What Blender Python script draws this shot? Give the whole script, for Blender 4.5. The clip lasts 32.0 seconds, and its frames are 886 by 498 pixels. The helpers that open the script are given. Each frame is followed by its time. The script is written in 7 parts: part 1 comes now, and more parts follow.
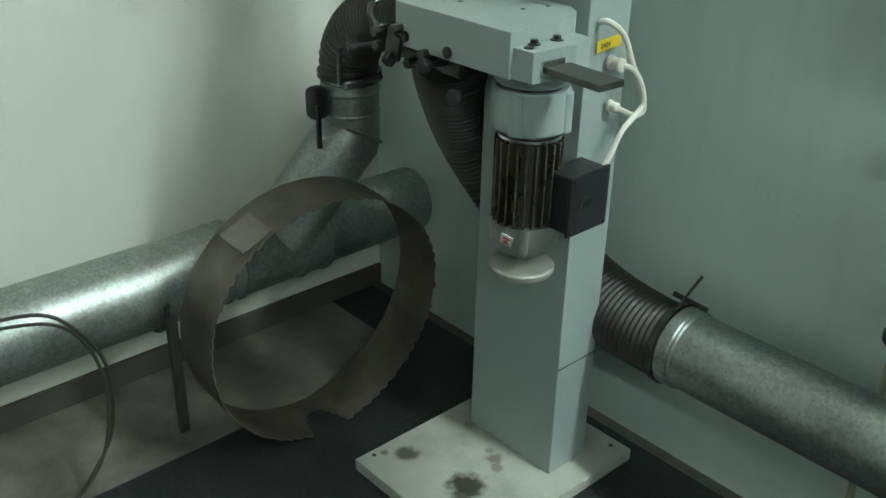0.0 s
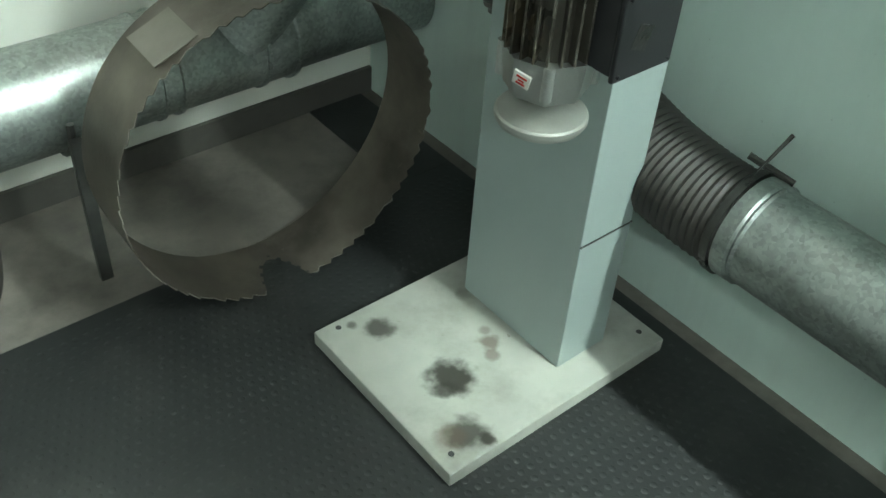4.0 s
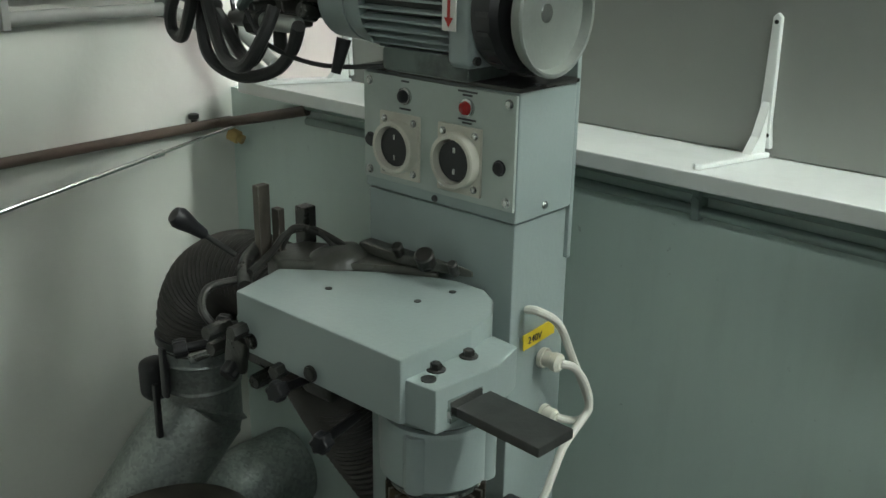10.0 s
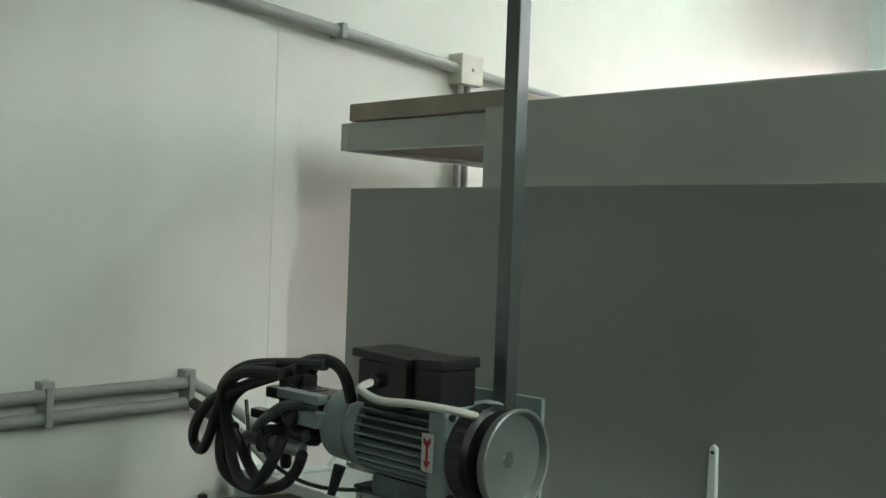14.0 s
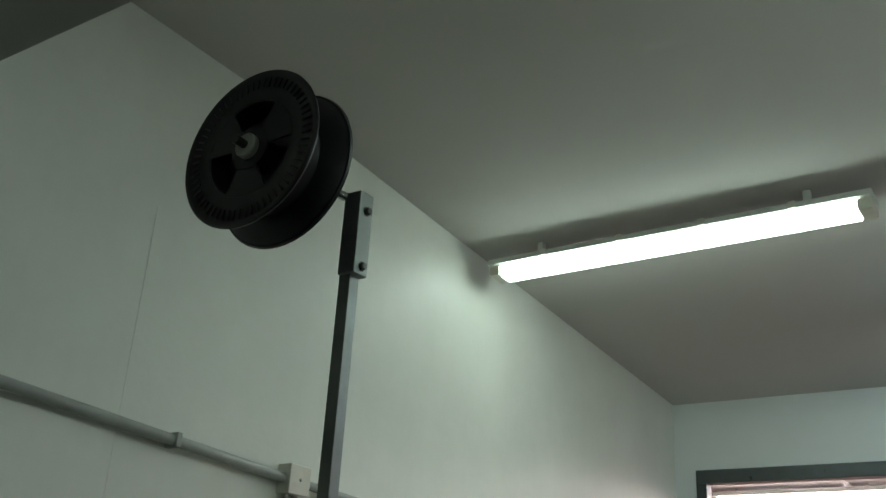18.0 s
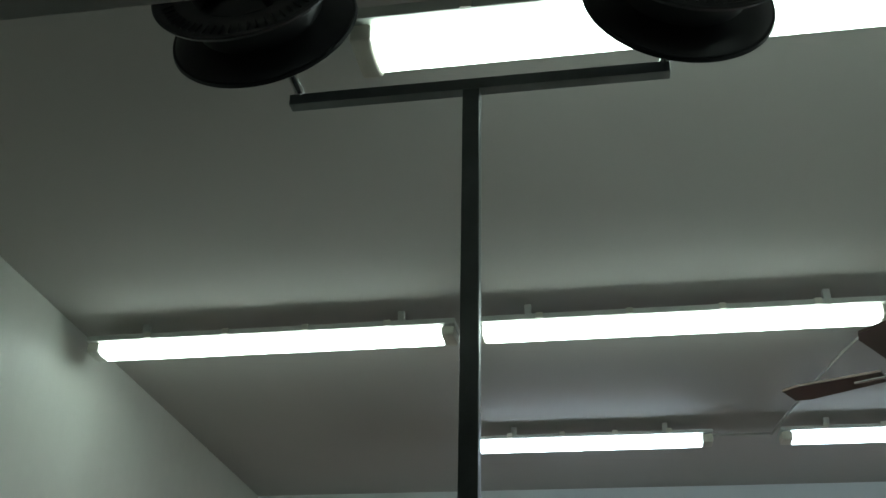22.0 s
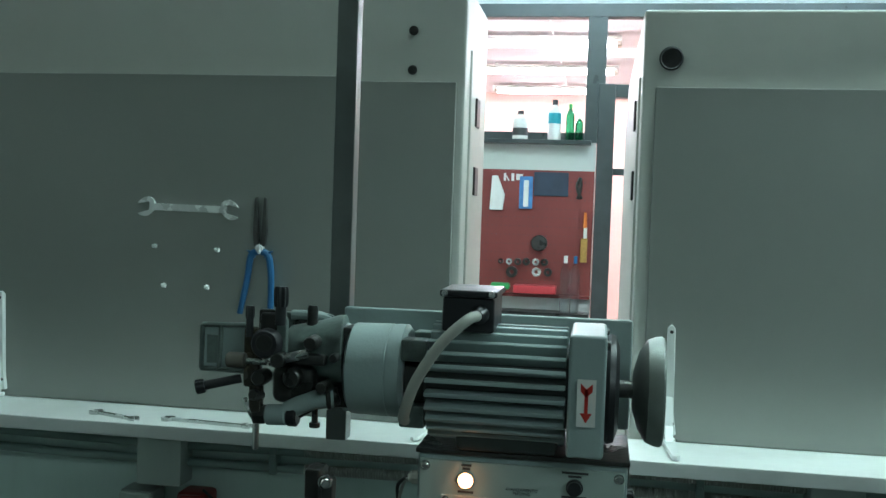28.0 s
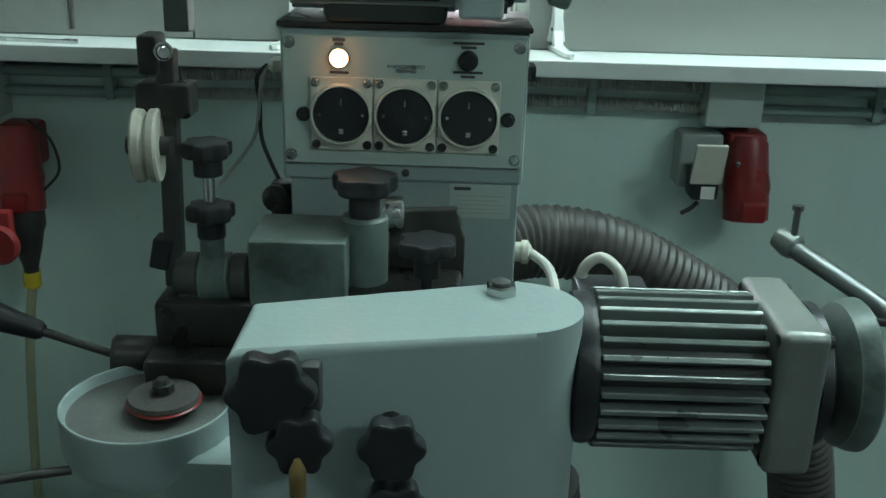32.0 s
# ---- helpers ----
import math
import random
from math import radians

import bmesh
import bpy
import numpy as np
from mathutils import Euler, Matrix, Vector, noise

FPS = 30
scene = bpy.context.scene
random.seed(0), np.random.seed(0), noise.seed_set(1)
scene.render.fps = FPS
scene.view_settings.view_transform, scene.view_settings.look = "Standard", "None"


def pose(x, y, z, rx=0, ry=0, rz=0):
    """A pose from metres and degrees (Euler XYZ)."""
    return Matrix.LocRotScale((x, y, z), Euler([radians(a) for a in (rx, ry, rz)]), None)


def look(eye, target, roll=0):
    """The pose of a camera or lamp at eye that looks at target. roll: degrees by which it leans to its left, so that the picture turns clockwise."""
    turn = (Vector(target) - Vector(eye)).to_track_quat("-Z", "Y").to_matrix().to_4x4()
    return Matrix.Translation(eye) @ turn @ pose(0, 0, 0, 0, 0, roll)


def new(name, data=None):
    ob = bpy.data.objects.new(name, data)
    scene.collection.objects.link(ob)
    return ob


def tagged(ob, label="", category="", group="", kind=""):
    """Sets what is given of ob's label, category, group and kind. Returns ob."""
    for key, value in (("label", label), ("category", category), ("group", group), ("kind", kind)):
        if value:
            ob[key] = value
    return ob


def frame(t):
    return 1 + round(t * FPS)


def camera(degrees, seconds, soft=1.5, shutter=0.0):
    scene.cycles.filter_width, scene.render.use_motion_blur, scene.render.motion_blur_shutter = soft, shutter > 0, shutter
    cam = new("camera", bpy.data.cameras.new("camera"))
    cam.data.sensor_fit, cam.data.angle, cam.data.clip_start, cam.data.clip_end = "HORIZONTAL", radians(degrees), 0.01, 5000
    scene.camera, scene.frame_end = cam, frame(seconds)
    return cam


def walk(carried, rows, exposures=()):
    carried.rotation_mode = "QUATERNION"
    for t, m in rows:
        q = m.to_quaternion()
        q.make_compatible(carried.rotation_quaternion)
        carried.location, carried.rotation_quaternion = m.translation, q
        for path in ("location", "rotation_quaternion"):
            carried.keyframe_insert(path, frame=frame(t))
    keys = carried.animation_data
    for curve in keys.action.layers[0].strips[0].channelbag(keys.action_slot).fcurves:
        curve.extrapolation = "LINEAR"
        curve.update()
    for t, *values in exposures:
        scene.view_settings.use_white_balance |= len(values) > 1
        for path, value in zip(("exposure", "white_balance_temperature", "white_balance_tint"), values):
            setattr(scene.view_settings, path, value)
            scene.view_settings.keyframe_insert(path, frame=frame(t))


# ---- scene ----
cam = camera(49.3, 32.0)
PATH = [
    (0, (-1.522, -1.93, 1.36), (-0.317, -0.618, 0.45), 1.3),
    (0.5, (-1.494, -1.886, 1.349), (-0.271, -0.613, 0.41), 1.6),
    (1, (-1.431, -1.848, 1.334), (-0.235, -0.599, 0.329), 2.5),
    (1.5, (-1.34, -1.802, 1.32), (-0.234, -0.527, 0.248), 2.7),
    (2, (-1.277, -1.765, 1.306), (-0.221, -0.506, 0.167), 3.9),
    (2.5, (-1.237, -1.725, 1.275), (-0.222, -0.482, 0.08), 3.3),
    (4.5, (-1.146, -1.583, 1.194), (-0.13, -0.466, -0.117), 4.5),
    (5, (-1.143, -1.582, 1.212), (-0.091, -0.434, -0.043), 4.4),
    (5.5, (-1.143, -1.574, 1.229), (-0.056, -0.396, 0.034), 4.3),
    (6, (-1.149, -1.558, 1.256), (0.004, -0.365, 0.139), 3.4),
    (6.5, (-1.146, -1.548, 1.28), (0.076, -0.376, 0.215), 2.0),
    (7, (-1.137, -1.535, 1.296), (0.131, -0.372, 0.277), 1.8),
    (7.5, (-1.143, -1.534, 1.317), (0.176, -0.359, 0.378), 2.3),
    (8, (-1.144, -1.529, 1.338), (0.183, -0.316, 0.462), 2.1),
    (8.5, (-1.126, -1.527, 1.358), (0.22, -0.297, 0.537), 1.7),
    (9, (-1.114, -1.537, 1.382), (0.261, -0.306, 0.612), 1.0),
    (9.5, (-1.108, -1.546, 1.403), (0.276, -0.294, 0.684), 0.6),
    (10, (-1.115, -1.556, 1.421), (0.293, -0.301, 0.756), 0.9),
    (10.5, (-1.127, -1.571, 1.438), (0.294, -0.301, 0.834), 0.9),
    (11, (-1.142, -1.593, 1.459), (0.29, -0.306, 0.917), 0.7),
    (11.5, (-1.161, -1.617, 1.481), (0.272, -0.307, 1.002), 0.4),
    (12, (-1.178, -1.635, 1.502), (0.271, -0.315, 1.1), 0.9),
    (12.5, (-1.187, -1.649, 1.529), (0.282, -0.329, 1.216), 1.4),
    (13, (-1.202, -1.671, 1.553), (0.28, -0.347, 1.329), 1.9),
    (13.5, (-1.211, -1.677, 1.570), (0.263, -0.331, 1.445), 1.9),
    (14, (-1.227, -1.697, 1.594), (0.246, -0.345, 1.572), 2.1),
    (14.5, (-1.260, -1.727, 1.611), (0.217, -0.381, 1.692), 2.6),
    (16.5, (-1.335, -1.783, 1.602), (0.113, -0.516, 2.148), 1.5),
    (17, (-1.351, -1.805, 1.609), (0.088, -0.564, 2.235), 2.2),
    (17.5, (-1.349, -1.822, 1.618), (0.126, -0.663, 2.31), 2.9),
    (18, (-1.353, -1.856, 1.616), (0.167, -0.812, 2.389), 3.4),
    (18.5, (-1.363, -1.877, 1.608), (0.185, -0.945, 2.466), 3.4),
    (19, (-1.363, -1.88, 1.613), (0.202, -1.049, 2.541), 3.8),
    (19.5, (-1.37, -1.892, 1.619), (0.209, -1.147, 2.595), 3.8),
    (20, (-1.377, -1.902, 1.621), (0.218, -1.225, 2.62), 4.2),
    (20.5, (-1.383, -1.915, 1.626), (0.227, -1.327, 2.657), 4.7),
    (21, (-1.394, -1.923, 1.627), (0.259, -1.432, 2.639), 4.6),
    (21.5, (-1.427, -1.924, 1.632), (0.271, -1.552, 2.621), 2.7),
    (22, (-1.464, -1.939, 1.636), (0.27, -1.625, 2.581), 1.3),
    (22.5, (-1.491, -1.946, 1.635), (0.279, -1.621, 2.508), 1.9),
    (23, (-1.519, -1.943, 1.623), (0.292, -1.641, 2.415), 1.9),
    (23.5, (-1.539, -1.961, 1.59), (0.315, -1.635, 2.264), 1.7),
    (24, (-1.549, -1.959, 1.582), (0.344, -1.639, 2.14), 1.9),
    (24.5, (-1.547, -1.98, 1.572), (0.367, -1.665, 2.059), 2.9),
    (25, (-1.543, -2.009, 1.555), (0.383, -1.66, 1.962), 3.5),
    (25.5, (-1.529, -2.03, 1.547), (0.418, -1.701, 1.867), 3.5),
    (26, (-1.52, -2.049, 1.53), (0.44, -1.719, 1.753), 3.2),
    (26.5, (-1.502, -2.063, 1.519), (0.469, -1.742, 1.621), 2.9),
    (28.5, (-1.443, -2.083, 1.451), (0.529, -1.773, 1.325), 1.5),
    (29, (-1.427, -2.085, 1.44), (0.543, -1.802, 1.243), 1.2),
    (29.5, (-1.419, -2.082, 1.427), (0.55, -1.839, 1.175), 1.4),
    (30, (-1.406, -2.071, 1.403), (0.562, -1.896, 1.092), 1.5),
    (30.5, (-1.393, -2.048, 1.383), (0.569, -1.961, 1.006), 1.0),
    (31, (-1.379, -2.037, 1.362), (0.567, -2.024, 0.897), 0.9),
    (31.5, (-1.346, -2.041, 1.34), (0.565, -2.063, 0.751), 1.7),
    (32, (-1.308, -2.05, 1.319), (0.572, -2.042, 0.634), 1.7),
]
EXPOSURES = [(0.0, 2.2, 6350, 13), (2.0, 2.75, 6350, 12), (5.0, 3.0, 6450, 14), (6.5, 2.95, 6550, 19), (8.0, 2.45, 6650, 28), (9.0, 2.1, 6650, 28), (10.0, 1.68, 6600, 22), (11.0, 1.45, 6600, 19), (13.0, 1.25, 6600, 15), (14.5, 0.75, 6500, 14), (17.0, -0.4, 6400, 8), (19.0, -0.38, 6400, 7), (20.5, -0.45, 6350, 11), (22.0, -1.05, 6300, 9), (24.0, -1.55, 6050, 4), (26.0, 0.05, 5900, 6), (28.5, 1.05, 5600, 3), (30.0, 1.3, 5600, 3), (32.0, 1.35, 5800, 6)]
walk(cam, [(t, look(eye, target, roll)) for t, eye, target, roll in PATH], EXPOSURES)
# ---- end of path ----

# ---------------------------------------------------------------- helpers
def V(*a):
    return Vector(a)


def mat_nodes(name):
    m = bpy.data.materials.new(name)
    m.use_nodes = True
    nt = m.node_tree
    return m, nt, nt.nodes["Principled BSDF"]


def surface(name, colour, rough=0.5, metal=0.0, vary=0.12, scale=8.0, stain=None, stain_scale=2.5, stain_amount=0.5,
            bump=0.1, bump_scale=120.0, coat=0.0, rough_vary=0.12, spec=0.5, stain_lo=0.5, stain_hi=0.75, speck=None, edge=None, edge_r=0.0025, spangle=0.0, streak=None, streak_amount=0.35):
    """Paint, metal or plastic with grain and stains at two scales."""
    m, nt, p = mat_nodes(name)
    n, l = nt.nodes, nt.links
    tc = n.new("ShaderNodeTexCoord")
    big = n.new("ShaderNodeTexNoise")
    big.inputs["Scale"].default_value, big.inputs["Detail"].default_value = scale, 6.0
    l.new(tc.outputs["Object"], big.inputs["Vector"])
    ramp = n.new("ShaderNodeValToRGB")
    c = Vector(colour)
    ramp.color_ramp.elements[0].position, ramp.color_ramp.elements[1].position = 0.3, 0.7
    ramp.color_ramp.elements[0].color = (*(c * (1 - vary)), 1)
    ramp.color_ramp.elements[1].color = (*[min(1.0, v * (1 + vary)) for v in c], 1)
    l.new(big.outputs["Fac"], ramp.inputs["Fac"])
    out = ramp.outputs["Color"]
    if spangle:
        # zinc crystals
        vo = n.new("ShaderNodeTexVoronoi")
        vo.inputs["Scale"].default_value = 170.0
        l.new(tc.outputs["Object"], vo.inputs["Vector"])
        bw = n.new("ShaderNodeRGBToBW")
        l.new(vo.outputs["Color"], bw.inputs["Color"])
        sg = n.new("ShaderNodeMapRange")
        sg.inputs["To Min"].default_value, sg.inputs["To Max"].default_value = 1 - spangle, 1 + spangle
        l.new(bw.outputs["Val"], sg.inputs["Value"])
        sc = n.new("ShaderNodeVectorMath")
        sc.operation = "SCALE"
        l.new(out, sc.inputs[0])
        l.new(sg.outputs["Result"], sc.inputs["Scale"])
        out = sc.outputs["Vector"]
    if stain is not None:
        st = n.new("ShaderNodeTexNoise")
        st.inputs["Scale"].default_value, st.inputs["Detail"].default_value, st.inputs["Roughness"].default_value = stain_scale, 8.0, 0.65
        l.new(tc.outputs["Object"], st.inputs["Vector"])
        sr = n.new("ShaderNodeMapRange")
        sr.inputs["From Min"].default_value, sr.inputs["From Max"].default_value = stain_lo, stain_hi
        sr.inputs["To Max"].default_value = stain_amount
        l.new(st.outputs["Fac"], sr.inputs["Value"])
        mix = n.new("ShaderNodeMix")
        mix.data_type = "RGBA"
        l.new(sr.outputs["Result"], mix.inputs["Factor"])
        l.new(out, mix.inputs["A"])
        mix.inputs["B"].default_value = (*stain, 1)
        out = mix.outputs["Result"]
    if streak is not None:
        # grime run down the surface
        mp = n.new("ShaderNodeMapping")
        mp.inputs["Scale"].default_value = (9.0, 9.0, 1.3)
        l.new(tc.outputs["Object"], mp.inputs["Vector"])
        rn = n.new("ShaderNodeTexNoise")
        rn.inputs["Scale"].default_value, rn.inputs["Detail"].default_value, rn.inputs["Roughness"].default_value = 2.2, 7.0, 0.6
        l.new(mp.outputs["Vector"], rn.inputs["Vector"])
        rm = n.new("ShaderNodeMapRange")
        rm.interpolation_type = "SMOOTHSTEP"
        rm.inputs["From Min"].default_value, rm.inputs["From Max"].default_value, rm.inputs["To Max"].default_value = 0.42, 0.85, streak_amount
        l.new(rn.outputs["Fac"], rm.inputs["Value"])
        mx = n.new("ShaderNodeMix")
        mx.data_type = "RGBA"
        l.new(rm.outputs["Result"], mx.inputs["Factor"])
        l.new(out, mx.inputs["A"])
        mx.inputs["B"].default_value = (*streak, 1)
        out = mx.outputs["Result"]
    if speck is not None:
        # small dark flecks and scuffs
        sp = n.new("ShaderNodeTexNoise")
        sp.inputs["Scale"].default_value, sp.inputs["Detail"].default_value, sp.inputs["Roughness"].default_value = 55.0, 5.0, 0.7
        l.new(tc.outputs["Object"], sp.inputs["Vector"])
        sm = n.new("ShaderNodeMapRange")
        sm.inputs["From Min"].default_value, sm.inputs["From Max"].default_value, sm.inputs["To Max"].default_value = 0.665, 0.74, 0.7
        l.new(sp.outputs["Fac"], sm.inputs["Value"])
        mx = n.new("ShaderNodeMix")
        mx.data_type = "RGBA"
        l.new(sm.outputs["Result"], mx.inputs["Factor"])
        l.new(out, mx.inputs["A"])
        mx.inputs["B"].default_value = (*speck, 1)
        out = mx.outputs["Result"]
    if edge is not None:
        # paint rubbed through on the edges
        bv = n.new("ShaderNodeBevel")
        bv.samples = 3
        bv.inputs["Radius"].default_value = edge_r
        ge = n.new("ShaderNodeNewGeometry")
        dt = n.new("ShaderNodeVectorMath")
        dt.operation = "DOT_PRODUCT"
        l.new(bv.outputs["Normal"], dt.inputs[0])
        l.new(ge.outputs["Normal"], dt.inputs[1])
        em = n.new("ShaderNodeMapRange")
        em.inputs["From Min"].default_value, em.inputs["From Max"].default_value = 0.985, 0.90
        l.new(dt.outputs["Value"], em.inputs["Value"])
        en = n.new("ShaderNodeTexNoise")
        en.inputs["Scale"].default_value, en.inputs["Detail"].default_value = 38.0, 5.0
        l.new(tc.outputs["Object"], en.inputs["Vector"])
        er = n.new("ShaderNodeMapRange")
        er.inputs["From Min"].default_value, er.inputs["From Max"].default_value, er.inputs["To Max"].default_value = 0.42, 0.6, 0.85
        l.new(en.outputs["Fac"], er.inputs["Value"])
        mu = n.new("ShaderNodeMath")
        mu.operation = "MULTIPLY"
        l.new(em.outputs["Result"], mu.inputs[0])
        l.new(er.outputs["Result"], mu.inputs[1])
        mx = n.new("ShaderNodeMix")
        mx.data_type = "RGBA"
        l.new(mu.outputs["Value"], mx.inputs["Factor"])
        l.new(out, mx.inputs["A"])
        mx.inputs["B"].default_value = (*edge, 1)
        out = mx.outputs["Result"]
    l.new(out, p.inputs["Base Color"])
    fine = n.new("ShaderNodeTexNoise")
    fine.inputs["Scale"].default_value, fine.inputs["Detail"].default_value = bump_scale, 4.0
    l.new(tc.outputs["Object"], fine.inputs["Vector"])
    rr = n.new("ShaderNodeMapRange")
    rr.inputs["To Min"].default_value, rr.inputs["To Max"].default_value = max(0.03, rough - rough_vary), min(1.0, rough + rough_vary)
    l.new(big.outputs["Fac"], rr.inputs["Value"])
    l.new(rr.outputs["Result"], p.inputs["Roughness"])
    if bump > 0:
        b = n.new("ShaderNodeBump")
        b.inputs["Strength"].default_value, b.inputs["Distance"].default_value = bump, 0.002
        l.new(fine.outputs["Fac"], b.inputs["Height"])
        l.new(b.outputs["Normal"], p.inputs["Normal"])
    p.inputs["Metallic"].default_value = metal
    p.inputs["Coat Weight"].default_value = coat
    p.inputs["Specular IOR Level"].default_value = spec
    return m


def glow(name, colour, strength):
    m, nt, p = mat_nodes(name)
    p.inputs["Base Color"].default_value = (0.8, 0.8, 0.8, 1)
    p.inputs["Emission Color"].default_value = (*colour, 1)
    p.inputs["Emission Strength"].default_value = strength
    return m


WORLD_AT = {}


def thing(name, base, label, category, group="", kind=""):
    e = new(name)
    e.empty_display_size = 0.05
    e.location = base
    WORLD_AT[e.name] = Vector(base)
    return tagged(e, label, category, group, kind)


def part(name, bm, material, parent=None, label="", sharp=35, origin=None):
    """One bmesh, in world places, as one mesh object under parent."""
    bmesh.ops.recalc_face_normals(bm, faces=bm.faces)
    me = bpy.data.meshes.new(name)
    bm.to_mesh(me)
    bm.free()
    me.materials.append(material)
    me.shade_smooth()
    me.set_sharp_from_angle(angle=radians(sharp))
    ob = new(name, me)
    WORLD_AT[ob.name] = Vector((0, 0, 0))
    areas = [f.area for f in me.polygons]
    if 8 < len(areas) <= 500 and max(areas) > 10 * min(areas):
        # flat faces stay flat beside their rounded edges
        wn = ob.modifiers.new("flat_faces", "WEIGHTED_NORMAL")
        wn.keep_sharp, wn.weight = True, 100
    if parent is not None:
        ob.parent = parent
        ob.location = -WORLD_AT[parent.name]
    return tagged(ob, label)


def box(bm, lo, hi, bevel=0.0, seg=2, turn=None, pivot=None):
    lo, hi = Vector(lo), Vector(hi)
    m = Matrix.Translation((lo + hi) / 2) @ Matrix.Diagonal((*(hi - lo), 1))
    if turn is not None:
        pv = Vector(pivot) if pivot is not None else (lo + hi) / 2
        m = Matrix.Translation(pv) @ turn.to_4x4() @ Matrix.Translation(-pv) @ m
    g = bmesh.ops.create_cube(bm, size=1, matrix=m)
    if bevel:
        edges = list({e for v in g["verts"] for e in v.link_edges})
        bmesh.ops.bevel(bm, geom=edges, offset=bevel, segments=seg, affect="EDGES", profile=0.5)
    return bm


def frame_of(axis):
    a = Vector(axis).normalized()
    u = a.orthogonal().normalized()
    if abs(a.z) < 0.9:
        u = Vector((0, 0, 1)).cross(a).normalized()
    else:
        u = Vector((1, 0, 0))
        u = (u - a * u.dot(a)).normalized()
    return a, u, a.cross(u)


def lathe(bm, origin, axis, profile, seg=24, closed=False):
    """profile: (distance along the axis, radius) from one end to the other."""
    o = Vector(origin)
    a, u, w = frame_of(axis)
    rings = []
    for d, r in profile:
        if r < 1e-5:
            rings.append([bm.verts.new(o + a * d)])
        else:
            rings.append([bm.verts.new(o + a * d + (u * math.cos(2 * math.pi * k / seg) + w * math.sin(2 * math.pi * k / seg)) * r) for k in range(seg)])
    pairs = list(zip(rings, rings[1:])) + ([(rings[-1], rings[0])] if closed else [])
    for p, q in pairs:
        for k in range(seg):
            j = (k + 1) % seg
            f = [p[k % len(p)], p[j % len(p)], q[j % len(q)], q[k % len(q)]]
            f = [v for i, v in enumerate(f) if v not in f[:i]]
            if len(f) > 2:
                bm.faces.new(f)
    if not closed:
        for ring in (rings[0], rings[-1]):
            if len(ring) > 2:
                bm.faces.new(ring)
    return bm


def cyl(bm, p, q, r, r2=None, seg=20, chamfer=0.0):
    p, q = Vector(p), Vector(q)
    d = (q - p).length
    r2 = r if r2 is None else r2
    if chamfer:
        prof = [(0, r - chamfer), (chamfer, r), (d - chamfer, r2), (d, r2 - chamfer)]
    else:
        prof = [(0, r), (d, r2)]
    return lathe(bm, p, q - p, prof, seg)


def smooth_path(pts, steps=8):
    """A curve through points."""
    pts = [Vector(p) for p in pts]
    out = []
    for i in range(len(pts) - 1):
        p0, p1, p2, p3 = pts[max(i - 1, 0)], pts[i], pts[i + 1], pts[min(i + 2, len(pts) - 1)]
        for k in range(steps):
            t = k / steps
            out.append(0.5 * (2 * p1 + (p2 - p0) * t + (2 * p0 - 5 * p1 + 4 * p2 - p3) * t * t + (3 * p1 - p0 - 3 * p2 + p3) * t ** 3))
    out.append(pts[-1])
    return out


def tube(bm, pts, r, seg=10, ribs=None, inner=None):
    """A round tube along points; r a number or a function of the fraction along it."""
    pts = [Vector(p) for p in pts]
    n = len(pts)
    rings, u = [], None
    for i, p in enumerate(pts):
        a = (pts[min(i + 1, n - 1)] - pts[max(i - 1, 0)]).normalized()
        if u is None:
            u = frame_of(a)[1]
        u = (u - a * u.dot(a)).normalized()
        w = a.cross(u)
        rad = r(i / (n - 1)) if callable(r) else r
        rings.append([bm.verts.new(p + (u * math.cos(2 * math.pi * k / seg) + w * math.sin(2 * math.pi * k / seg)) * rad) for k in range(seg)])
    for p, q in zip(rings, rings[1:]):
        for k in range(seg):
            bm.faces.new([p[k], p[(k + 1) % seg], q[(k + 1) % seg], q[k]])
    bm.faces.new(rings[0])
    bm.faces.new(rings[-1])
    return bm


def hose(bm, pts, r, pitch, depth=0.12, seg=20):
    """A ribbed hose along points."""
    dense = smooth_path(pts, 40)
    length = [0.0]
    for a, b in zip(dense, dense[1:]):
        length.append(length[-1] + (b - a).length)
    count = max(2, int(length[-1] / pitch)) * 4
    out, j = [], 0
    for i in range(count + 1):
        s = length[-1] * i / count
        while j < len(dense) - 2 and length[j + 1] < s:
            j += 1
        t = (s - length[j]) / max(1e-9, length[j + 1] - length[j])
        out.append(dense[j].lerp(dense[j + 1], min(1, t)))
    shape = (0.0, -depth * 0.85, -depth, -depth * 0.3)
    return tube(bm, out, lambda f: r * (1 + shape[round(f * count) % 4]), seg)


def prism(bm, poly, axis, lo, hi, bevel=0.0, seg=2, rim=False):
    """A polygon in the plane across axis, drawn out from lo to hi. The polygon's pairs are the other two axes in order; rim rounds the two outlines alone."""
    def at(p, h):
        q = list(p)
        q.insert("xyz".index(axis), h)
        return bm.verts.new(q)
    a, b = [at(p, lo) for p in poly], [at(p, hi) for p in poly]
    n = len(poly)
    bm.faces.new(a), bm.faces.new(b)
    for k in range(n):
        bm.faces.new([a[k], a[(k + 1) % n], b[(k + 1) % n], b[k]])
    if bevel:
        edges = {e for v in a + b for e in v.link_edges}
        if rim:
            edges = {e for e in edges if (e.verts[0] in a) == (e.verts[1] in a)}
        bmesh.ops.bevel(bm, geom=list(edges), offset=bevel, segments=seg, affect="EDGES", profile=0.5)
    return bm


def arc(cx, cy, r, a0, a1, n):
    return [(cx + r * math.cos(radians(a0 + (a1 - a0) * k / n)), cy + r * math.sin(radians(a0 + (a1 - a0) * k / n))) for k in range(n + 1)]


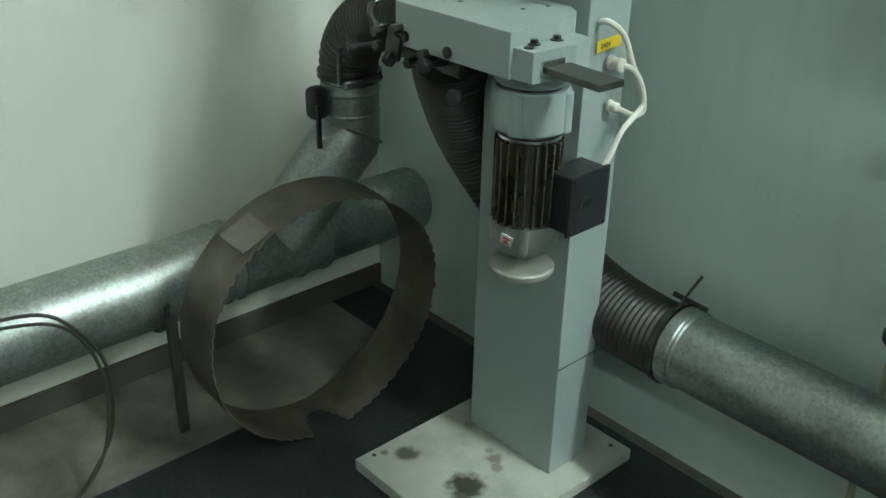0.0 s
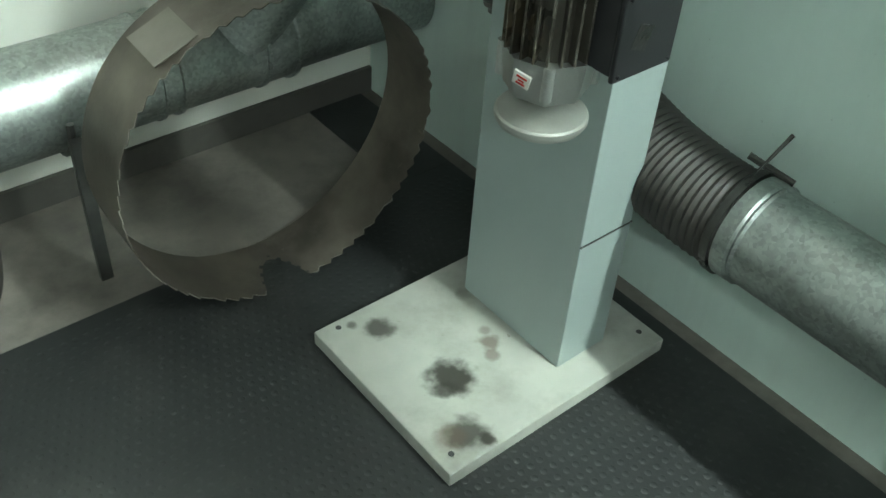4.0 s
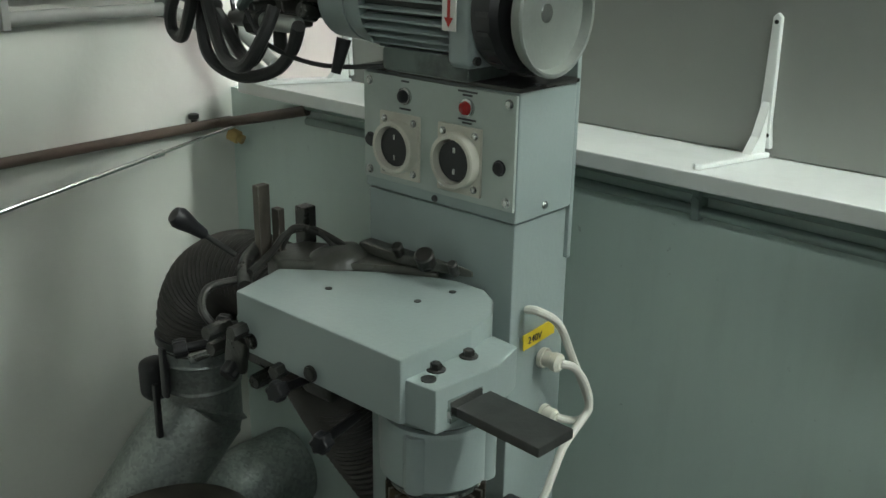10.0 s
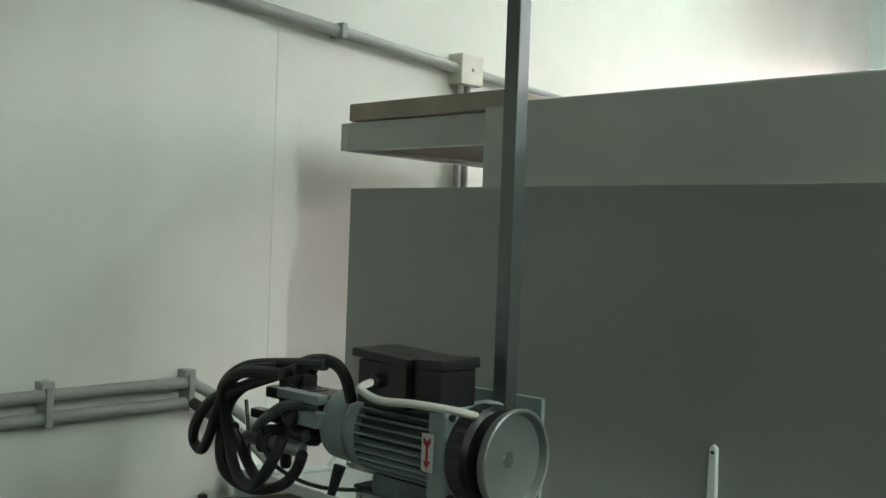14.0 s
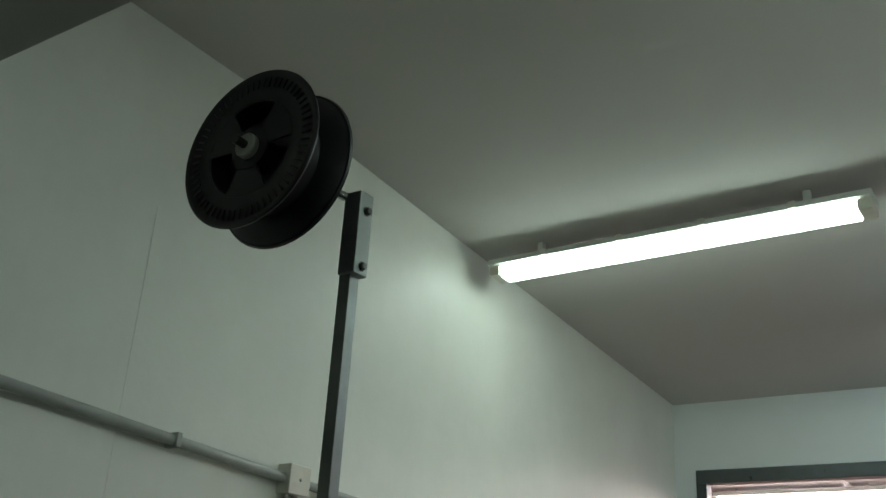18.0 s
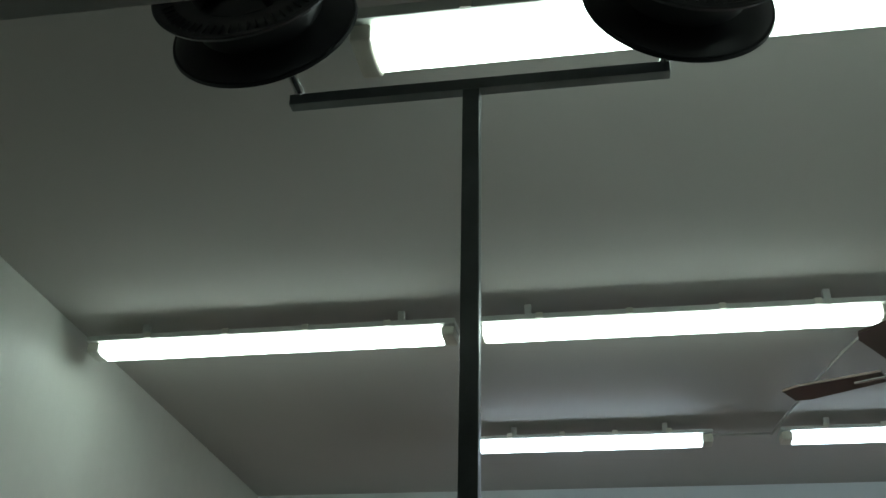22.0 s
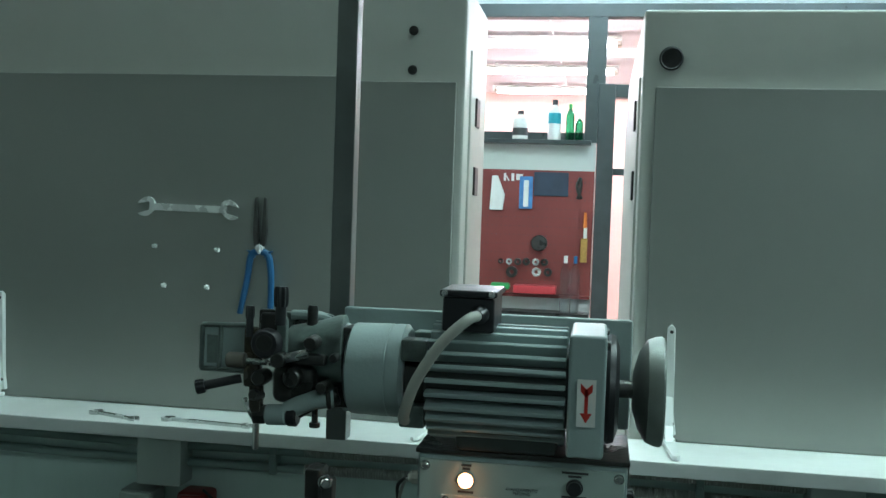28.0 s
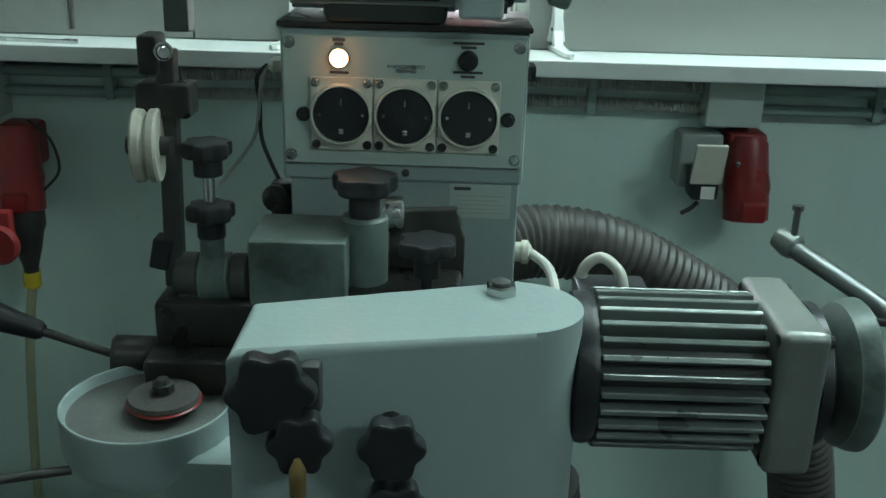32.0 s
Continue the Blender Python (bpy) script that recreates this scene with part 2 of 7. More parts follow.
def knob(parent, name, at, axis, r=0.03, h=0.022, lobes=6, material=None, stem=0.02, stem_r=0.012):
    """A lobed clamping knob with its collar."""
    a, u, w = frame_of(axis)
    o = Vector(at)
    bm = bmesh.new()
    n = lobes * 8
    layers = [(0, 0.86), (0.12 * h, 0.97), (0.3 * h, 1.0), (0.75 * h, 1.0), (0.92 * h, 0.95), (h, 0.8)]
    rings = []
    for d, s in layers:
        ring = []
        for k in range(n):
            t = 2 * math.pi * k / n
            rad = r * s * (0.90 + 0.10 * math.cos(lobes * t))
            ring.append(bm.verts.new(o + a * d + (u * math.cos(t) + w * math.sin(t)) * rad))
        rings.append(ring)
    for p, q in zip(rings, rings[1:]):
        for k in range(n):
            bm.faces.new([p[k], p[(k + 1) % n], q[(k + 1) % n], q[k]])
    bm.faces.new(rings[0]), bm.faces.new(rings[-1])
    if stem:
        cyl(bm, o - a * stem, o, stem_r, seg=14)
    return part(name, bm, material, parent)


# ---------------------------------------------------------------- world and light
world = bpy.data.worlds.new("world")
scene.world = world
world.use_nodes = True
world.node_tree.nodes["Background"].inputs["Color"].default_value = (0.55, 0.62, 0.6, 1)
world.node_tree.nodes["Background"].inputs["Strength"].default_value = 0.02
scene.view_settings.exposure = 0.0
TUBE = 16.0

# ---------------------------------------------------------------- materials
UNSEEN_WALL = surface("unseen_wall_grey", (0.22, 0.24, 0.23), 0.6, vary=0.06, scale=1.5, bump=0.15, bump_scale=60)
WHITE_WALL = surface("white_wall_paint", (0.74, 0.75, 0.69), 0.5, vary=0.05, scale=1.2, streak=(0.40, 0.39, 0.36), streak_amount=0.05, stain=(0.42, 0.40, 0.36), stain_scale=1.1, stain_amount=0.3, stain_lo=0.45, stain_hi=0.8, bump=0.25, bump_scale=60)
FAR_WALL = surface("far_wall_paint", (0.66, 0.70, 0.68), 0.6, vary=0.03, scale=1.0, bump=0.15, bump_scale=60)
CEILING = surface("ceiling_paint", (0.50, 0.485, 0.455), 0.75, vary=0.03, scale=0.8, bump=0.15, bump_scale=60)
GREEN_WALL = surface("green_wall_paint", (0.61, 0.73, 0.68), 0.34, vary=0.04, scale=1.5, streak=(0.26, 0.31, 0.28), streak_amount=0.15, speck=(0.2, 0.24, 0.22), bump=0.12, bump_scale=90)
MACHINE = surface("grey_green_machine_paint", (0.31, 0.37, 0.36), 0.30, vary=0.055, scale=2.2, bump=0.16, bump_scale=160, rough_vary=0.05)
MACHINE_DARK = surface("dark_green_machine_paint", (0.13, 0.165, 0.15), 0.34, vary=0.12, scale=10, stain=(0.03, 0.034, 0.03), stain_scale=12, stain_amount=0.8, bump=0.15, bump_scale=220, stain_lo=0.45, stain_hi=0.65, speck=(0.03, 0.03, 0.028), edge=(0.36, 0.40, 0.37))
# near-black body colour makes the gaps between the lighter fins dark
CASING = surface("near_black_motor_casing", (0.032, 0.038, 0.035), 0.4, vary=0.2, scale=14, stain=(0.02, 0.02, 0.018), stain_scale=12, stain_amount=0.8, bump=0.15)
OILY_PAINT = surface("oil_soaked_machine_paint", (0.085, 0.088, 0.075), 0.34, vary=0.3, scale=9, stain=(0.028, 0.026, 0.022), stain_scale=7, stain_amount=0.85, bump=0.2, bump_scale=160, stain_lo=0.42, stain_hi=0.68, speck=(0.02, 0.02, 0.018), edge=(0.22, 0.22, 0.19))
CAST = surface("oily_cast_iron", (0.05, 0.05, 0.046), 0.3, metal=0.5, vary=0.3, scale=25, stain=(0.03, 0.028, 0.025), stain_scale=18, stain_amount=0.8, bump=0.3, bump_scale=180)
STEEL = surface("ground_steel", (0.55, 0.56, 0.55), 0.25, metal=1.0, vary=0.2, scale=30, bump=0.1, bump_scale=200)
DARK_STEEL = surface("dark_steel", (0.12, 0.12, 0.115), 0.4, metal=0.8, vary=0.2, scale=30, bump=0.1, bump_scale=200)
TOOL = surface("bright_tool_steel", (0.86, 0.87, 0.86), 0.28, metal=0.3, vary=0.12, scale=40, bump=0.05)
CHROME = surface("chrome", (0.75, 0.75, 0.74), 0.15, metal=1.0, vary=0.08, scale=20, bump=0.0)
ALU = surface("cast_aluminium", (0.46, 0.47, 0.45), 0.42, metal=0.85, vary=0.12, scale=14, stain=(0.2, 0.2, 0.18), stain_scale=12, stain_amount=0.4, bump=0.2, bump_scale=240)
ALU_DARK = surface("dull_aluminium", (0.27, 0.29, 0.27), 0.42, metal=0.6, vary=0.12, scale=14, stain=(0.12, 0.12, 0.11), stain_scale=8, stain_amount=0.5, bump=0.15, bump_scale=240)
BLACK = surface("black_plastic", (0.018, 0.018, 0.02), 0.38, vary=0.2, scale=30, bump=0.1, bump_scale=300)
RUBBER = surface("black_rubber", (0.02, 0.02, 0.02), 0.5, vary=0.2, scale=20, bump=0.1, bump_scale=200)
HOSE = surface("dark_brown_suction_hose", (0.04, 0.036, 0.032), 0.45, vary=0.25, scale=12, stain=(0.08, 0.075, 0.065), stain_scale=8, stain_amount=0.5, bump=0.1)
CREAM = surface("cream_plastic", (0.62, 0.60, 0.52), 0.4, vary=0.06, scale=12, stain=(0.4, 0.36, 0.28), stain_scale=14, stain_amount=0.4, bump=0.05)
WHITE = surface("white_enamel", (0.78, 0.80, 0.78), 0.35, vary=0.03, scale=6, stain=(0.5, 0.5, 0.46), stain_scale=9, stain_amount=0.3, bump=0.05)
CABINET = surface("white_cabinet_paint", (0.55, 0.56, 0.52), 0.45, vary=0.03, scale=3, stain=(0.42, 0.42, 0.38), stain_scale=4, stain_amount=0.3, bump=0.06, bump_scale=200)
SHEET = surface("brushed_grey_sheet", (0.285, 0.295, 0.275), 0.42, metal=0.25, vary=0.04, scale=2, bump=0.06, bump_scale=300)
RED = surface("red_plastic", (0.24, 0.022, 0.022), 0.32, vary=0.15, scale=12, stain=(0.12, 0.035, 0.03), stain_scale=14, stain_amount=0.4, bump=0.05)
TUBE_GLOW = glow("fluorescent_tube", (0.82, 1.0, 0.90), TUBE)
# weak tube of an unseen lamp added as slight fill
DIM_FILL_GLOW = glow("dim_fill_tube", (0.84, 1.0, 0.92), TUBE * 0.18)
COOL_GLOW = glow("cool_fluorescent_tube", (0.78, 0.95, 1.08), TUBE)
FLOOR = surface("dark_rubber_floor", (0.020, 0.022, 0.022), 0.5, vary=0.25, scale=3, stain=(0.06, 0.06, 0.057), stain_scale=5, stain_amount=0.5, bump=0.2, bump_scale=120)
SPOOL = surface("black_spool_plastic", (0.012, 0.011, 0.013), 0.35, vary=0.2, scale=20, bump=0.05)
BLADE = surface("rusty_brown_blade_steel", (0.105, 0.090, 0.074), 0.45, metal=0.4, vary=0.45, speck=(0.20, 0.17, 0.14), scale=9, edge=(0.5, 0.48, 0.44), edge_r=0.002, stain=(0.22, 0.195, 0.165), stain_scale=5, stain_amount=0.55, bump=0.15, bump_scale=150)
GALV = surface("galvanised_duct_steel", (0.35, 0.38, 0.365), 0.42, metal=0.85, vary=0.10, scale=30, spangle=0.22, stain=(0.13, 0.125, 0.11), stain_scale=3, stain_amount=0.75, bump=0.08, bump_scale=90)
# tubes of unseen fill lamps, strengths set to light south and west sides
SOUTH_FILL_GLOW = glow("strong_fill_tube", (0.82, 1.0, 0.90), TUBE * 2.5)
WEST_FILL_GLOW = glow("west_fill_tube", (0.82, 1.0, 0.90), TUBE * 1.3)
GREASE = surface("grease_stained_plate_paint", (0.41, 0.42, 0.38), 0.42, vary=0.15, scale=7, speck=(0.12, 0.10, 0.07), stain=(0.13, 0.115, 0.085), stain_scale=6, stain_amount=0.7, bump=0.15, stain_lo=0.48, stain_hi=0.8)


def soft_spots(m, spots, colour):
    """Soft oil spots at places of the mesh: x, y, radius, strength."""
    nt = m.node_tree
    n, l = nt.nodes, nt.links
    base = n["Principled BSDF"].inputs["Base Color"]
    out = base.links[0].from_socket
    tc = n.new("ShaderNodeTexCoord")
    nz = n.new("ShaderNodeTexNoise")
    nz.inputs["Scale"].default_value, nz.inputs["Detail"].default_value = 38.0, 6.0
    l.new(tc.outputs["Object"], nz.inputs["Vector"])
    for x, y, r, amount in spots:
        d = n.new("ShaderNodeVectorMath")
        d.operation = "DISTANCE"
        l.new(tc.outputs["Object"], d.inputs[0])
        d.inputs[1].default_value = (x, y, 0.034)
        w = n.new("ShaderNodeMath")
        w.operation = "MULTIPLY_ADD"
        l.new(nz.outputs["Fac"], w.inputs[0])
        w.inputs[1].default_value = r * 1.3
        l.new(d.outputs["Value"], w.inputs[2])
        mr = n.new("ShaderNodeMapRange")
        mr.interpolation_type = "SMOOTHSTEP"
        mr.inputs["From Min"].default_value, mr.inputs["From Max"].default_value = r * 1.75, r * 1.05
        mr.inputs["To Max"].default_value = amount
        l.new(w.outputs["Value"], mr.inputs["Value"])
        mx = n.new("ShaderNodeMix")
        mx.data_type = "RGBA"
        l.new(mr.outputs["Result"], mx.inputs["Factor"])
        l.new(out, mx.inputs["A"])
        mx.inputs["B"].default_value = (*colour, 1)
        out = mx.outputs["Result"]
    l.new(out, base)


soft_spots(GREASE, ((-0.438, -0.836, 0.048, 0.95), (-0.462, -0.855, 0.020, 0.6), (-0.469, -0.681, 0.030, 0.85), (-0.500, -0.648, 0.012, 0.7), (-0.490, -0.940, 0.040, 0.85), (-0.475, -0.965, 0.016, 0.95), (-0.30, -0.70, 0.02, 0.4)), (0.035, 0.032, 0.026))
soft_spots(GREASE, ((-0.338, -0.815, 0.022, 0.7), (-0.352, -0.838, 0.016, 0.6), (-0.325, -0.790, 0.014, 0.5), (-0.515, -0.930, 0.030, 0.5)), (0.12, 0.085, 0.06))
SAW_END = surface("bare_tan_blade_steel", (0.15, 0.135, 0.115), 0.5, metal=0.3, vary=0.3, scale=9, stain=(0.12, 0.10, 0.08), stain_scale=12, stain_amount=0.5, bump=0.15, bump_scale=150)
PALE_DISC = surface("worn_pale_aluminium", (0.36, 0.365, 0.335), 0.45, metal=0.3, vary=0.12, scale=14, stain=(0.26, 0.25, 0.22), stain_scale=16, stain_amount=0.5, bump=0.2, bump_scale=240)
DIRTY_CREAM = surface("dirty_off_white_wheel", (0.42, 0.40, 0.33), 0.6, vary=0.2, scale=40, speck=(0.10, 0.09, 0.07), stain=(0.15, 0.13, 0.10), stain_scale=30, stain_amount=0.7, bump=0.2, bump_scale=240)
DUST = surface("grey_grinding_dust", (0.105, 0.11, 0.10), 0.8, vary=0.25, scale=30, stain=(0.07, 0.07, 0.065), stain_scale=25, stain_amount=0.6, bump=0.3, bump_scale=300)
CONCRETE = surface("dusty_concrete", (0.19, 0.172, 0.15), 0.75, vary=0.25, scale=5, speck=(0.12, 0.1, 0.08), stain=(0.06, 0.055, 0.05), stain_lo=0.42, stain_hi=0.7, stain_scale=4.5, stain_amount=0.85, bump=0.25, bump_scale=90)
PANEL = surface("pale_green_panel", (0.44, 0.50, 0.46), 0.4, vary=0.03, scale=6, stain=(0.3, 0.33, 0.3), stain_scale=12, stain_amount=0.35, bump=0.05)
LABEL = surface("white_label", (0.75, 0.74, 0.70), 0.5, vary=0.04, scale=40, bump=0.0)
INK = surface("dark_print", (0.05, 0.05, 0.05), 0.6, vary=0.1, scale=40, bump=0.0)
RED_INK = surface("red_print", (0.5, 0.03, 0.02), 0.5, vary=0.1, scale=40, bump=0.0)
YELLOW = surface("yellow_label", (0.72, 0.52, 0.03), 0.45, vary=0.06, scale=40, bump=0.0)
WIRE = surface("white_cable", (0.66, 0.64, 0.58), 0.45, vary=0.08, scale=20, bump=0.0)
GREY_CABLE = surface("grey_cable", (0.36, 0.36, 0.32), 0.5, vary=0.1, scale=20, bump=0.0)
BRASS = surface("brass", (0.48, 0.34, 0.14), 0.35, metal=0.9, vary=0.15, scale=30, bump=0.05)
COPPER = surface("brown_pipe_paint", (0.105, 0.072, 0.056), 0.45, vary=0.2, scale=14, stain=(0.05, 0.035, 0.03), stain_scale=12, stain_amount=0.5, bump=0.1)
STONE = surface("grinding_stone", (0.055, 0.05, 0.045), 0.85, vary=0.15, scale=60, stain=(0.11, 0.10, 0.085), stain_scale=20, stain_amount=0.5, bump=0.4, bump_scale=300)
ORANGE_LAMP = glow("lit_orange_lamp", (1.0, 0.40, 0.14), 4.5)
RED_LAMP = surface("red_lens", (0.45, 0.02, 0.02), 0.15, vary=0.05, scale=20, bump=0.0, coat=0.5)
FIN = surface("oily_motor_fins", (0.075, 0.068, 0.056), 0.28, metal=0.5, vary=0.35, scale=18, stain=(0.20, 0.15, 0.08), stain_scale=14, stain_amount=0.5, bump=0.1, stain_lo=0.5, stain_hi=0.7, edge=(0.45, 0.43, 0.38), edge_r=0.0015)
STEEL_FIN = surface("worn_grey_motor_fins", (0.22, 0.25, 0.235), 0.32, metal=0.4, vary=0.25, scale=20, stain=(0.05, 0.055, 0.05), stain_scale=10, stain_amount=0.6, bump=0.12, edge=(0.55, 0.57, 0.55), edge_r=0.0012)
POLE = surface("grey_steel_tube", (0.20, 0.215, 0.21), 0.38, metal=0.75, vary=0.15, scale=12, stain=(0.14, 0.14, 0.13), stain_scale=9, stain_amount=0.4, bump=0.1)
DARK_TRIM = surface("grimy_skirting_paint", (0.085, 0.08, 0.072), 0.6, vary=0.2, scale=6, stain=(0.18, 0.165, 0.145), stain_scale=5, stain_amount=0.5, bump=0.2)
PIPE = surface("grey_pipe_paint", (0.34, 0.35, 0.33), 0.42, vary=0.08, scale=14, stain=(0.2, 0.2, 0.18), stain_scale=12, stain_amount=0.4, bump=0.08)
GREEN_PIPE = surface("green_painted_conduit", (0.25, 0.32, 0.29), 0.42, vary=0.08, scale=14, bump=0.05)
CREAM_GREEN = surface("pale_green_plastic", (0.46, 0.52, 0.48), 0.4, vary=0.05, scale=12, bump=0.04)
GREY_PLASTIC = surface("grey_plastic", (0.30, 0.33, 0.31), 0.45, vary=0.06, scale=12, bump=0.04)
OLIVE = surface("olive_cable", (0.40, 0.41, 0.27), 0.5, vary=0.1, scale=14, bump=0.04)
WOOD = surface("dusty_wood", (0.36, 0.31, 0.25), 0.7, vary=0.2, scale=9, bump=0.2)
WOOD_DARK = surface("dark_brown_wood", (0.075, 0.045, 0.032), 0.5, vary=0.2, scale=9, bump=0.1)
BLUE = surface("blue_grip_rubber", (0.03, 0.13, 0.30), 0.45, vary=0.1, scale=14, bump=0.05)
BLUE_CARD = surface("blue_print", (0.08, 0.22, 0.48), 0.5, vary=0.2, scale=30, bump=0.0)
NAVY = surface("navy_mat", (0.025, 0.035, 0.06), 0.55, vary=0.2, scale=10, bump=0.1)
ORANGE = surface("orange_plastic", (0.7, 0.2, 0.03), 0.4, vary=0.05, scale=14, bump=0.0)
OCHRE = surface("yellow_bristle", (0.42, 0.25, 0.06), 0.8, vary=0.2, scale=60, bump=0.4, bump_scale=400)
GREEN = surface("green_plastic", (0.05, 0.35, 0.09), 0.4, vary=0.05, scale=14, bump=0.0)
TEAL = surface("turquoise_print", (0.04, 0.32, 0.38), 0.45, vary=0.05, scale=14, bump=0.0)
RED_BRIGHT = surface("bright_red_plastic", (0.55, 0.05, 0.06), 0.4, vary=0.05, scale=14, bump=0.0)
RED_BOARD = surface("dark_red_board", (0.20, 0.035, 0.03), 0.5, vary=0.1, scale=6, stain=(0.10, 0.025, 0.02), stain_scale=6, stain_amount=0.4, bump=0.05)
DARK_FRAME = surface("dark_grey_aluminium_frame", (0.055, 0.065, 0.065), 0.32, metal=0.3, vary=0.1, scale=14, bump=0.04)
# the hall's pinkish light is put into its ceiling and wall colours
HALL = surface("hall_ceiling_paint", (0.88, 0.83, 0.83), 0.7, vary=0.03, scale=2, bump=0.05)
HALL_WALL = surface("pink_light_salmon", (0.56, 0.36, 0.31), 0.65, vary=0.05, scale=2, bump=0.05)
HALL_GLOW = glow("hall_fluorescent_tube", (1.0, 0.86, 0.86), TUBE * 2.2)


def clear(name, colour, rough=0.03):
    m, nt, p = mat_nodes(name)
    p.inputs["Base Color"].default_value = (*colour, 1)
    p.inputs["Transmission Weight"].default_value = 1.0
    p.inputs["Roughness"].default_value = rough
    p.inputs["IOR"].default_value = 1.45
    return m


GLASS = clear("window_glass", (0.96, 0.98, 0.97), 0.0)
GREEN_GLASS = clear("green_bottle_glass", (0.05, 0.45, 0.2), 0.1)
CLEAR_PLASTIC = clear("clear_plastic", (0.8, 0.85, 0.88), 0.1)
GLASS_DARK = clear("dark_glass", (0.3, 0.3, 0.32), 0.1)

# ---------------------------------------------------------------- the large structure
def plain(name, lo, hi, material, label="", kind="structure", bevel=0.0, category=""):
    ob = part(name, box(bmesh.new(), lo, hi, bevel), material)
    return tagged(ob, label, category or name.split("_")[0], kind=kind)


XF = 3.66          # far wall
plain("floor", (-4.2, -6.0, -0.1), (XF, 0.0, 0.0), CONCRETE, "dusty beige concrete floor strip along the wall")
plain("rubber_mat", (-4.1, -5.9, 0.0), (-0.035, -0.345, 0.005), FLOOR, "dark grey studded rubber mat on the floor", bevel=0.001, category="mat")
# extra dark piece laid over the corner, where the floor is darker
plain("rubber_mat", (-0.175, -0.344, 0.0), (-0.035, -0.016, 0.005), FLOOR, "dark flat piece covering the floor corner", bevel=0.001, category="mat")
plain("wall_north", (-4.2, 0.0, -0.1), (XF, 0.16, 3.3), WHITE_WALL, "off-white painted plaster wall with grey smudges")
plain("wall_covering", (0.068, -0.0008, 1.12), (3.3, 0.01, 2.62), WHITE_WALL, "off-white wall covering with a visible seam")
# unseen west and south walls close the room, grey to cut bounced light
plain("wall_west", (-4.36, -6.0, -0.1), (-4.2, 0.16, 3.3), UNSEEN_WALL, "unseen closing wall, grey to cut bounced light")
plain("wall_south", (-4.36, -6.16, -0.1), (XF + 0.16, -6.0, 3.3), UNSEEN_WALL, "unseen closing wall, grey to cut bounced light")
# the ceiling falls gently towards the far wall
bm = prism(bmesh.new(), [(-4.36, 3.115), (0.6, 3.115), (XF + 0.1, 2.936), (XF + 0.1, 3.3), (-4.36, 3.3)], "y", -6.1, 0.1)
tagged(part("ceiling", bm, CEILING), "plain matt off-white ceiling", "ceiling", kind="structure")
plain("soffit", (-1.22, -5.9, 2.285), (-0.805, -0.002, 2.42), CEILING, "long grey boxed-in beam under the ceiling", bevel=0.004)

# low green partition with its white ledge
plain("wall_partition", (0.0, -5.99, 0.0), (0.1, -0.002, 1.090), GREEN_WALL, "low partition wall in glossy pale green paint")
# the ledge falls a little towards the sheets
bm = prism(bmesh.new(), [(-0.090, 1.109), (-0.090, 1.131), (0.118, 1.114), (0.118, 1.092)], "y", -5.99, -0.15, 0.003)
tagged(part("ledge", bm, WHITE), "white painted ledge along the partition", "ledge", kind="structure")

# ---------------------------------------------------------------- lamps
def strip_lamp(x, y0, y1, z, top, material, label, slim=1.0):
    lamp = thing("fluorescent_lamp", (x, (y0 + y1) / 2, top), label, "ceiling lamp", "fluorescent ceiling lamps")
    bm = bmesh.new()
    prism(bm, [(x - 0.07 * slim, z + 0.064 * slim), (x + 0.07 * slim, z + 0.064 * slim), (x + 0.076 * slim, z + 0.028), (x - 0.076 * slim, z + 0.028)], "y", y1, y0, 0.004)
    part("housing", bm, CABINET, lamp)
    bm = bmesh.new()
    prism(bm, [(x - 0.060 * slim, z + 0.026), (x + 0.060 * slim, z + 0.026), (x + 0.056 * slim, z - 0.004 * slim), (x + 0.040 * slim, z - 0.020 * slim), (x - 0.040 * slim, z - 0.020 * slim), (x - 0.056 * slim, z - 0.004 * slim)], "y", y1 + 0.05, y0 - 0.05)
    part("diffuser", bm, material, lamp)
    for y in (y0 - 0.025, y1 + 0.025):
        part("end_cap", box(bmesh.new(), (x - 0.064 * slim, y - 0.024, z - 0.018 * slim), (x + 0.064 * slim, y + 0.024, z + 0.027), 0.01), CREAM, lamp)
    for y in (y0 - 0.2, y1 + 0.2):
        part("mount", box(bmesh.new(), (x - 0.012, y - 0.012, z + 0.062 * slim), (x + 0.012, y + 0.012, top + 0.01), 0.003), CABINET, lamp)
    n = 4
    for k in range(n):
        for s in (-1, 1):
            y = y0 + (y1 - y0) * (k + 0.8) / (n + 0.6)
            part("clip", box(bmesh.new(), (x + s * 0.072 * slim - 0.006, y - 0.012, z + 0.030), (x + s * 0.072 * slim + 0.006, y + 0.012, z + 0.052), 0.002), CREAM, lamp)
    return lamp


strip_lamp(1.60, -0.075, -1.44, 2.954, 3.063, TUBE_GLOW, "long lit twin-tube fluorescent lamp reaching the plaster wall", 0.8)
strip_lamp(1.60, -1.49, -2.88, 2.954, 3.063, TUBE_GLOW, "long twin-tube fluorescent lamp in a grey housing, lit", 0.8)
strip_lamp(2.76, -1.32, -2.385, 2.902, 2.988, COOL_GLOW, "shorter fluorescent lamp with clear ends, lit cool white", 0.7)
strip_lamp(2.76, -2.665, -3.73, 2.902, 2.988, COOL_GLOW, "shorter fluorescent lamp with clear ends, lit cool white", 0.7)
strip_lamp(0.055, -1.47, -2.86, 2.935, 3.115, TUBE_GLOW, "long twin-tube fluorescent lamp over the machines, lit")
# unseen lamp added in line, extra strong to brighten south-facing sides
strip_lamp(0.05, -2.92, -4.31, 2.955, 3.115, SOUTH_FILL_GLOW, "long twin-tube fluorescent lamp over the machines, lit")
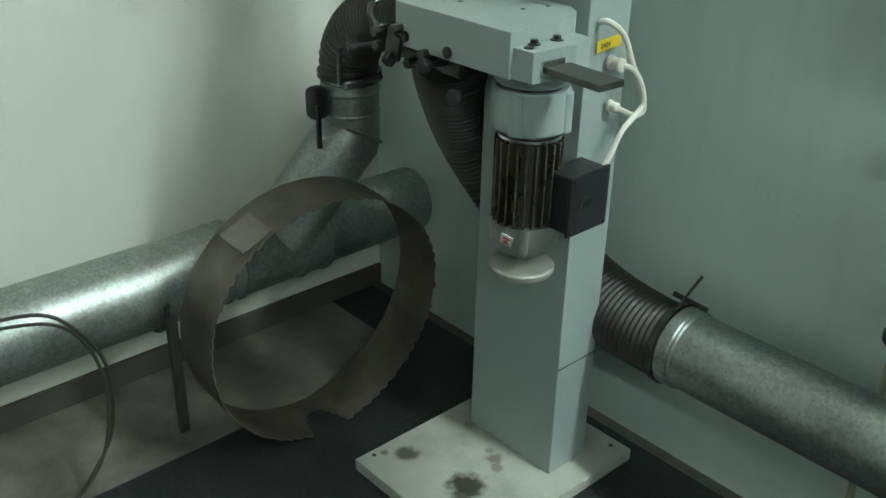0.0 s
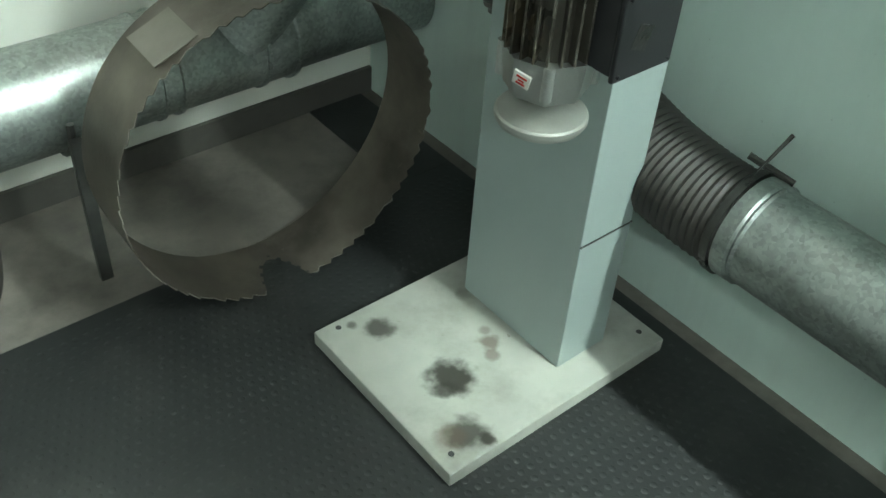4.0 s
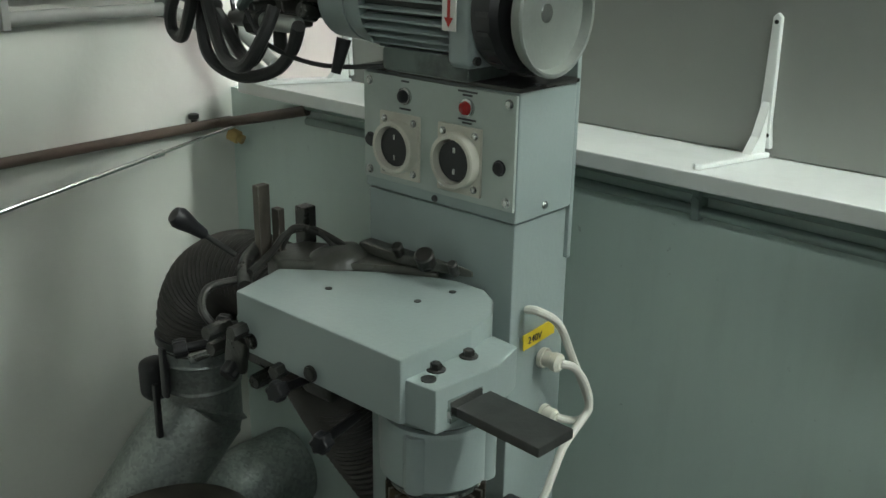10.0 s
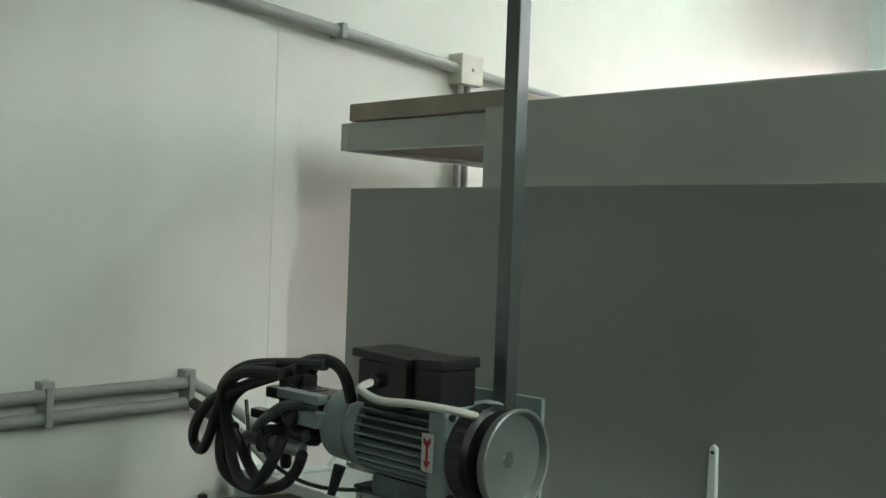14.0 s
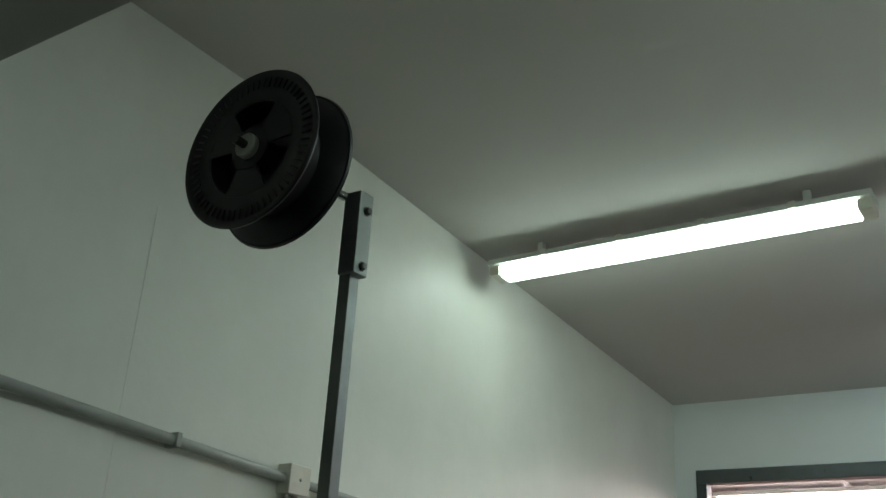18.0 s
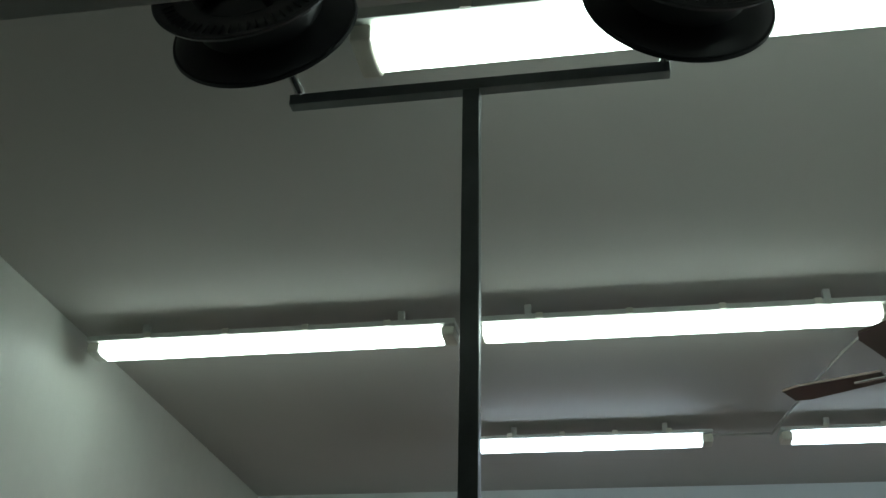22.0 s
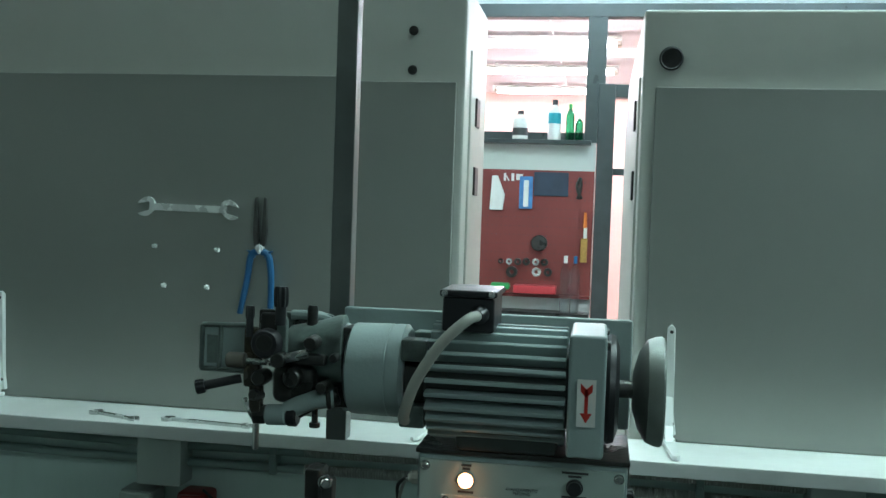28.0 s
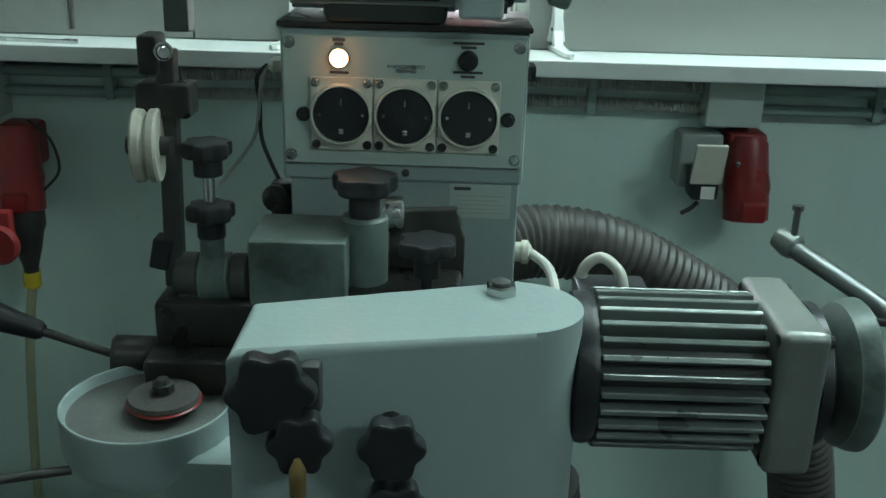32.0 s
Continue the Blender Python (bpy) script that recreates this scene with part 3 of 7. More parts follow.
# two unseen lamps added behind the beam, fill for west-facing sides
strip_lamp(-2.7, -1.8, -3.2, 2.955, 3.115, DIM_FILL_GLOW, "unseen twin-tube fluorescent lamp added behind the beam as fill, lit")
strip_lamp(-2.7, -3.5, -4.9, 2.955, 3.115, WEST_FILL_GLOW, "unseen twin-tube fluorescent lamp added behind the beam as fill, lit")

# ---------------------------------------------------------------- shared machine parts
def screw(parent, at, axis, r=0.004, material=None, h=0.003):
    a, u, w = frame_of(axis)
    o = Vector(at)
    bm = bmesh.new()
    lathe(bm, o - a * 0.0015, a, [(0, r * 1.25), (0.002, r * 1.25), (0.002, r), (0.0015 + h * 0.7, r), (0.0015 + h, r * 0.75)], 12)
    return part("screw", bm, material or STEEL, parent)


def finned_motor(parent, p, q, r, body_material, fin_material, fins=22, name="motor_body", fin_h=0.012, fin_t=0.003):
    """A finned motor housing from p to q; each fin is a part of the housing."""
    p, q = Vector(p), Vector(q)
    a, u, w = frame_of(q - p)
    d = (q - p).length
    body = part(name, lathe(bmesh.new(), p, a, [(0, r - fin_h * 1.1), (0.004, r - fin_h), (d - 0.004, r - fin_h), (d, r - fin_h * 1.1)], 40), body_material, parent)
    for k in range(fins):
        t = 2 * math.pi * (k + 0.5) / fins
        n = u * math.cos(t) + w * math.sin(t)
        s = a.cross(n)
        turn = Matrix((a, n, s)).transposed()
        mid = p + a * d / 2 + n * (r - fin_h * 0.75)
        bm = box(bmesh.new(), mid - V(d / 2 - 0.003, fin_h * 0.75, fin_t / 2), mid + V(d / 2 - 0.003, fin_h * 0.75, fin_t / 2), 0.0008, 1, turn=turn)
        part("fin", bm, fin_material, body)
    return body


def end_shield(parent, p, q, r, material, name="end_shield", corner=0.15):
    """A square end shield with rounded corners and tie-bolt lugs."""
    p, q = Vector(p), Vector(q)
    a, u, w = frame_of(q - p)
    d = (q - p).length
    turn = Matrix((a, u, w)).transposed()
    mid = (p + q) / 2
    bm = box(bmesh.new(), mid - V(d / 2, r * 0.95, r * 0.95), mid + V(d / 2, r * 0.95, r * 0.95), r * corner, 4, turn=turn)
    shield = part(name, bm, material, parent)
    for su in (-1, 1):
        for sw in (-1, 1):
            c = mid + (u * su + w * sw) * r * 0.80
            part("tie_bolt", cyl(bmesh.new(), c - a * d * 0.5, c + a * (d * 0.5 + 0.003), 0.005, seg=10), CAST, shield)
    return shield


def arrow_label(parent, at, axis_y, h=0.048, wdt=0.019, face="x"):
    """A white sticker with a red double-headed arrow, on a face that looks along -x."""
    x, y, z = at
    lab = part("arrow_label", box(bmesh.new(), (x - 0.0008, y - wdt / 2, z - h / 2), (x + 0.0008, y + wdt / 2, z + h / 2)), LABEL, parent, "white sticker with a red arrow")
    bm = bmesh.new()
    s = h * 0.42
    prism(bm, [(y - 0.0018, z - s * 0.5), (y + 0.0018, z - s * 0.5), (y + 0.0018, z + s * 0.7), (y - 0.0018, z + s * 0.7)], "x", x - 0.0016, x - 0.0009)
    prism(bm, [(y - 0.006, z - s * 0.5), (y, z - s), (y + 0.006, z - s * 0.5)], "x", x - 0.0016, x - 0.0009)
    prism(bm, [(y - 0.006, z + s), (y, z + s * 0.72), (y + 0.006, z + s), (y + 0.006, z + s * 0.6), (y, z + s * 0.3), (y - 0.006, z + s * 0.6)], "x", x - 0.0016, x - 0.0009)
    part("arrow", bm, RED_INK, lab)
    return lab


def print_bars(parent, x, y, z, widths, h=0.0022, gap=0.0045):
    """Small unreadable print as plain bars, on a face that looks along -x."""
    for row, wd in enumerate(widths):
        zz = z - row * gap
        part("print_bar", box(bmesh.new(), (x - 0.0007, y - wd / 2, zz - h / 2), (x + 0.0005, y + wd / 2, zz + h / 2)), INK, parent)


def writing(parent, text, at, size, material, turn):
    cu = bpy.data.curves.new("lettering", "FONT")
    cu.body, cu.size, cu.align_x, cu.align_y, cu.extrude = text, size, "CENTER", "CENTER", 0.0003
    cu.materials.append(material)
    ob = new("lettering", cu)
    ob.matrix_basis = Matrix.Translation(Vector(at) - WORLD_AT[parent.name]) @ turn.to_4x4()
    ob.parent = parent
    return ob


FACE_WEST = Euler((radians(90), 0, radians(-90))).to_matrix()
FACE_SOUTH = Euler((radians(90), 0, 0)).to_matrix()


def dish(parent, centre, axis, r, depth, material, name="hand_disc", hub=0.012, hole=True, deep=0.0):
    """A turned hand disc with a raised rim, hollow to the outside."""
    prof = [(-depth, hub), (-depth, r * 0.35), (-depth * 0.78, r * 0.70), (-depth * 0.45, r * 0.93), (-depth * 0.1, r * 0.99), (depth * 0.12, r), (depth * 0.2, r * 0.97),
            (depth * 0.16, r * 0.93), (-depth * 0.12 - deep * 0.5, r * 0.87), (-depth * 0.22 - deep, r * 0.6), (-depth * 0.18 - deep, r * 0.3), (-depth * 0.2 - deep, r * 0.075)]
    prof += [(-depth * 0.55 - deep, r * 0.07), (-depth * 0.55 - deep, 0)] if hole else [(-depth * 0.2 - deep, 0)]
    return part(name, lathe(bmesh.new(), centre, axis, prof, 56), material, parent, sharp=28)


# ---------------------------------------------------------------- first grinding machine
M1 = thing("saw_grinding_machine", (-0.32, -0.80, 0.0), "grey-green saw grinding machine with two sockets on a stained base plate", "grinding machine", "saw grinding machines")
base = part("base_plate", box(bmesh.new(), (-0.561, -0.985, 0.005), (-0.088, -0.623, 0.034), 0.004), GREASE, M1, "pale painted base plate with black grease stains")
for x, y in ((-0.535, -0.955), (-0.522, -0.640), (-0.112, -0.948)):
    part("bolt_hole", cyl(bmesh.new(), (x, y, 0.0335), (x, y, 0.0346), 0.005, seg=14), INK, base)
COL1 = part("column", box(bmesh.new(), (-0.286, -0.925, 0.034), (-0.176, -0.688, 1.084), 0.003), MACHINE, M1)
part("joint_line", box(bmesh.new(), (-0.2865, -0.9265, 0.292), (-0.175, -0.9245, 0.2945)), DARK_STEEL, COL1)
part("rear_panel", box(bmesh.new(), (-0.176, -0.72, 0.02), (-0.135, -0.595, 1.08), 0.003), MACHINE, M1)
part("back_plate", box(bmesh.new(), (-0.186, -0.9305, 1.02), (-0.178, -0.70, 1.385), 0.002), MACHINE, M1)
# switch box
SB1 = part("switch_box", box(bmesh.new(), (-0.294, -0.932, 1.087), (-0.186, -0.690, 1.236), 0.004), MACHINE, M1)
part("top_plate", box(bmesh.new(), (-0.297, -0.934, 1.236), (-0.186, -0.688, 1.241), 0.001), CAST, SB1, "black oily top plate")
part("front_panel", box(bmesh.new(), (-0.2975, -0.930, 1.102), (-0.2935, -0.693, 1.233), 0.001), PANEL, SB1)
for y in (-0.703, -0.920):
    for z in (1.112, 1.223):
        screw(SB1, (-0.2975, y, z), (-1, 0, 0), 0.0048)
screw(SB1, (-0.24, -0.932, 1.10), (0, -1, 0), 0.004)
screw(SB1, (-0.2945, -0.81, 1.094), (-1, 0, 0), 0.0035, INK)
for y in (-0.705, -0.909):
    screw(SB1, (-0.2975, y, 1.150), (-1, 0, 0), 0.0075, BLACK, 0.005)
for y in (-0.757, -0.852):
    plate = part("socket_plate", box(bmesh.new(), (-0.3015, y - 0.033, 1.110), (-0.2975, y + 0.033, 1.190), 0.0015), CREAM, SB1)
    bm = lathe(bmesh.new(), (-0.3015, y, 1.150), (-1, 0, 0), [(0, 0.0325), (0.013, 0.032), (0.0145, 0.0305), (0.0145, 0.0265), (0.003, 0.0245), (0.003, 0.0)], 36)
    part("socket_ring", bm, CREAM, plate)
    bm = lathe(bmesh.new(), (-0.3047, y, 1.150), (-1, 0, 0), [(0, 0.0235), (0.004, 0.0235), (0.004, 0.0)], 30)
    part("socket_insert", bm, BLACK, plate)
    for dz in (-0.0125, 0.0125):
        part("contact", box(bmesh.new(), (-0.3100, y - 0.0015, 1.150 + dz - 0.003), (-0.3085, y + 0.0015, 1.150 + dz + 0.003)), STEEL, plate)
    for dy in (-0.024, 0.024):
        for dz in (-0.031, 0.031):
            screw(plate, (-0.3015, y + dy, 1.150 + dz), (-1, 0, 0), 0.0038)
for y, m, lab in ((-0.764, BLACK, "unlit indicator lamp"), (-0.861, RED_LAMP, "red indicator lamp")):
    bm = lathe(bmesh.new(), (-0.2975, y, 1.211), (-1, 0, 0), [(0, 0.0105), (0.003, 0.0105), (0.004, 0.0085), (0.004, 0.0)], 24)
    lamp = part("indicator_ring", bm, STEEL, SB1)
    part("lens", lathe(bmesh.new(), (-0.3012, y, 1.211), (-1, 0, 0), [(0, 0.0082), (0.004, 0.007), (0.006, 0.004), (0.0065, 0)], 20), m, lamp, lab)
print_bars(SB1, -0.2978, -0.764, 1.2285, (0.012,))
print_bars(SB1, -0.2978, -0.764, 1.1955, (0.018,))
print_bars(SB1, -0.2978, -0.861, 1.229, (0.028, 0.014), gap=0.004)
print_bars(SB1, -0.2978, -0.861, 1.1975, (0.026, 0.014), gap=0.004)
# yellow voltage sticker and cable entries on the side
ylab = part("voltage_label", box(bmesh.new(), (-0.267, -0.9312, 0.925), (-0.205, -0.9300, 0.945), turn=Euler((0, radians(-4), 0)).to_matrix()), YELLOW, M1, "yellow voltage sticker")
writing(ylab, "240V", (-0.245, -0.9318, 0.9335), 0.013, INK, FACE_SOUTH)
part("cable_gland", lathe(bmesh.new(), (-0.226, -0.930, 0.901), (0, -1, 0), [(0, 0.013), (0.006, 0.013), (0.006, 0.010), (0.016, 0.010), (0.018, 0.012), (0.026, 0.012), (0.030, 0.007)], 12), CREAM, M1)
part("cable_gland", lathe(bmesh.new(), (-0.218, -0.930, 0.822), (0, -1, 0), [(0, 0.011), (0.006, 0.011), (0.006, 0.009), (0.018, 0.009), (0.022, 0.006)], 12), CREAM, M1)
for pts in ([(-0.262, -0.930, 0.975), (-0.262, -0.948, 0.978), (-0.234, -0.958, 0.955), (-0.20, -0.958, 0.899), (-0.163, -0.958, 0.835), (-0.152, -0.956, 0.806), (-0.172, -0.954, 0.800), (-0.20, -0.952, 0.812), (-0.218, -0.948, 0.822)],
            [(-0.226, -0.958, 0.901), (-0.21, -0.968, 0.893), (-0.188, -0.972, 0.862), (-0.178, -0.972, 0.826), (-0.205, -0.968, 0.80), (-0.226, -0.968, 0.785), (-0.258, -0.970, 0.742), (-0.285, -0.972, 0.715), (-0.30, -0.972, 0.70)]):
    part("cable", tube(bmesh.new(), smooth_path(pts, 8), 0.0052, 10), WIRE, M1)

# swing arm with its cast body
bm = prism(bmesh.new(), [(-0.294, -0.825), (-0.294, -0.70), (-0.335, -0.615), (-0.39, -0.602), (-0.412, -0.655), (-0.338, -0.752), (-0.306, -0.812)], "z", 0.90, 1.006, 0.008, 3)
CASTING = part("arm_casting", bm, OILY_PAINT, M1, "oil-darkened cast arm body")
part("flange", prism(bmesh.new(), [(-0.294, -0.875), (-0.294, -0.70), (-0.318, -0.70), (-0.320, -0.772), (-0.302, -0.83)], "z", 1.006, 1.02, 0.004), OILY_PAINT, CASTING)
for y, r in ((-0.815, 0.012), (-0.77, 0.007), (-0.86, 0.006)):
    part("lug", cyl(bmesh.new(), (-0.312, y, 1.015), (-0.325, y - 0.006, 1.034), r, seg=16, chamfer=0.002), CAST, CASTING)
part("handle_web", tube(bmesh.new(), smooth_path([(-0.455, -0.655, 1.002), (-0.41, -0.640, 1.012), (-0.38, -0.636, 1.030), (-0.355, -0.655, 1.034), (-0.34, -0.70, 1.018)], 6), 0.0045, 10), CAST, CASTING)
part("handle_web", tube(bmesh.new(), smooth_path([(-0.385, -0.628, 1.008), (-0.372, -0.640, 1.036), (-0.352, -0.668, 1.030), (-0.345, -0.69, 1.012)], 6), 0.0045, 10), CAST, CASTING)
part("rear_lobe", lathe(bmesh.new(), (-0.345, -0.690, 0.990), (-0.1, 0.2, 1), [(0, 0.042), (0.012, 0.040), (0.022, 0.032), (0.028, 0.016), (0.028, 0)], 28), OILY_PAINT, CASTING)
bm = bmesh.new()
prism(bm, [(-0.498, -0.684), (-0.415, -0.661), (-0.337, -0.757), (-0.303, -0.819), (-0.293, -0.850), (-0.293, -0.890), (-0.311, -0.918), (-0.345, -0.944), (-0.392, -0.954), (-0.497, -0.951)], "z", 0.925, 0.9985, 0.0028, 2)
COVER1 = part("arm_cover", bm, MACHINE, M1, "smooth grey-green arm cover")
bm = prism(bmesh.new(), [(-0.491, -0.940), (-0.345, -0.946), (-0.35, -0.985), (-0.40, -0.998), (-0.487, -0.990)], "z", 0.925, 0.975, 0.0028, 2)
part("arm_step", bm, MACHINE, COVER1)
for x, y in ((-0.418, -0.756), (-0.374, -0.858), (-0.325, -0.868)):
    part("screw_hole", cyl(bmesh.new(), (x, y, 0.998), (x, y, 0.9992), 0.0045, seg=12), CAST, COVER1)
for x, y in ((-0.452, -0.958), (-0.405, -0.962)):
    bm = cyl(bmesh.new(), (x, y, 0.974), (x, y, 0.9765), 0.0105, seg=16, chamfer=0.0005)
    cyl(bm, (x, y, 0.976), (x, y, 0.983), 0.0062, seg=6, chamfer=0.0008)
    part("bolt", bm, CAST, COVER1)
part("bolt_hole", cyl(bmesh.new(), (-0.474, -0.968, 0.9745), (-0.474, -0.968, 0.9765), 0.008, seg=16), CAST, COVER1)
for y, z in ((-0.711, 0.943), (-0.819, 0.940)):
    screw(COVER1, (-0.499 + (-0.69 - y) * -0.03, y, z), (-1, 0, 0), 0.008, CAST, 0.004)
bar = part("guide_bar", box(bmesh.new(), (-0.462, -1.104, 0.938), (-0.409, -0.93, 0.949), 0.0015, turn=Euler((0, 0, radians(-3))).to_matrix(), pivot=(-0.435, -0.99, 0.94)), DARK_STEEL, M1, "flat dark steel guide bar")
part("slot", box(bmesh.new(), (-0.471, -0.9960, 0.934), (-0.402, -0.985, 0.959), 0.001), STEEL, COVER1)
# lever, posts and clamping knobs
root, tip = V(-0.436, -0.60, 1.006), V(-0.506, -0.582, 1.070)
part("lever", cyl(bmesh.new(), root, root.lerp(tip, 0.62), 0.0035, seg=12), DARK_STEEL, M1)
d = (tip - root).normalized()
part("lever_grip", lathe(bmesh.new(), root.lerp(tip, 0.5), d, [(0, 0.005), (0.003, 0.007), (0.02, 0.009), (0.034, 0.0125), (0.043, 0.0135), (0.050, 0.010), (0.053, 0.0)], 20), BLACK, M1)
part("lever_block", tube(bmesh.new(), smooth_path([(-0.47, -0.665, 0.99), (-0.43, -0.615, 1.0), (-0.39, -0.60, 1.012)], 5), 0.009, 12), CAST, M1)
part("clamp_post", box(bmesh.new(), (-0.409, -0.618, 0.99), (-0.391, -0.606, 1.093), 0.001), BLADE, M1, "rusty square clamp post")
part("clamp_post", box(bmesh.new(), (-0.390, -0.632, 0.99), (-0.380, -0.618, 1.062), 0.001), BLADE, M1, "rusty square clamp post")
part("clamp_post", box(bmesh.new(), (-0.342, -0.625, 0.99), (-0.322, -0.605, 1.052), 0.002), CAST, M1)
for at, ax in (((-0.515, -0.60, 0.905), (-0.8, 0.5, -0.1)), ((-0.505, -0.683, 0.905), (-0.8, -0.2, -0.5)), ((-0.515, -0.785, 0.914), (-0.9, -0.2, 0.15)), ((-0.52, -0.862, 0.883), (-0.9, -0.3, 0.1)), ((-0.47, -0.63, 0.93), (-0.5, 0.8, 0.1))):
    knob(M1, "clamp_knob", at, ax, 0.0125, 0.017, 6, BLACK, 0.07, 0.0055)
part("clamp_lever", box(bmesh.new(), (-0.535, -0.575, 0.83), (-0.528, -0.563, 0.90), 0.003), BLACK, M1)
for y0, y1, z in ((-0.82, -0.76, 0.905), (-0.72, -0.64, 0.908)):
    part("under_clamp", box(bmesh.new(), (-0.475, y0, z - 0.016), (-0.40, y1, z + 0.014), 0.008), CAST, M1)
for y, x, z in ((-0.765, -0.50, 0.925), (-0.735, -0.505, 0.905), (-0.66, -0.515, 0.945), (-0.645, -0.50, 0.915), (-0.70, -0.508, 0.955)):
    part("clamp_nut", cyl(bmesh.new(), (x - 0.012, y, z), (x + 0.025, y + 0.004, z), 0.009, seg=6, chamfer=0.001), CAST, M1)
part("clamp_plate", box(bmesh.new(), (-0.508, -0.705, 0.900), (-0.498, -0.668, 0.945), 0.004, turn=Euler((radians(12), 0, 0)).to_matrix()), CAST, M1)
part("front_bracket", tube(bmesh.new(), smooth_path([(-0.50, -0.66, 0.935), (-0.515, -0.64, 0.965), (-0.495, -0.625, 0.985), (-0.46, -0.64, 0.99)], 5), 0.005, 10), CAST, M1)

# upright motor under the arm
AX, AY = -0.402, -0.915
part("arm_collar", lathe(bmesh.new(), (AX, AY, 0.900), (0, 0, 1), [(0, 0.060), (0.004, 0.063), (0.022, 0.063), (0.028, 0.058)], 40), MACHINE, M1)
part("neck", cyl(bmesh.new(), (AX, AY, 0.885), (AX, AY, 0.905), 0.052, seg=32), CAST, M1)
BELL = part("motor_bell", lathe(bmesh.new(), (AX, AY, 0.822), (0, 0, 1), [(0, 0.050), (0, 0.060), (0.004, 0.064), (0.066, 0.064), (0.072, 0.060), (0.072, 0.05)], 48), MACHINE, M1, "smooth grey-green motor bell")
for k in range(4):
    t = radians(20 + 90 * k)
    c = V(AX + 0.0575 * math.cos(t), AY + 0.0575 * math.sin(t), 0)
    part("bell_lug", cyl(bmesh.new(), c + V(0, 0, 0.8225), c + V(0, 0, 0.891), 0.0135, seg=18, chamfer=0.002), MACHINE, BELL)
part("bearing_ring", lathe(bmesh.new(), (AX, AY, 0.806), (0, 0, 1), [(0, 0.050), (0.003, 0.054), (0.008, 0.054), (0.010, 0.048), (0.016, 0.047), (0.018, 0.044)], 40), CHROME, M1)
MOT = finned_motor(M1, (AX, AY, 0.655), (AX, AY, 0.808), 0.058, FIN, FIN, 22, "lower_motor", 0.014, 0.0035)
es = part("end_shield", lathe(bmesh.new(), (AX, AY, 0.600), (0, 0, 1), [(0, 0.045), (0.004, 0.051), (0.020, 0.055), (0.046, 0.0585), (0.057, 0.0585)], 8), ALU, M1)
for k in range(4):
    t = radians(45 + 90 * k)
    c = V(AX + 0.055 * math.cos(t), AY + 0.055 * math.sin(t), 0)
    part("lug", cyl(bmesh.new(), c + V(0, 0, 0.614), c + V(0, 0, 0.658), 0.007, seg=12), ALU, es)
c = V(AX - 0.0535, AY - 0.012, 0.634)
lab = part("motor_label", box(bmesh.new(), c - V(0.002, 0.011, 0.010), c + V(0.0008, 0.011, 0.010), turn=Euler((radians(14), radians(-12), radians(16))).to_matrix()), LABEL, es, "white sticker with a red mark")
bm = bmesh.new()
for dz, w0 in ((0.0045, 0.007), (-0.001, 0.004), (-0.0055, 0.006)):
    cc = c + V(-0.0022, 0, dz)
    box(bm, cc - V(0.0007, w0, 0.0013), cc + V(0.0007, w0, 0.0013), turn=Euler((radians(14), radians(-12), radians(16))).to_matrix(), pivot=c)
part("mark", bm, RED_INK, lab)
part("hand_disc", lathe(bmesh.new(), (AX, AY, 0.604), (0, 0, -1), [(0, 0.012), (0.026, 0.012), (0.029, 0.03), (0.034, 0.050), (0.0345, 0.0555), (0.037, 0.058), (0.043, 0.0585), (0.049, 0.055), (0.051, 0.048), (0.051, 0)], 48), PALE_DISC, M1, "pale worn aluminium hand disc")
JB = part("junction_box", box(bmesh.new(), (-0.400, -1.006, 0.655), (-0.306, -0.950, 0.756), 0.004), BLACK, M1, "black plastic motor junction box")
part("box_lid", box(bmesh.new(), (-0.403, -1.0135, 0.651), (-0.303, -1.006, 0.760), 0.003), BLACK, JB)
part("worn_mark", box(bmesh.new(), (-0.378, -1.0142, 0.685), (-0.352, -1.0134, 0.715), turn=Euler((0, radians(20), 0)).to_matrix()), CAST, JB)
for x in (-0.395, -0.311):
    for z in (0.659, 0.752):
        screw(JB, (x, -1.0135, z), (0, -1, 0), 0.0025, BLACK)

# top motor
TX, TZ = -0.278, 1.320
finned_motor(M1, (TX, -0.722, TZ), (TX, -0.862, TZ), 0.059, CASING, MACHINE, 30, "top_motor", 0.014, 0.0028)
end_shield(M1, (TX, -0.862, TZ), (TX, -0.898, TZ), 0.063, MACHINE)
part("motor_foot", box(bmesh.new(), (TX - 0.036, -0.875, 1.241), (TX + 0.04, -0.74, 1.270), 0.006), MACHINE_DARK, M1)
part("fan_cowl", lathe(bmesh.new(), (TX, -0.898, TZ), (0, -1, 0), [(0, 0.062), (0.004, 0.064), (0.026, 0.064), (0.033, 0.058), (0.033, 0)], 44), BLACK, M1, "black vented fan cowl")
for k in range(20):
    t = 2 * math.pi * k / 20
    c = V(TX + 0.0642 * math.cos(t), -0.915, TZ + 0.0642 * math.sin(t))
    part("cowl_slot", box(bmesh.new(), c - V(0.001, 0.008, 0.0025), c + V(0.001, 0.008, 0.0025), turn=Matrix.Rotation(-t, 3, "Y")), INK, M1)
part("shaft", cyl(bmesh.new(), (TX, -0.925, TZ), (TX, -0.95, TZ), 0.010, seg=16), STEEL, M1)
dish(M1, (TX, -0.961, TZ), (0, -1, 0), 0.066, 0.024, ALU_DARK, deep=0.007)
part("motor_front", lathe(bmesh.new(), (TX, -0.642, TZ), (0, -1, 0), [(0, 0.042), (0.006, 0.052), (0.05, 0.053), (0.051, 0.051), (0.055, 0.053), (0.062, 0.055), (0.08, 0.055)], 40), MACHINE, M1)
arrow_label(M1, (TX - 0.0655, -0.872, 1.324), 0)
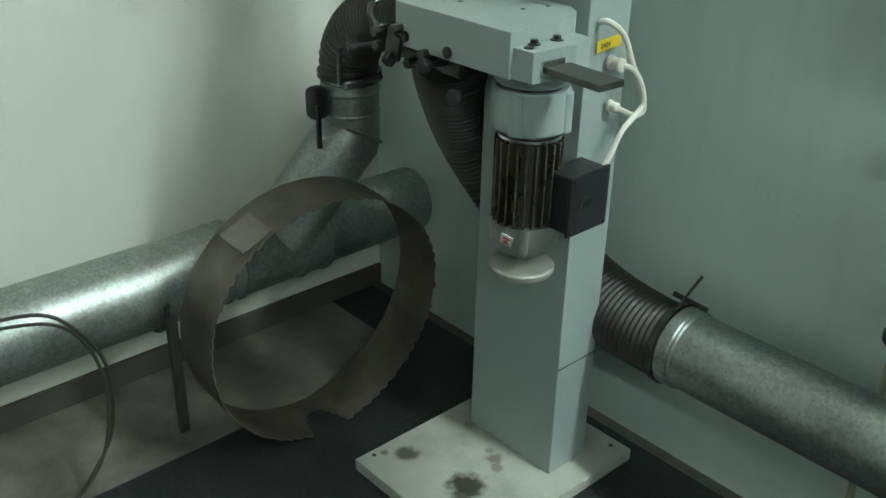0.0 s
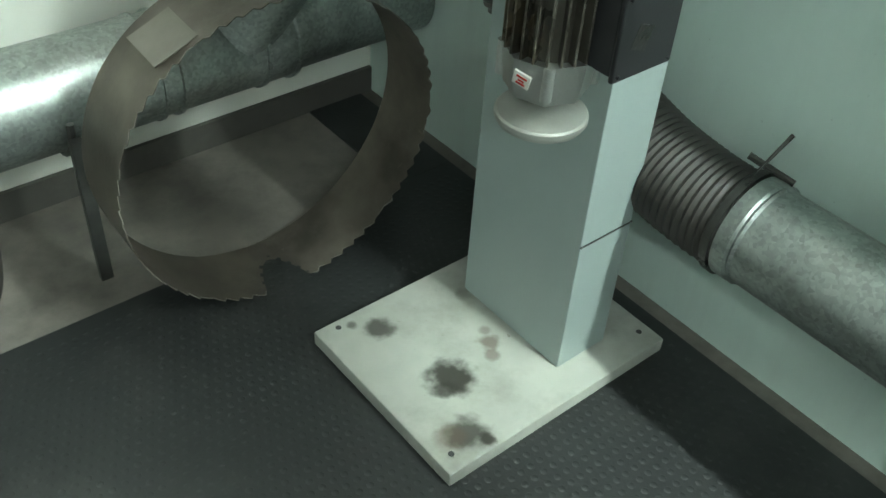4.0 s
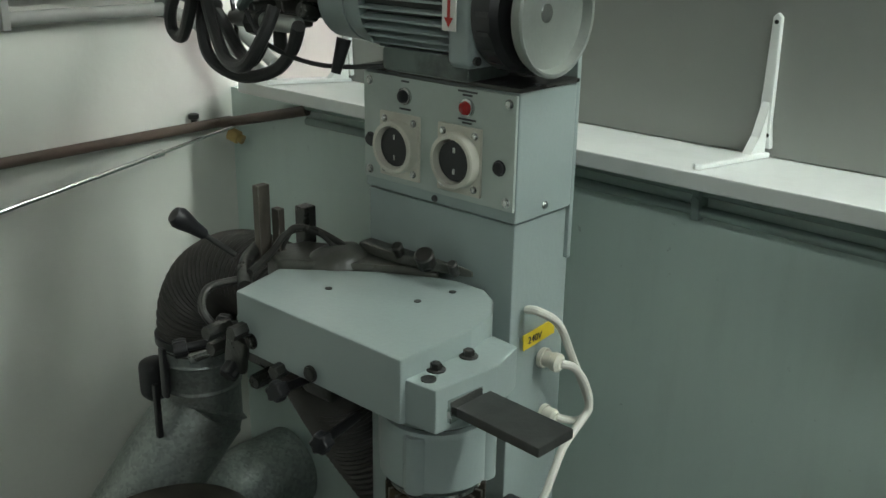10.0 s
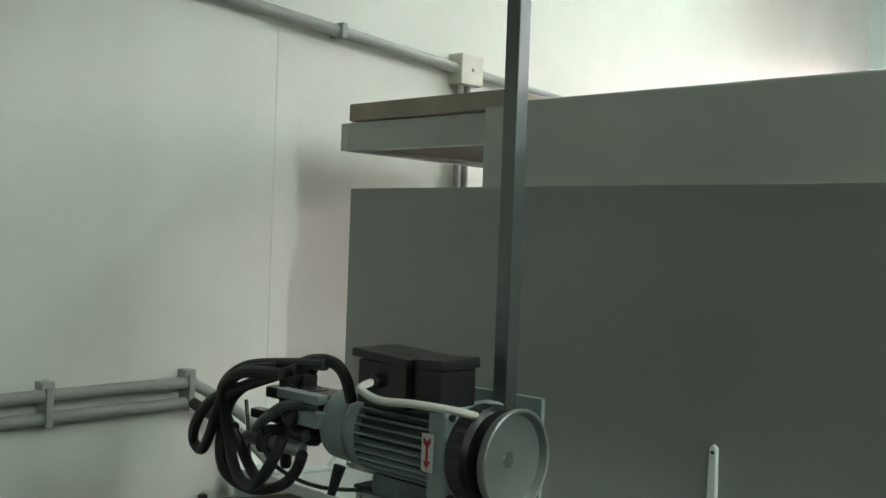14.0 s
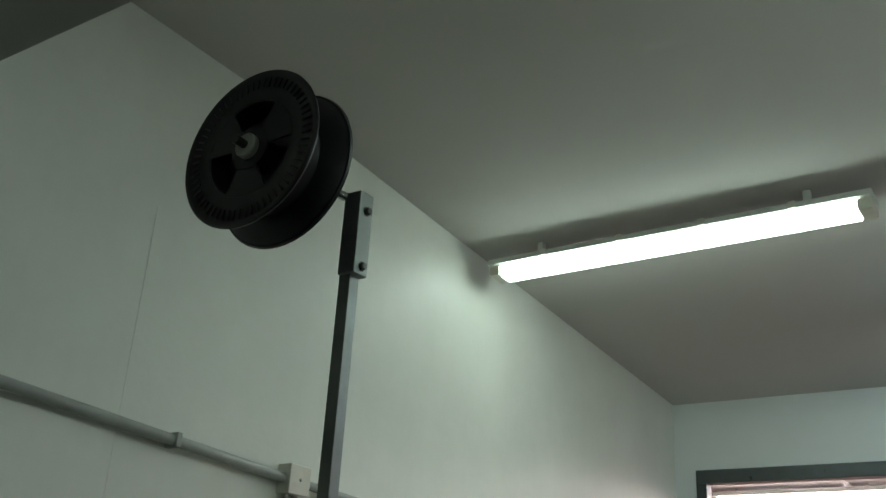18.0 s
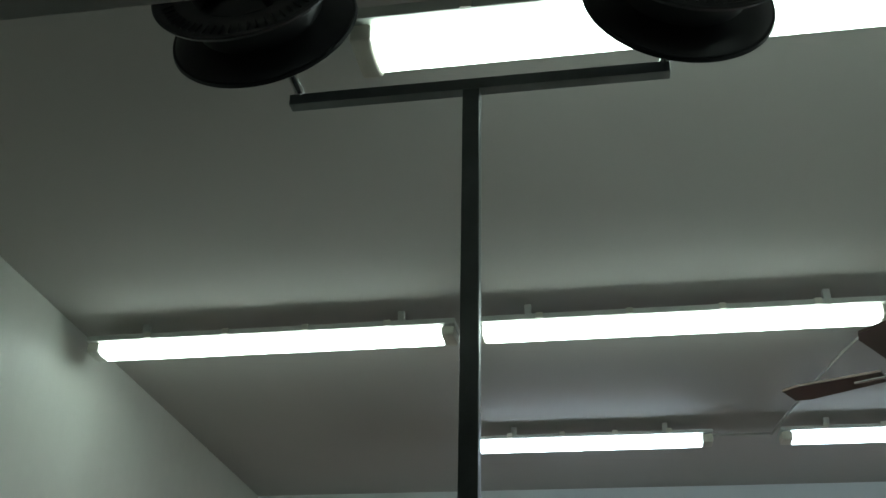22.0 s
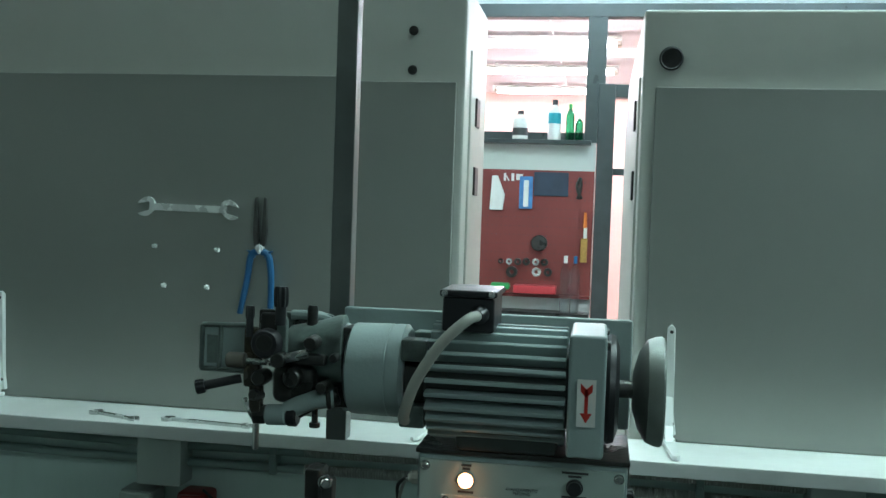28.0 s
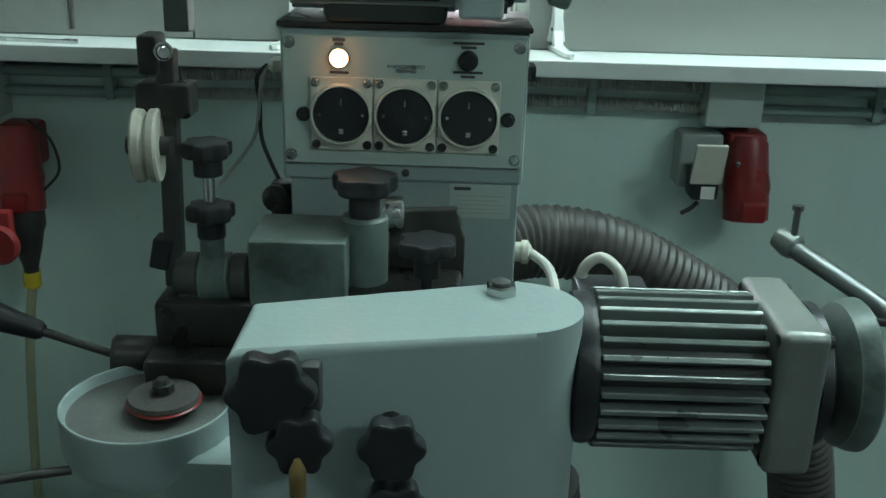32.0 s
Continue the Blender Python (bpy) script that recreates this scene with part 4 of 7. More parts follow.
TB = part("terminal_box", box(bmesh.new(), (-0.352, -0.838, 1.372), (-0.275, -0.748, 1.430), 0.003), BLACK, M1, "black plastic terminal boxes")
part("box_lid", box(bmesh.new(), (-0.356, -0.842, 1.430), (-0.271, -0.738, 1.442), 0.003, turn=Euler((radians(3), 0, 0)).to_matrix()), BLACK, TB)
tb2 = part("capacitor_box", box(bmesh.new(), (-0.342, -0.890, 1.378), (-0.275, -0.842, 1.428), 0.003), BLACK, M1)
part("box_lid", box(bmesh.new(), (-0.345, -0.894, 1.427), (-0.271, -0.843, 1.441), 0.003, turn=Euler((radians(-3), 0, 0)).to_matrix()), BLACK, tb2)
part("cable_gland", lathe(bmesh.new(), (-0.352, -0.788, 1.405), (-1, 0, 0), [(0, 0.010), (0.008, 0.010), (0.012, 0.007)], 12), BLACK, TB)
part("cable", tube(bmesh.new(), smooth_path([(-0.360, -0.788, 1.405), (-0.385, -0.79, 1.398), (-0.385, -0.825, 1.388), (-0.37, -0.87, 1.388), (-0.35, -0.91, 1.385), (-0.325, -0.925, 1.378), (-0.30, -0.915, 1.372)], 8), 0.0052, 10), WIRE, M1)
# feed mechanism at the motor's front
bm = bmesh.new()
box(bm, (-0.31, -0.645, 1.29), (-0.25, -0.55, 1.36), 0.008)
box(bm, (-0.33, -0.60, 1.345), (-0.27, -0.52, 1.362), 0.003)
box(bm, (-0.335, -0.585, 1.31), (-0.315, -0.49, 1.325), 0.003)
box(bm, (-0.29, -0.56, 1.27), (-0.26, -0.50, 1.38), 0.004)
part("feed_block", bm, CAST, M1)
for at, ax, r, h in (((-0.335, -0.60, 1.33), (-1, 0, 0), 0.016, 0.014), ((-0.335, -0.555, 1.30), (-1, 0.2, 0), 0.010, 0.02), ((-0.325, -0.625, 1.30), (-1, 0, 0.2), 0.012, 0.012), ((-0.31, -0.54, 1.362), (0, 0, 1), 0.008, 0.02), ((-0.33, -0.575, 1.268), (0, 0, -1), 0.009, 0.02)):
    part("feed_boss", lathe(bmesh.new(), at, ax, [(-0.01, r), (h * 0.7, r), (h, r * 0.8), (h, 0)], 14), CAST, M1)
part("feed_bracket", box(bmesh.new(), (-0.345, -0.66, 1.352), (-0.325, -0.565, 1.366), 0.003), MACHINE, M1)
part("feed_bracket", box(bmesh.new(), (-0.342, -0.655, 1.318), (-0.32, -0.575, 1.34), 0.003), MACHINE, M1)
part("feed_arm", tube(bmesh.new(), smooth_path([(-0.33, -0.64, 1.35), (-0.355, -0.60, 1.345), (-0.36, -0.56, 1.32), (-0.345, -0.52, 1.30)], 5), 0.008, 10), MACHINE_DARK, M1)
part("feed_spindle", cyl(bmesh.new(), (-0.345, -0.63, 1.285), (-0.345, -0.50, 1.285), 0.011, seg=16, chamfer=0.002), ALU, M1)
part("feed_nut", cyl(bmesh.new(), (-0.348, -0.545, 1.283), (-0.348, -0.565, 1.283), 0.017, seg=8), CAST, M1)
part("feed_rod", cyl(bmesh.new(), (-0.35, -0.50, 1.34), (-0.35, -0.515, 1.245), 0.003, seg=8), CHROME, M1)
part("spray_valve", cyl(bmesh.new(), (-0.335, -0.70, 1.275), (-0.345, -0.695, 1.235), 0.009, 0.006, seg=14), BLACK, M1)
# the pole that carries the wire spool
part("pole", box(bmesh.new(), (-0.213, -0.891, 1.235), (-0.189, -0.867, 2.30), 0.002), POLE, M1, "square grey steel pole")
part("pole_sleeve", box(bmesh.new(), (-0.219, -0.903, 2.185), (-0.183, -0.867, 2.335), 0.003), POLE, M1)
for z in (2.20, 2.30):
    screw(M1, (-0.201, -0.903, z), (0, -1, 0), 0.007, CAST, 0.008)
part("axle", cyl(bmesh.new(), (-0.201, -0.879, 2.325), (-0.292, -0.795, 2.360), 0.008, seg=14), STEEL, M1)

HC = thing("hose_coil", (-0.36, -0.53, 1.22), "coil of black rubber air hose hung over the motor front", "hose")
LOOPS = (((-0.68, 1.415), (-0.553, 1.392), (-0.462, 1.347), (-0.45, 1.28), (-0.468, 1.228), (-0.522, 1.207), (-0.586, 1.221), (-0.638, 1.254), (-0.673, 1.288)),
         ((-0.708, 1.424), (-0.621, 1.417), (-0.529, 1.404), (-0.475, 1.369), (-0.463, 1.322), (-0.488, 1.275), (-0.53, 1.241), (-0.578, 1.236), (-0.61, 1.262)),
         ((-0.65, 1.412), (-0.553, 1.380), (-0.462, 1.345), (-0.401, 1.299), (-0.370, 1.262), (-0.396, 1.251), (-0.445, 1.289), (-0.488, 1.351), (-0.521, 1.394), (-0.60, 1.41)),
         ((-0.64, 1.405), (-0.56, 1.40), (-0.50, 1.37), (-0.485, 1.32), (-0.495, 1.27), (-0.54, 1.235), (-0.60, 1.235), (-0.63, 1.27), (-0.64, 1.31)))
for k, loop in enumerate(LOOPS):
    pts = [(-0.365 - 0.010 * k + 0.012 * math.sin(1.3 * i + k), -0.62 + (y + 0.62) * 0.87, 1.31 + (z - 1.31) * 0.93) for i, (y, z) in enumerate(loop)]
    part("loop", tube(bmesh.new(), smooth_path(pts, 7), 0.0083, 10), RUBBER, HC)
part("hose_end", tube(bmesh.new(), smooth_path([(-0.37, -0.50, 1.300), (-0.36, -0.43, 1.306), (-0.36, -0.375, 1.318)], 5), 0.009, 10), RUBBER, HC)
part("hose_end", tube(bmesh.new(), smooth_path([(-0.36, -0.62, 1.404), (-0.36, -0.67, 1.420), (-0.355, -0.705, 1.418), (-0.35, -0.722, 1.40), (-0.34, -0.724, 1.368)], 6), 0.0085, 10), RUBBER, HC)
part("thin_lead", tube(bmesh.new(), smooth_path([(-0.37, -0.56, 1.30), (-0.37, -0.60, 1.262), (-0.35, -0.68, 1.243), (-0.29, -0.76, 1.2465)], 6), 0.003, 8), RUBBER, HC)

# ---------------------------------------------------------------- second grinding machine
M2 = thing("saw_grinding_machine", (-0.45, -2.02, 0.0), "grey-green saw grinding machine with three sockets and a lit orange lamp", "grinding machine", "saw grinding machines")
part("base_plate", box(bmesh.new(), (-0.75, -2.18, -0.003), (-0.24, -1.83, 0.034), 0.004), GREASE, M2)
COL2 = part("column", box(bmesh.new(), (-0.424, -2.112, 0.034), (-0.310, -1.896, 1.062), 0.003), MACHINE, M2)
SB2 = part("switch_box", box(bmesh.new(), (-0.427, -2.115, 1.058), (-0.296, -1.890, 1.199), 0.004), MACHINE, M2)
part("top_plate", box(bmesh.new(), (-0.430, -2.117, 1.199), (-0.296, -1.888, 1.204), 0.001), CAST, SB2, "black oily top plate")
part("front_panel", box(bmesh.new(), (-0.4305, -2.112, 1.075), (-0.4265, -1.893, 1.193), 0.001), PANEL, SB2)
for y in (-1.899, -2.106):
    for z in (1.083, 1.186):
        screw(SB2, (-0.4305, y, z), (-1, 0, 0), 0.0045)
screw(SB2, (-0.4275, -2.005, 1.067), (-1, 0, 0), 0.003, INK)
for y in (-1.911, -2.098):
    screw(SB2, (-0.4305, y, 1.121), (-1, 0, 0), 0.0055, BLACK, 0.004)
for y in (-1.946, -2.004, -2.062):
    plate = part("socket_plate", box(bmesh.new(), (-0.4335, y - 0.0283, 1.089), (-0.4305, y + 0.0283, 1.156), 0.001), CREAM, SB2)
    part("socket_ring", lathe(bmesh.new(), (-0.4335, y, 1.1225), (-1, 0, 0), [(0, 0.0285), (0.005, 0.0283), (0.0065, 0.027), (0.0065, 0.0258), (0.001, 0.0255), (0.001, 0)], 44), CREAM, plate)
    part("socket_insert", lathe(bmesh.new(), (-0.4347, y, 1.1225), (-1, 0, 0), [(0, 0.0252), (0.0022, 0.0252), (0.003, 0.0245), (0.003, 0.0)], 40), BLACK, plate)
    for dy, dz, sy, sz in ((-0.0195, 0, 0.0014, 0.0014), (0.0195, 0, 0.0014, 0.0014), (0, 0.012, 0.0007, 0.003), (0, -0.015, 0.0022, 0.0024)):
        part("contact", box(bmesh.new(), (-0.4384, y + dy - sy, 1.1225 + dz - sz), (-0.4374, y + dy + sy, 1.1225 + dz + sz)), STEEL, plate)
    for dy in (-0.0235, 0.0235):
        for dz in (-0.0285, 0.0285):
            screw(plate, (-0.4335, y + dy, 1.1225 + dz), (-1, 0, 0), 0.0034, STEEL if dz > 0 else BLACK)
bm = lathe(bmesh.new(), (-0.4305, -1.944, 1.173), (-1, 0, 0), [(0, 0.0095), (0.003, 0.0095), (0.0035, 0.0085), (0.0035, 0)], 24)
ring = part("indicator_ring", bm, STEEL, SB2)
part("lens", lathe(bmesh.new(), (-0.4338, -1.944, 1.173), (-1, 0, 0), [(0, 0.0084), (0.004, 0.0075), (0.0065, 0.0045), (0.007, 0)], 24), ORANGE_LAMP, ring, "lit orange indicator lens")
bm = lathe(bmesh.new(), (-0.4305, -2.060, 1.174), (-1, 0, 0), [(0, 0.009), (0.004, 0.009), (0.005, 0.0075), (0.008, 0.007), (0.0085, 0)], 24)
part("push_button", bm, BLACK, SB2)
print_bars(SB2, -0.4308, -1.944, 1.189, (0.011, 0.008), gap=0.0038)
print_bars(SB2, -0.4308, -1.944, 1.160, (0.017,))
print_bars(SB2, -0.4308, -2.060, 1.1892, (0.028, 0.014), gap=0.0038)
print_bars(SB2, -0.4308, -2.060, 1.1632, (0.027, 0.013), gap=0.0038)
writing(SB2, "AVANZAMENTO", (-0.4308, -2.004, 1.1665), 0.0046, INK, FACE_WEST)
writing(SB2, "FEEDING", (-0.4308, -2.004, 1.1625), 0.0046, INK, FACE_WEST)
np_ = part("name_plate", box(bmesh.new(), (-0.4252, -2.105, 1.024), (-0.4238, -2.047, 1.057)), PANEL, COL2, "small printed metal name plate")
print_bars(np_, -0.4254, -2.059, 1.053, (0.016,), h=0.003)
for k in range(5):
    part("print_bar", box(bmesh.new(), (-0.4258, -2.100 + 0.006 * (k % 2), 1.0455 - k * 0.0042), (-0.4250, -2.052, 1.0465 - k * 0.0042)), GREY_CABLE, np_)
part("side_hinge", box(bmesh.new(), (-0.36, -2.119, 1.11), (-0.33, -2.113, 1.19), 0.002), CAST, SB2)
part("side_catch", box(bmesh.new(), (-0.425, -2.122, 1.155), (-0.40, -2.114, 1.170), 0.002), CAST, SB2)
part("back_plate", box(bmesh.new(), (-0.325, -2.118, 1.215), (-0.317, -1.775, 1.343), 0.004), MACHINE, M2)
part("cable_gland", lathe(bmesh.new(), (-0.37, -1.890, 1.155), (0, 1, 0), [(0, 0.011), (0.006, 0.011), (0.006, 0.008), (0.016, 0.008), (0.02, 0.005)], 10), CREAM, SB2)

# top motor
TX, TZ = -0.405, 1.277
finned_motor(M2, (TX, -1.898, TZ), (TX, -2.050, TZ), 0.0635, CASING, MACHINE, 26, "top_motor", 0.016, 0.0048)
end_shield(M2, (TX, -2.050, TZ), (TX, -2.088, TZ), 0.0665, MACHINE, corner=0.06)
# foot in the same near black, keeping the gap under the motor dark
part("motor_foot", box(bmesh.new(), (TX - 0.03, -2.04, 1.204), (TX + 0.05, -1.93, 1.236), 0.008), CASING, M2)
part("rear_flange", lathe(bmesh.new(), (TX, -2.088, TZ), (0, -1, 0), [(0, 0.056), (0.004, 0.059), (0.010, 0.057), (0.014, 0.045), (0.014, 0)], 40), BLACK, M2)
part("shaft", cyl(bmesh.new(), (TX, -2.10, TZ), (TX, -2.128, TZ), 0.0095, seg=16), DARK_STEEL, M2)
dish(M2, (TX, -2.143, TZ), (0, -1, 0), 0.0585, 0.026, ALU_DARK)
part("motor_front", lathe(bmesh.new(), (TX, -1.808, TZ + 0.006), (0, -1, 0), [(0, 0.044), (0.004, 0.0505), (0.046, 0.0515), (0.047, 0.0505), (0.050, 0.0515), (0.062, 0.0515), (0.066, 0.046), (0.066, 0.0)], 44), MACHINE, M2, "smooth painted motor front drum")
for k in range(4):
    t = radians(45 + 90 * k)
    c = V(TX + 0.05 * math.cos(t), 0, TZ + 0.05 * math.sin(t))
    part("tie_lug", box(bmesh.new(), c + V(-0.012, -1.90, -0.012), c + V(0.012, -1.872, 0.012), 0.003), MACHINE_DARK, M2)
part("inner_drum", cyl(bmesh.new(), (TX, -1.87, TZ), (TX, -1.90, TZ), 0.037, seg=24), CAST, M2)
arrow_label(M2, (TX - 0.0672, -2.069, 1.272), 0)
TB2 = part("terminal_box", box(bmesh.new(), (-0.445, -1.970, 1.334), (-0.365, -1.914, 1.371), 0.003), BLACK, M2, "black plastic terminal box")
part("box_lid", box(bmesh.new(), (-0.449, -1.973, 1.371), (-0.361, -1.911, 1.379), 0.003), BLACK, TB2)
for y in (-1.917, -1.967):
    screw(TB2, (-0.449, y, 1.375), (-1, 0, 0), 0.003)
part("cable_gland", lathe(bmesh.new(), (-0.445, -1.955, 1.354), (-1, 0.1, -0.1), [(0, 0.010), (0.006, 0.010), (0.010, 0.0075), (0.014, 0.006)], 12), BLACK, TB2)
part("cable", tube(bmesh.new(), smooth_path([(-0.455, -1.954, 1.353), (-0.475, -1.945, 1.350), (-0.483, -1.92, 1.325), (-0.482, -1.895, 1.285), (-0.470, -1.882, 1.25), (-0.452, -1.879, 1.238), (-0.435, -1.887, 1.238)], 8), 0.0058, 12), GREY_CABLE, M2, "beige motor cable")

# feed head left of the motor
bm = bmesh.new()
box(bm, (-0.45, -1.777, 1.246), (-0.385, -1.728, 1.288), 0.010, 3)
box(bm, (-0.41, -1.80, 1.255), (-0.385, -1.735, 1.335), 0.010, 3)
box(bm, (-0.425, -1.812, 1.24), (-0.385, -1.79, 1.33), 0.004)
part("feed_casting", bm, CAST, M2)
bm = prism(bmesh.new(), [(-1.788, 1.290)] + arc(-1.778, 1.331, 0.010, 180, 90, 5) + arc(-1.722, 1.331, 0.010, 90, 0, 5) + [(-1.712, 1.290)], "x", -0.402, -0.396, 0.002)
part("rear_bracket", bm, MACHINE_DARK, M2, "rounded painted bracket behind the feed head")
bm = prism(bmesh.new(), [(-1.745, 1.300)] + arc(-1.739, 1.336, 0.006, 180, 90, 4) + arc(-1.722, 1.330, 0.008, 90, 0, 4) + [(-1.714, 1.300)], "x", -0.450, -0.441, 0.002)
part("front_bracket", bm, MACHINE_DARK, M2)
part("feed_knob", lathe(bmesh.new(), (-0.450, -1.725, 1.312), (-1, 0, 0), [(0, 0.0165), (0.010, 0.0165), (0.014, 0.014), (0.015, 0.0)], 24), BLACK, M2, "round black feed knob")
LK = part("feed_bar", cyl(bmesh.new(), (-0.462, -1.730, 1.293), (-0.458, -1.773, 1.304), 0.0052, seg=14, chamfer=0.001), STEEL, M2)
part("bar_eye", cyl(bmesh.new(), (-0.470, -1.742, 1.2955), (-0.452, -1.742, 1.2955), 0.008, seg=16, chamfer=0.001), CAST, LK)
part("elbow", tube(bmesh.new(), smooth_path([(-0.448, -1.748, 1.238), (-0.447, -1.762, 1.246), (-0.445, -1.778, 1.252), (-0.440, -1.797, 1.254)], 6), 0.0105, 14), MACHINE, M2)
part("elbow_collar", cyl(bmesh.new(), (-0.442, -1.790, 1.2535), (-0.441, -1.795, 1.254), 0.0125, seg=18, chamfer=0.001), CAST, M2)
part("feed_drum", lathe(bmesh.new(), (-0.415, -1.735, 1.300), (0.12, -1, 0.03), [(0, 0.022), (0.006, 0.028), (0.04, 0.034), (0.06, 0.040), (0.066, 0.040)], 28), MACHINE_DARK, M2)
for at, ax, r, h in (((-0.452, -1.775, 1.315), (-1, 0, 0), 0.008, 0.010), ((-0.452, -1.755, 1.276), (-1, 0, 0), 0.011, 0.012), ((-0.452, -1.79, 1.268), (-1, 0.1, 0), 0.007, 0.012), ((-0.42, -1.765, 1.340), (0, 0, 1), 0.006, 0.012), ((-0.455, -1.72, 1.275), (-1, 0, 0), 0.009, 0.012), ((-0.455, -1.715, 1.255), (-1, 0, 0.2), 0.006, 0.014), ((-0.45, -1.80, 1.30), (-1, 0, 0), 0.005, 0.010)):
    part("feed_boss", lathe(bmesh.new(), at, ax, [(-0.01, r), (h * 0.7, r), (h, r * 0.8), (h, 0)], 14), CAST, M2)
part("feed_lever", box(bmesh.new(), (-0.448, -1.742, 1.325), (-0.438, -1.712, 1.348), 0.003), CAST, M2)
part("upper_arm", tube(bmesh.new(), smooth_path([(-0.40, -1.735, 1.338), (-0.40, -1.77, 1.337), (-0.395, -1.80, 1.325)], 5), 0.006, 10), MACHINE, M2)
part("feed_plate", box(bmesh.new(), (-0.452, -1.716, 1.262), (-0.441, -1.697, 1.328), 0.003), FIN, M2, "oil-stained brown feed plate")
bm = bmesh.new()
box(bm, (-0.452, -1.735, 1.30), (-0.435, -1.715, 1.345), 0.004)
cyl(bm, (-0.465, -1.725, 1.313), (-0.43, -1.725, 1.313), 0.011, seg=18, chamfer=0.002)
box(bm, (-0.455, -1.79, 1.290), (-0.44, -1.745, 1.302), 0.003)
part("feed_slide", bm, CAST, M2)
part("feed_roller", cyl(bmesh.new(), (-0.455, -1.68, 1.292), (-0.455, -1.702, 1.292), 0.0085, seg=18, chamfer=0.002), SAW_END, M2)
part("feed_strip", box(bmesh.new(), (-0.457, -1.720, 1.234), (-0.446, -1.706, 1.266), 0.002), FIN, M2)
part("feed_pin", cyl(bmesh.new(), (-0.455, -1.702, 1.292), (-0.455, -1.725, 1.292), 0.004, seg=12), STEEL, M2)
HF = part("hand_frame", prism(bmesh.new(), [(-1.694, 1.275), (-1.646, 1.275), (-1.641, 1.280), (-1.640, 1.318), (-1.642, 1.326), (-1.694, 1.328)], "x", -0.432, -0.428, 0.001), MACHINE, M2, "thin grey-green hand plate with a raised edge")
# the hollow's darkness is put into a thin darker plate on the face
part("recess_patch", box(bmesh.new(), (-0.4328, -1.661, 1.283), (-0.4318, -1.647, 1.315), 0.0004), MACHINE_DARK, HF)
for a_, b_ in (((-1.694, 1.328), (-1.642, 1.326)), ((-1.642, 1.326), (-1.641, 1.277)), ((-1.641, 1.277), (-1.694, 1.276)), ((-1.664, 1.327), (-1.662, 1.277))):
    part("raised_edge", cyl(bmesh.new(), (-0.433, *a_), (-0.433, *b_), 0.0028, seg=10), MACHINE_DARK, HF)
knob(M2, "small_knob", (-0.45, -1.738, 1.352), (0, 0, 1), 0.0085, 0.022, 8, BLACK, 0.02, 0.006)
knob(M2, "small_knob", (-0.455, -1.705, 1.338), (0, 0, 1), 0.005, 0.014, 6, BLACK, 0.02, 0.004)
knob(M2, "small_knob", (-0.462, -1.658, 1.263), (-0.3, 0.9, -0.2), 0.008, 0.010, 8, BLACK, 0.04, 0.005)
part("lower_cylinder", cyl(bmesh.new(), (-0.448, -1.724, 1.233), (-0.448, -1.748, 1.234), 0.0115, seg=20, chamfer=0.002), MACHINE, M2)
part("lower_head", cyl(bmesh.new(), (-0.448, -1.710, 1.233), (-0.448, -1.724, 1.233), 0.011, seg=6, chamfer=0.001), CAST, M2)
part("lower_cap", cyl(bmesh.new(), (-0.448, -1.748, 1.234), (-0.448, -1.760, 1.2342), 0.0122, seg=20, chamfer=0.002), BLACK, M2)
part("feed_rod", cyl(bmesh.new(), (-0.448, -1.7125, 1.243), (-0.448, -1.7125, 1.194), 0.0037, seg=12), STEEL, M2)
bm = bmesh.new()
tube(bm, smooth_path([(-0.44, -1.752, 1.236), (-0.435, -1.772, 1.247), (-0.43, -1.80, 1.255)], 5), 0.010, 12)
part("feed_link", bm, CAST, M2)
bm = cyl(bmesh.new(), (-0.445, -1.778, 1.247), (-0.445, -1.778, 1.224), 0.0035, seg=10)
cyl(bm, (-0.445, -1.778, 1.227), (-0.445, -1.778, 1.222), 0.006, seg=10)
part("set_screw", bm, CAST, M2)
part("spring_arm", tube(bmesh.new(), smooth_path([(-0.452, -1.70, 1.25), (-0.455, -1.708, 1.236), (-0.45, -1.712, 1.226)], 4), 0.003, 8), STEEL, M2)

# pole and crossbar with the spool axles
part("pole", box(bmesh.new(), (-0.303, -1.776, 1.174), (-0.279, -1.750, 2.530), 0.002), POLE, M2, "square grey steel pole")
part("crossbar", box(bmesh.new(), (-0.301, -2.058, 2.531), (-0.281, -1.476, 2.551), 0.002), POLE, M2, "square grey steel crossbar")
for y in (-1.492, -2.05):
    back = V(-0.355, -1.446, 2.655) if y > -1.7 else V(-0.388, -2.073, 2.596)
    part("axle", cyl(bmesh.new(), (-0.297, y, 2.552), back, 0.0075, seg=12), STEEL, M2)

# front arm with the grinding head
bm = bmesh.new()
outline = [(-0.742, -1.905), (-0.655, -1.905), (-0.600, -2.085)] + [(-0.648 + 0.048 * math.cos(radians(a)), -2.098 - 0.050 * math.sin(radians(a))) for a in range(4, 167, 9)]
prism(bm, outline, "z", 0.80, 1.030, 0.007, 4, True)
COVER2 = part("arm_cover", bm, MACHINE, M2, "smooth grey-green arm cover")
bm = lathe(bmesh.new(), (-0.625, -2.088, 1.0295), (0, 0, 1), [(0, 0.0125), (0.007, 0.0125), (0.0085, 0.011)], 6)
bolt = part("hex_bolt", bm, STEEL, COVER2)
part("bolt_tip", lathe(bmesh.new(), (-0.625, -2.088, 1.037), (0, 0, 1), [(0, 0.0075), (0.003, 0.007), (0.005, 0.004), (0.0055, 0)], 16), INK, bolt)
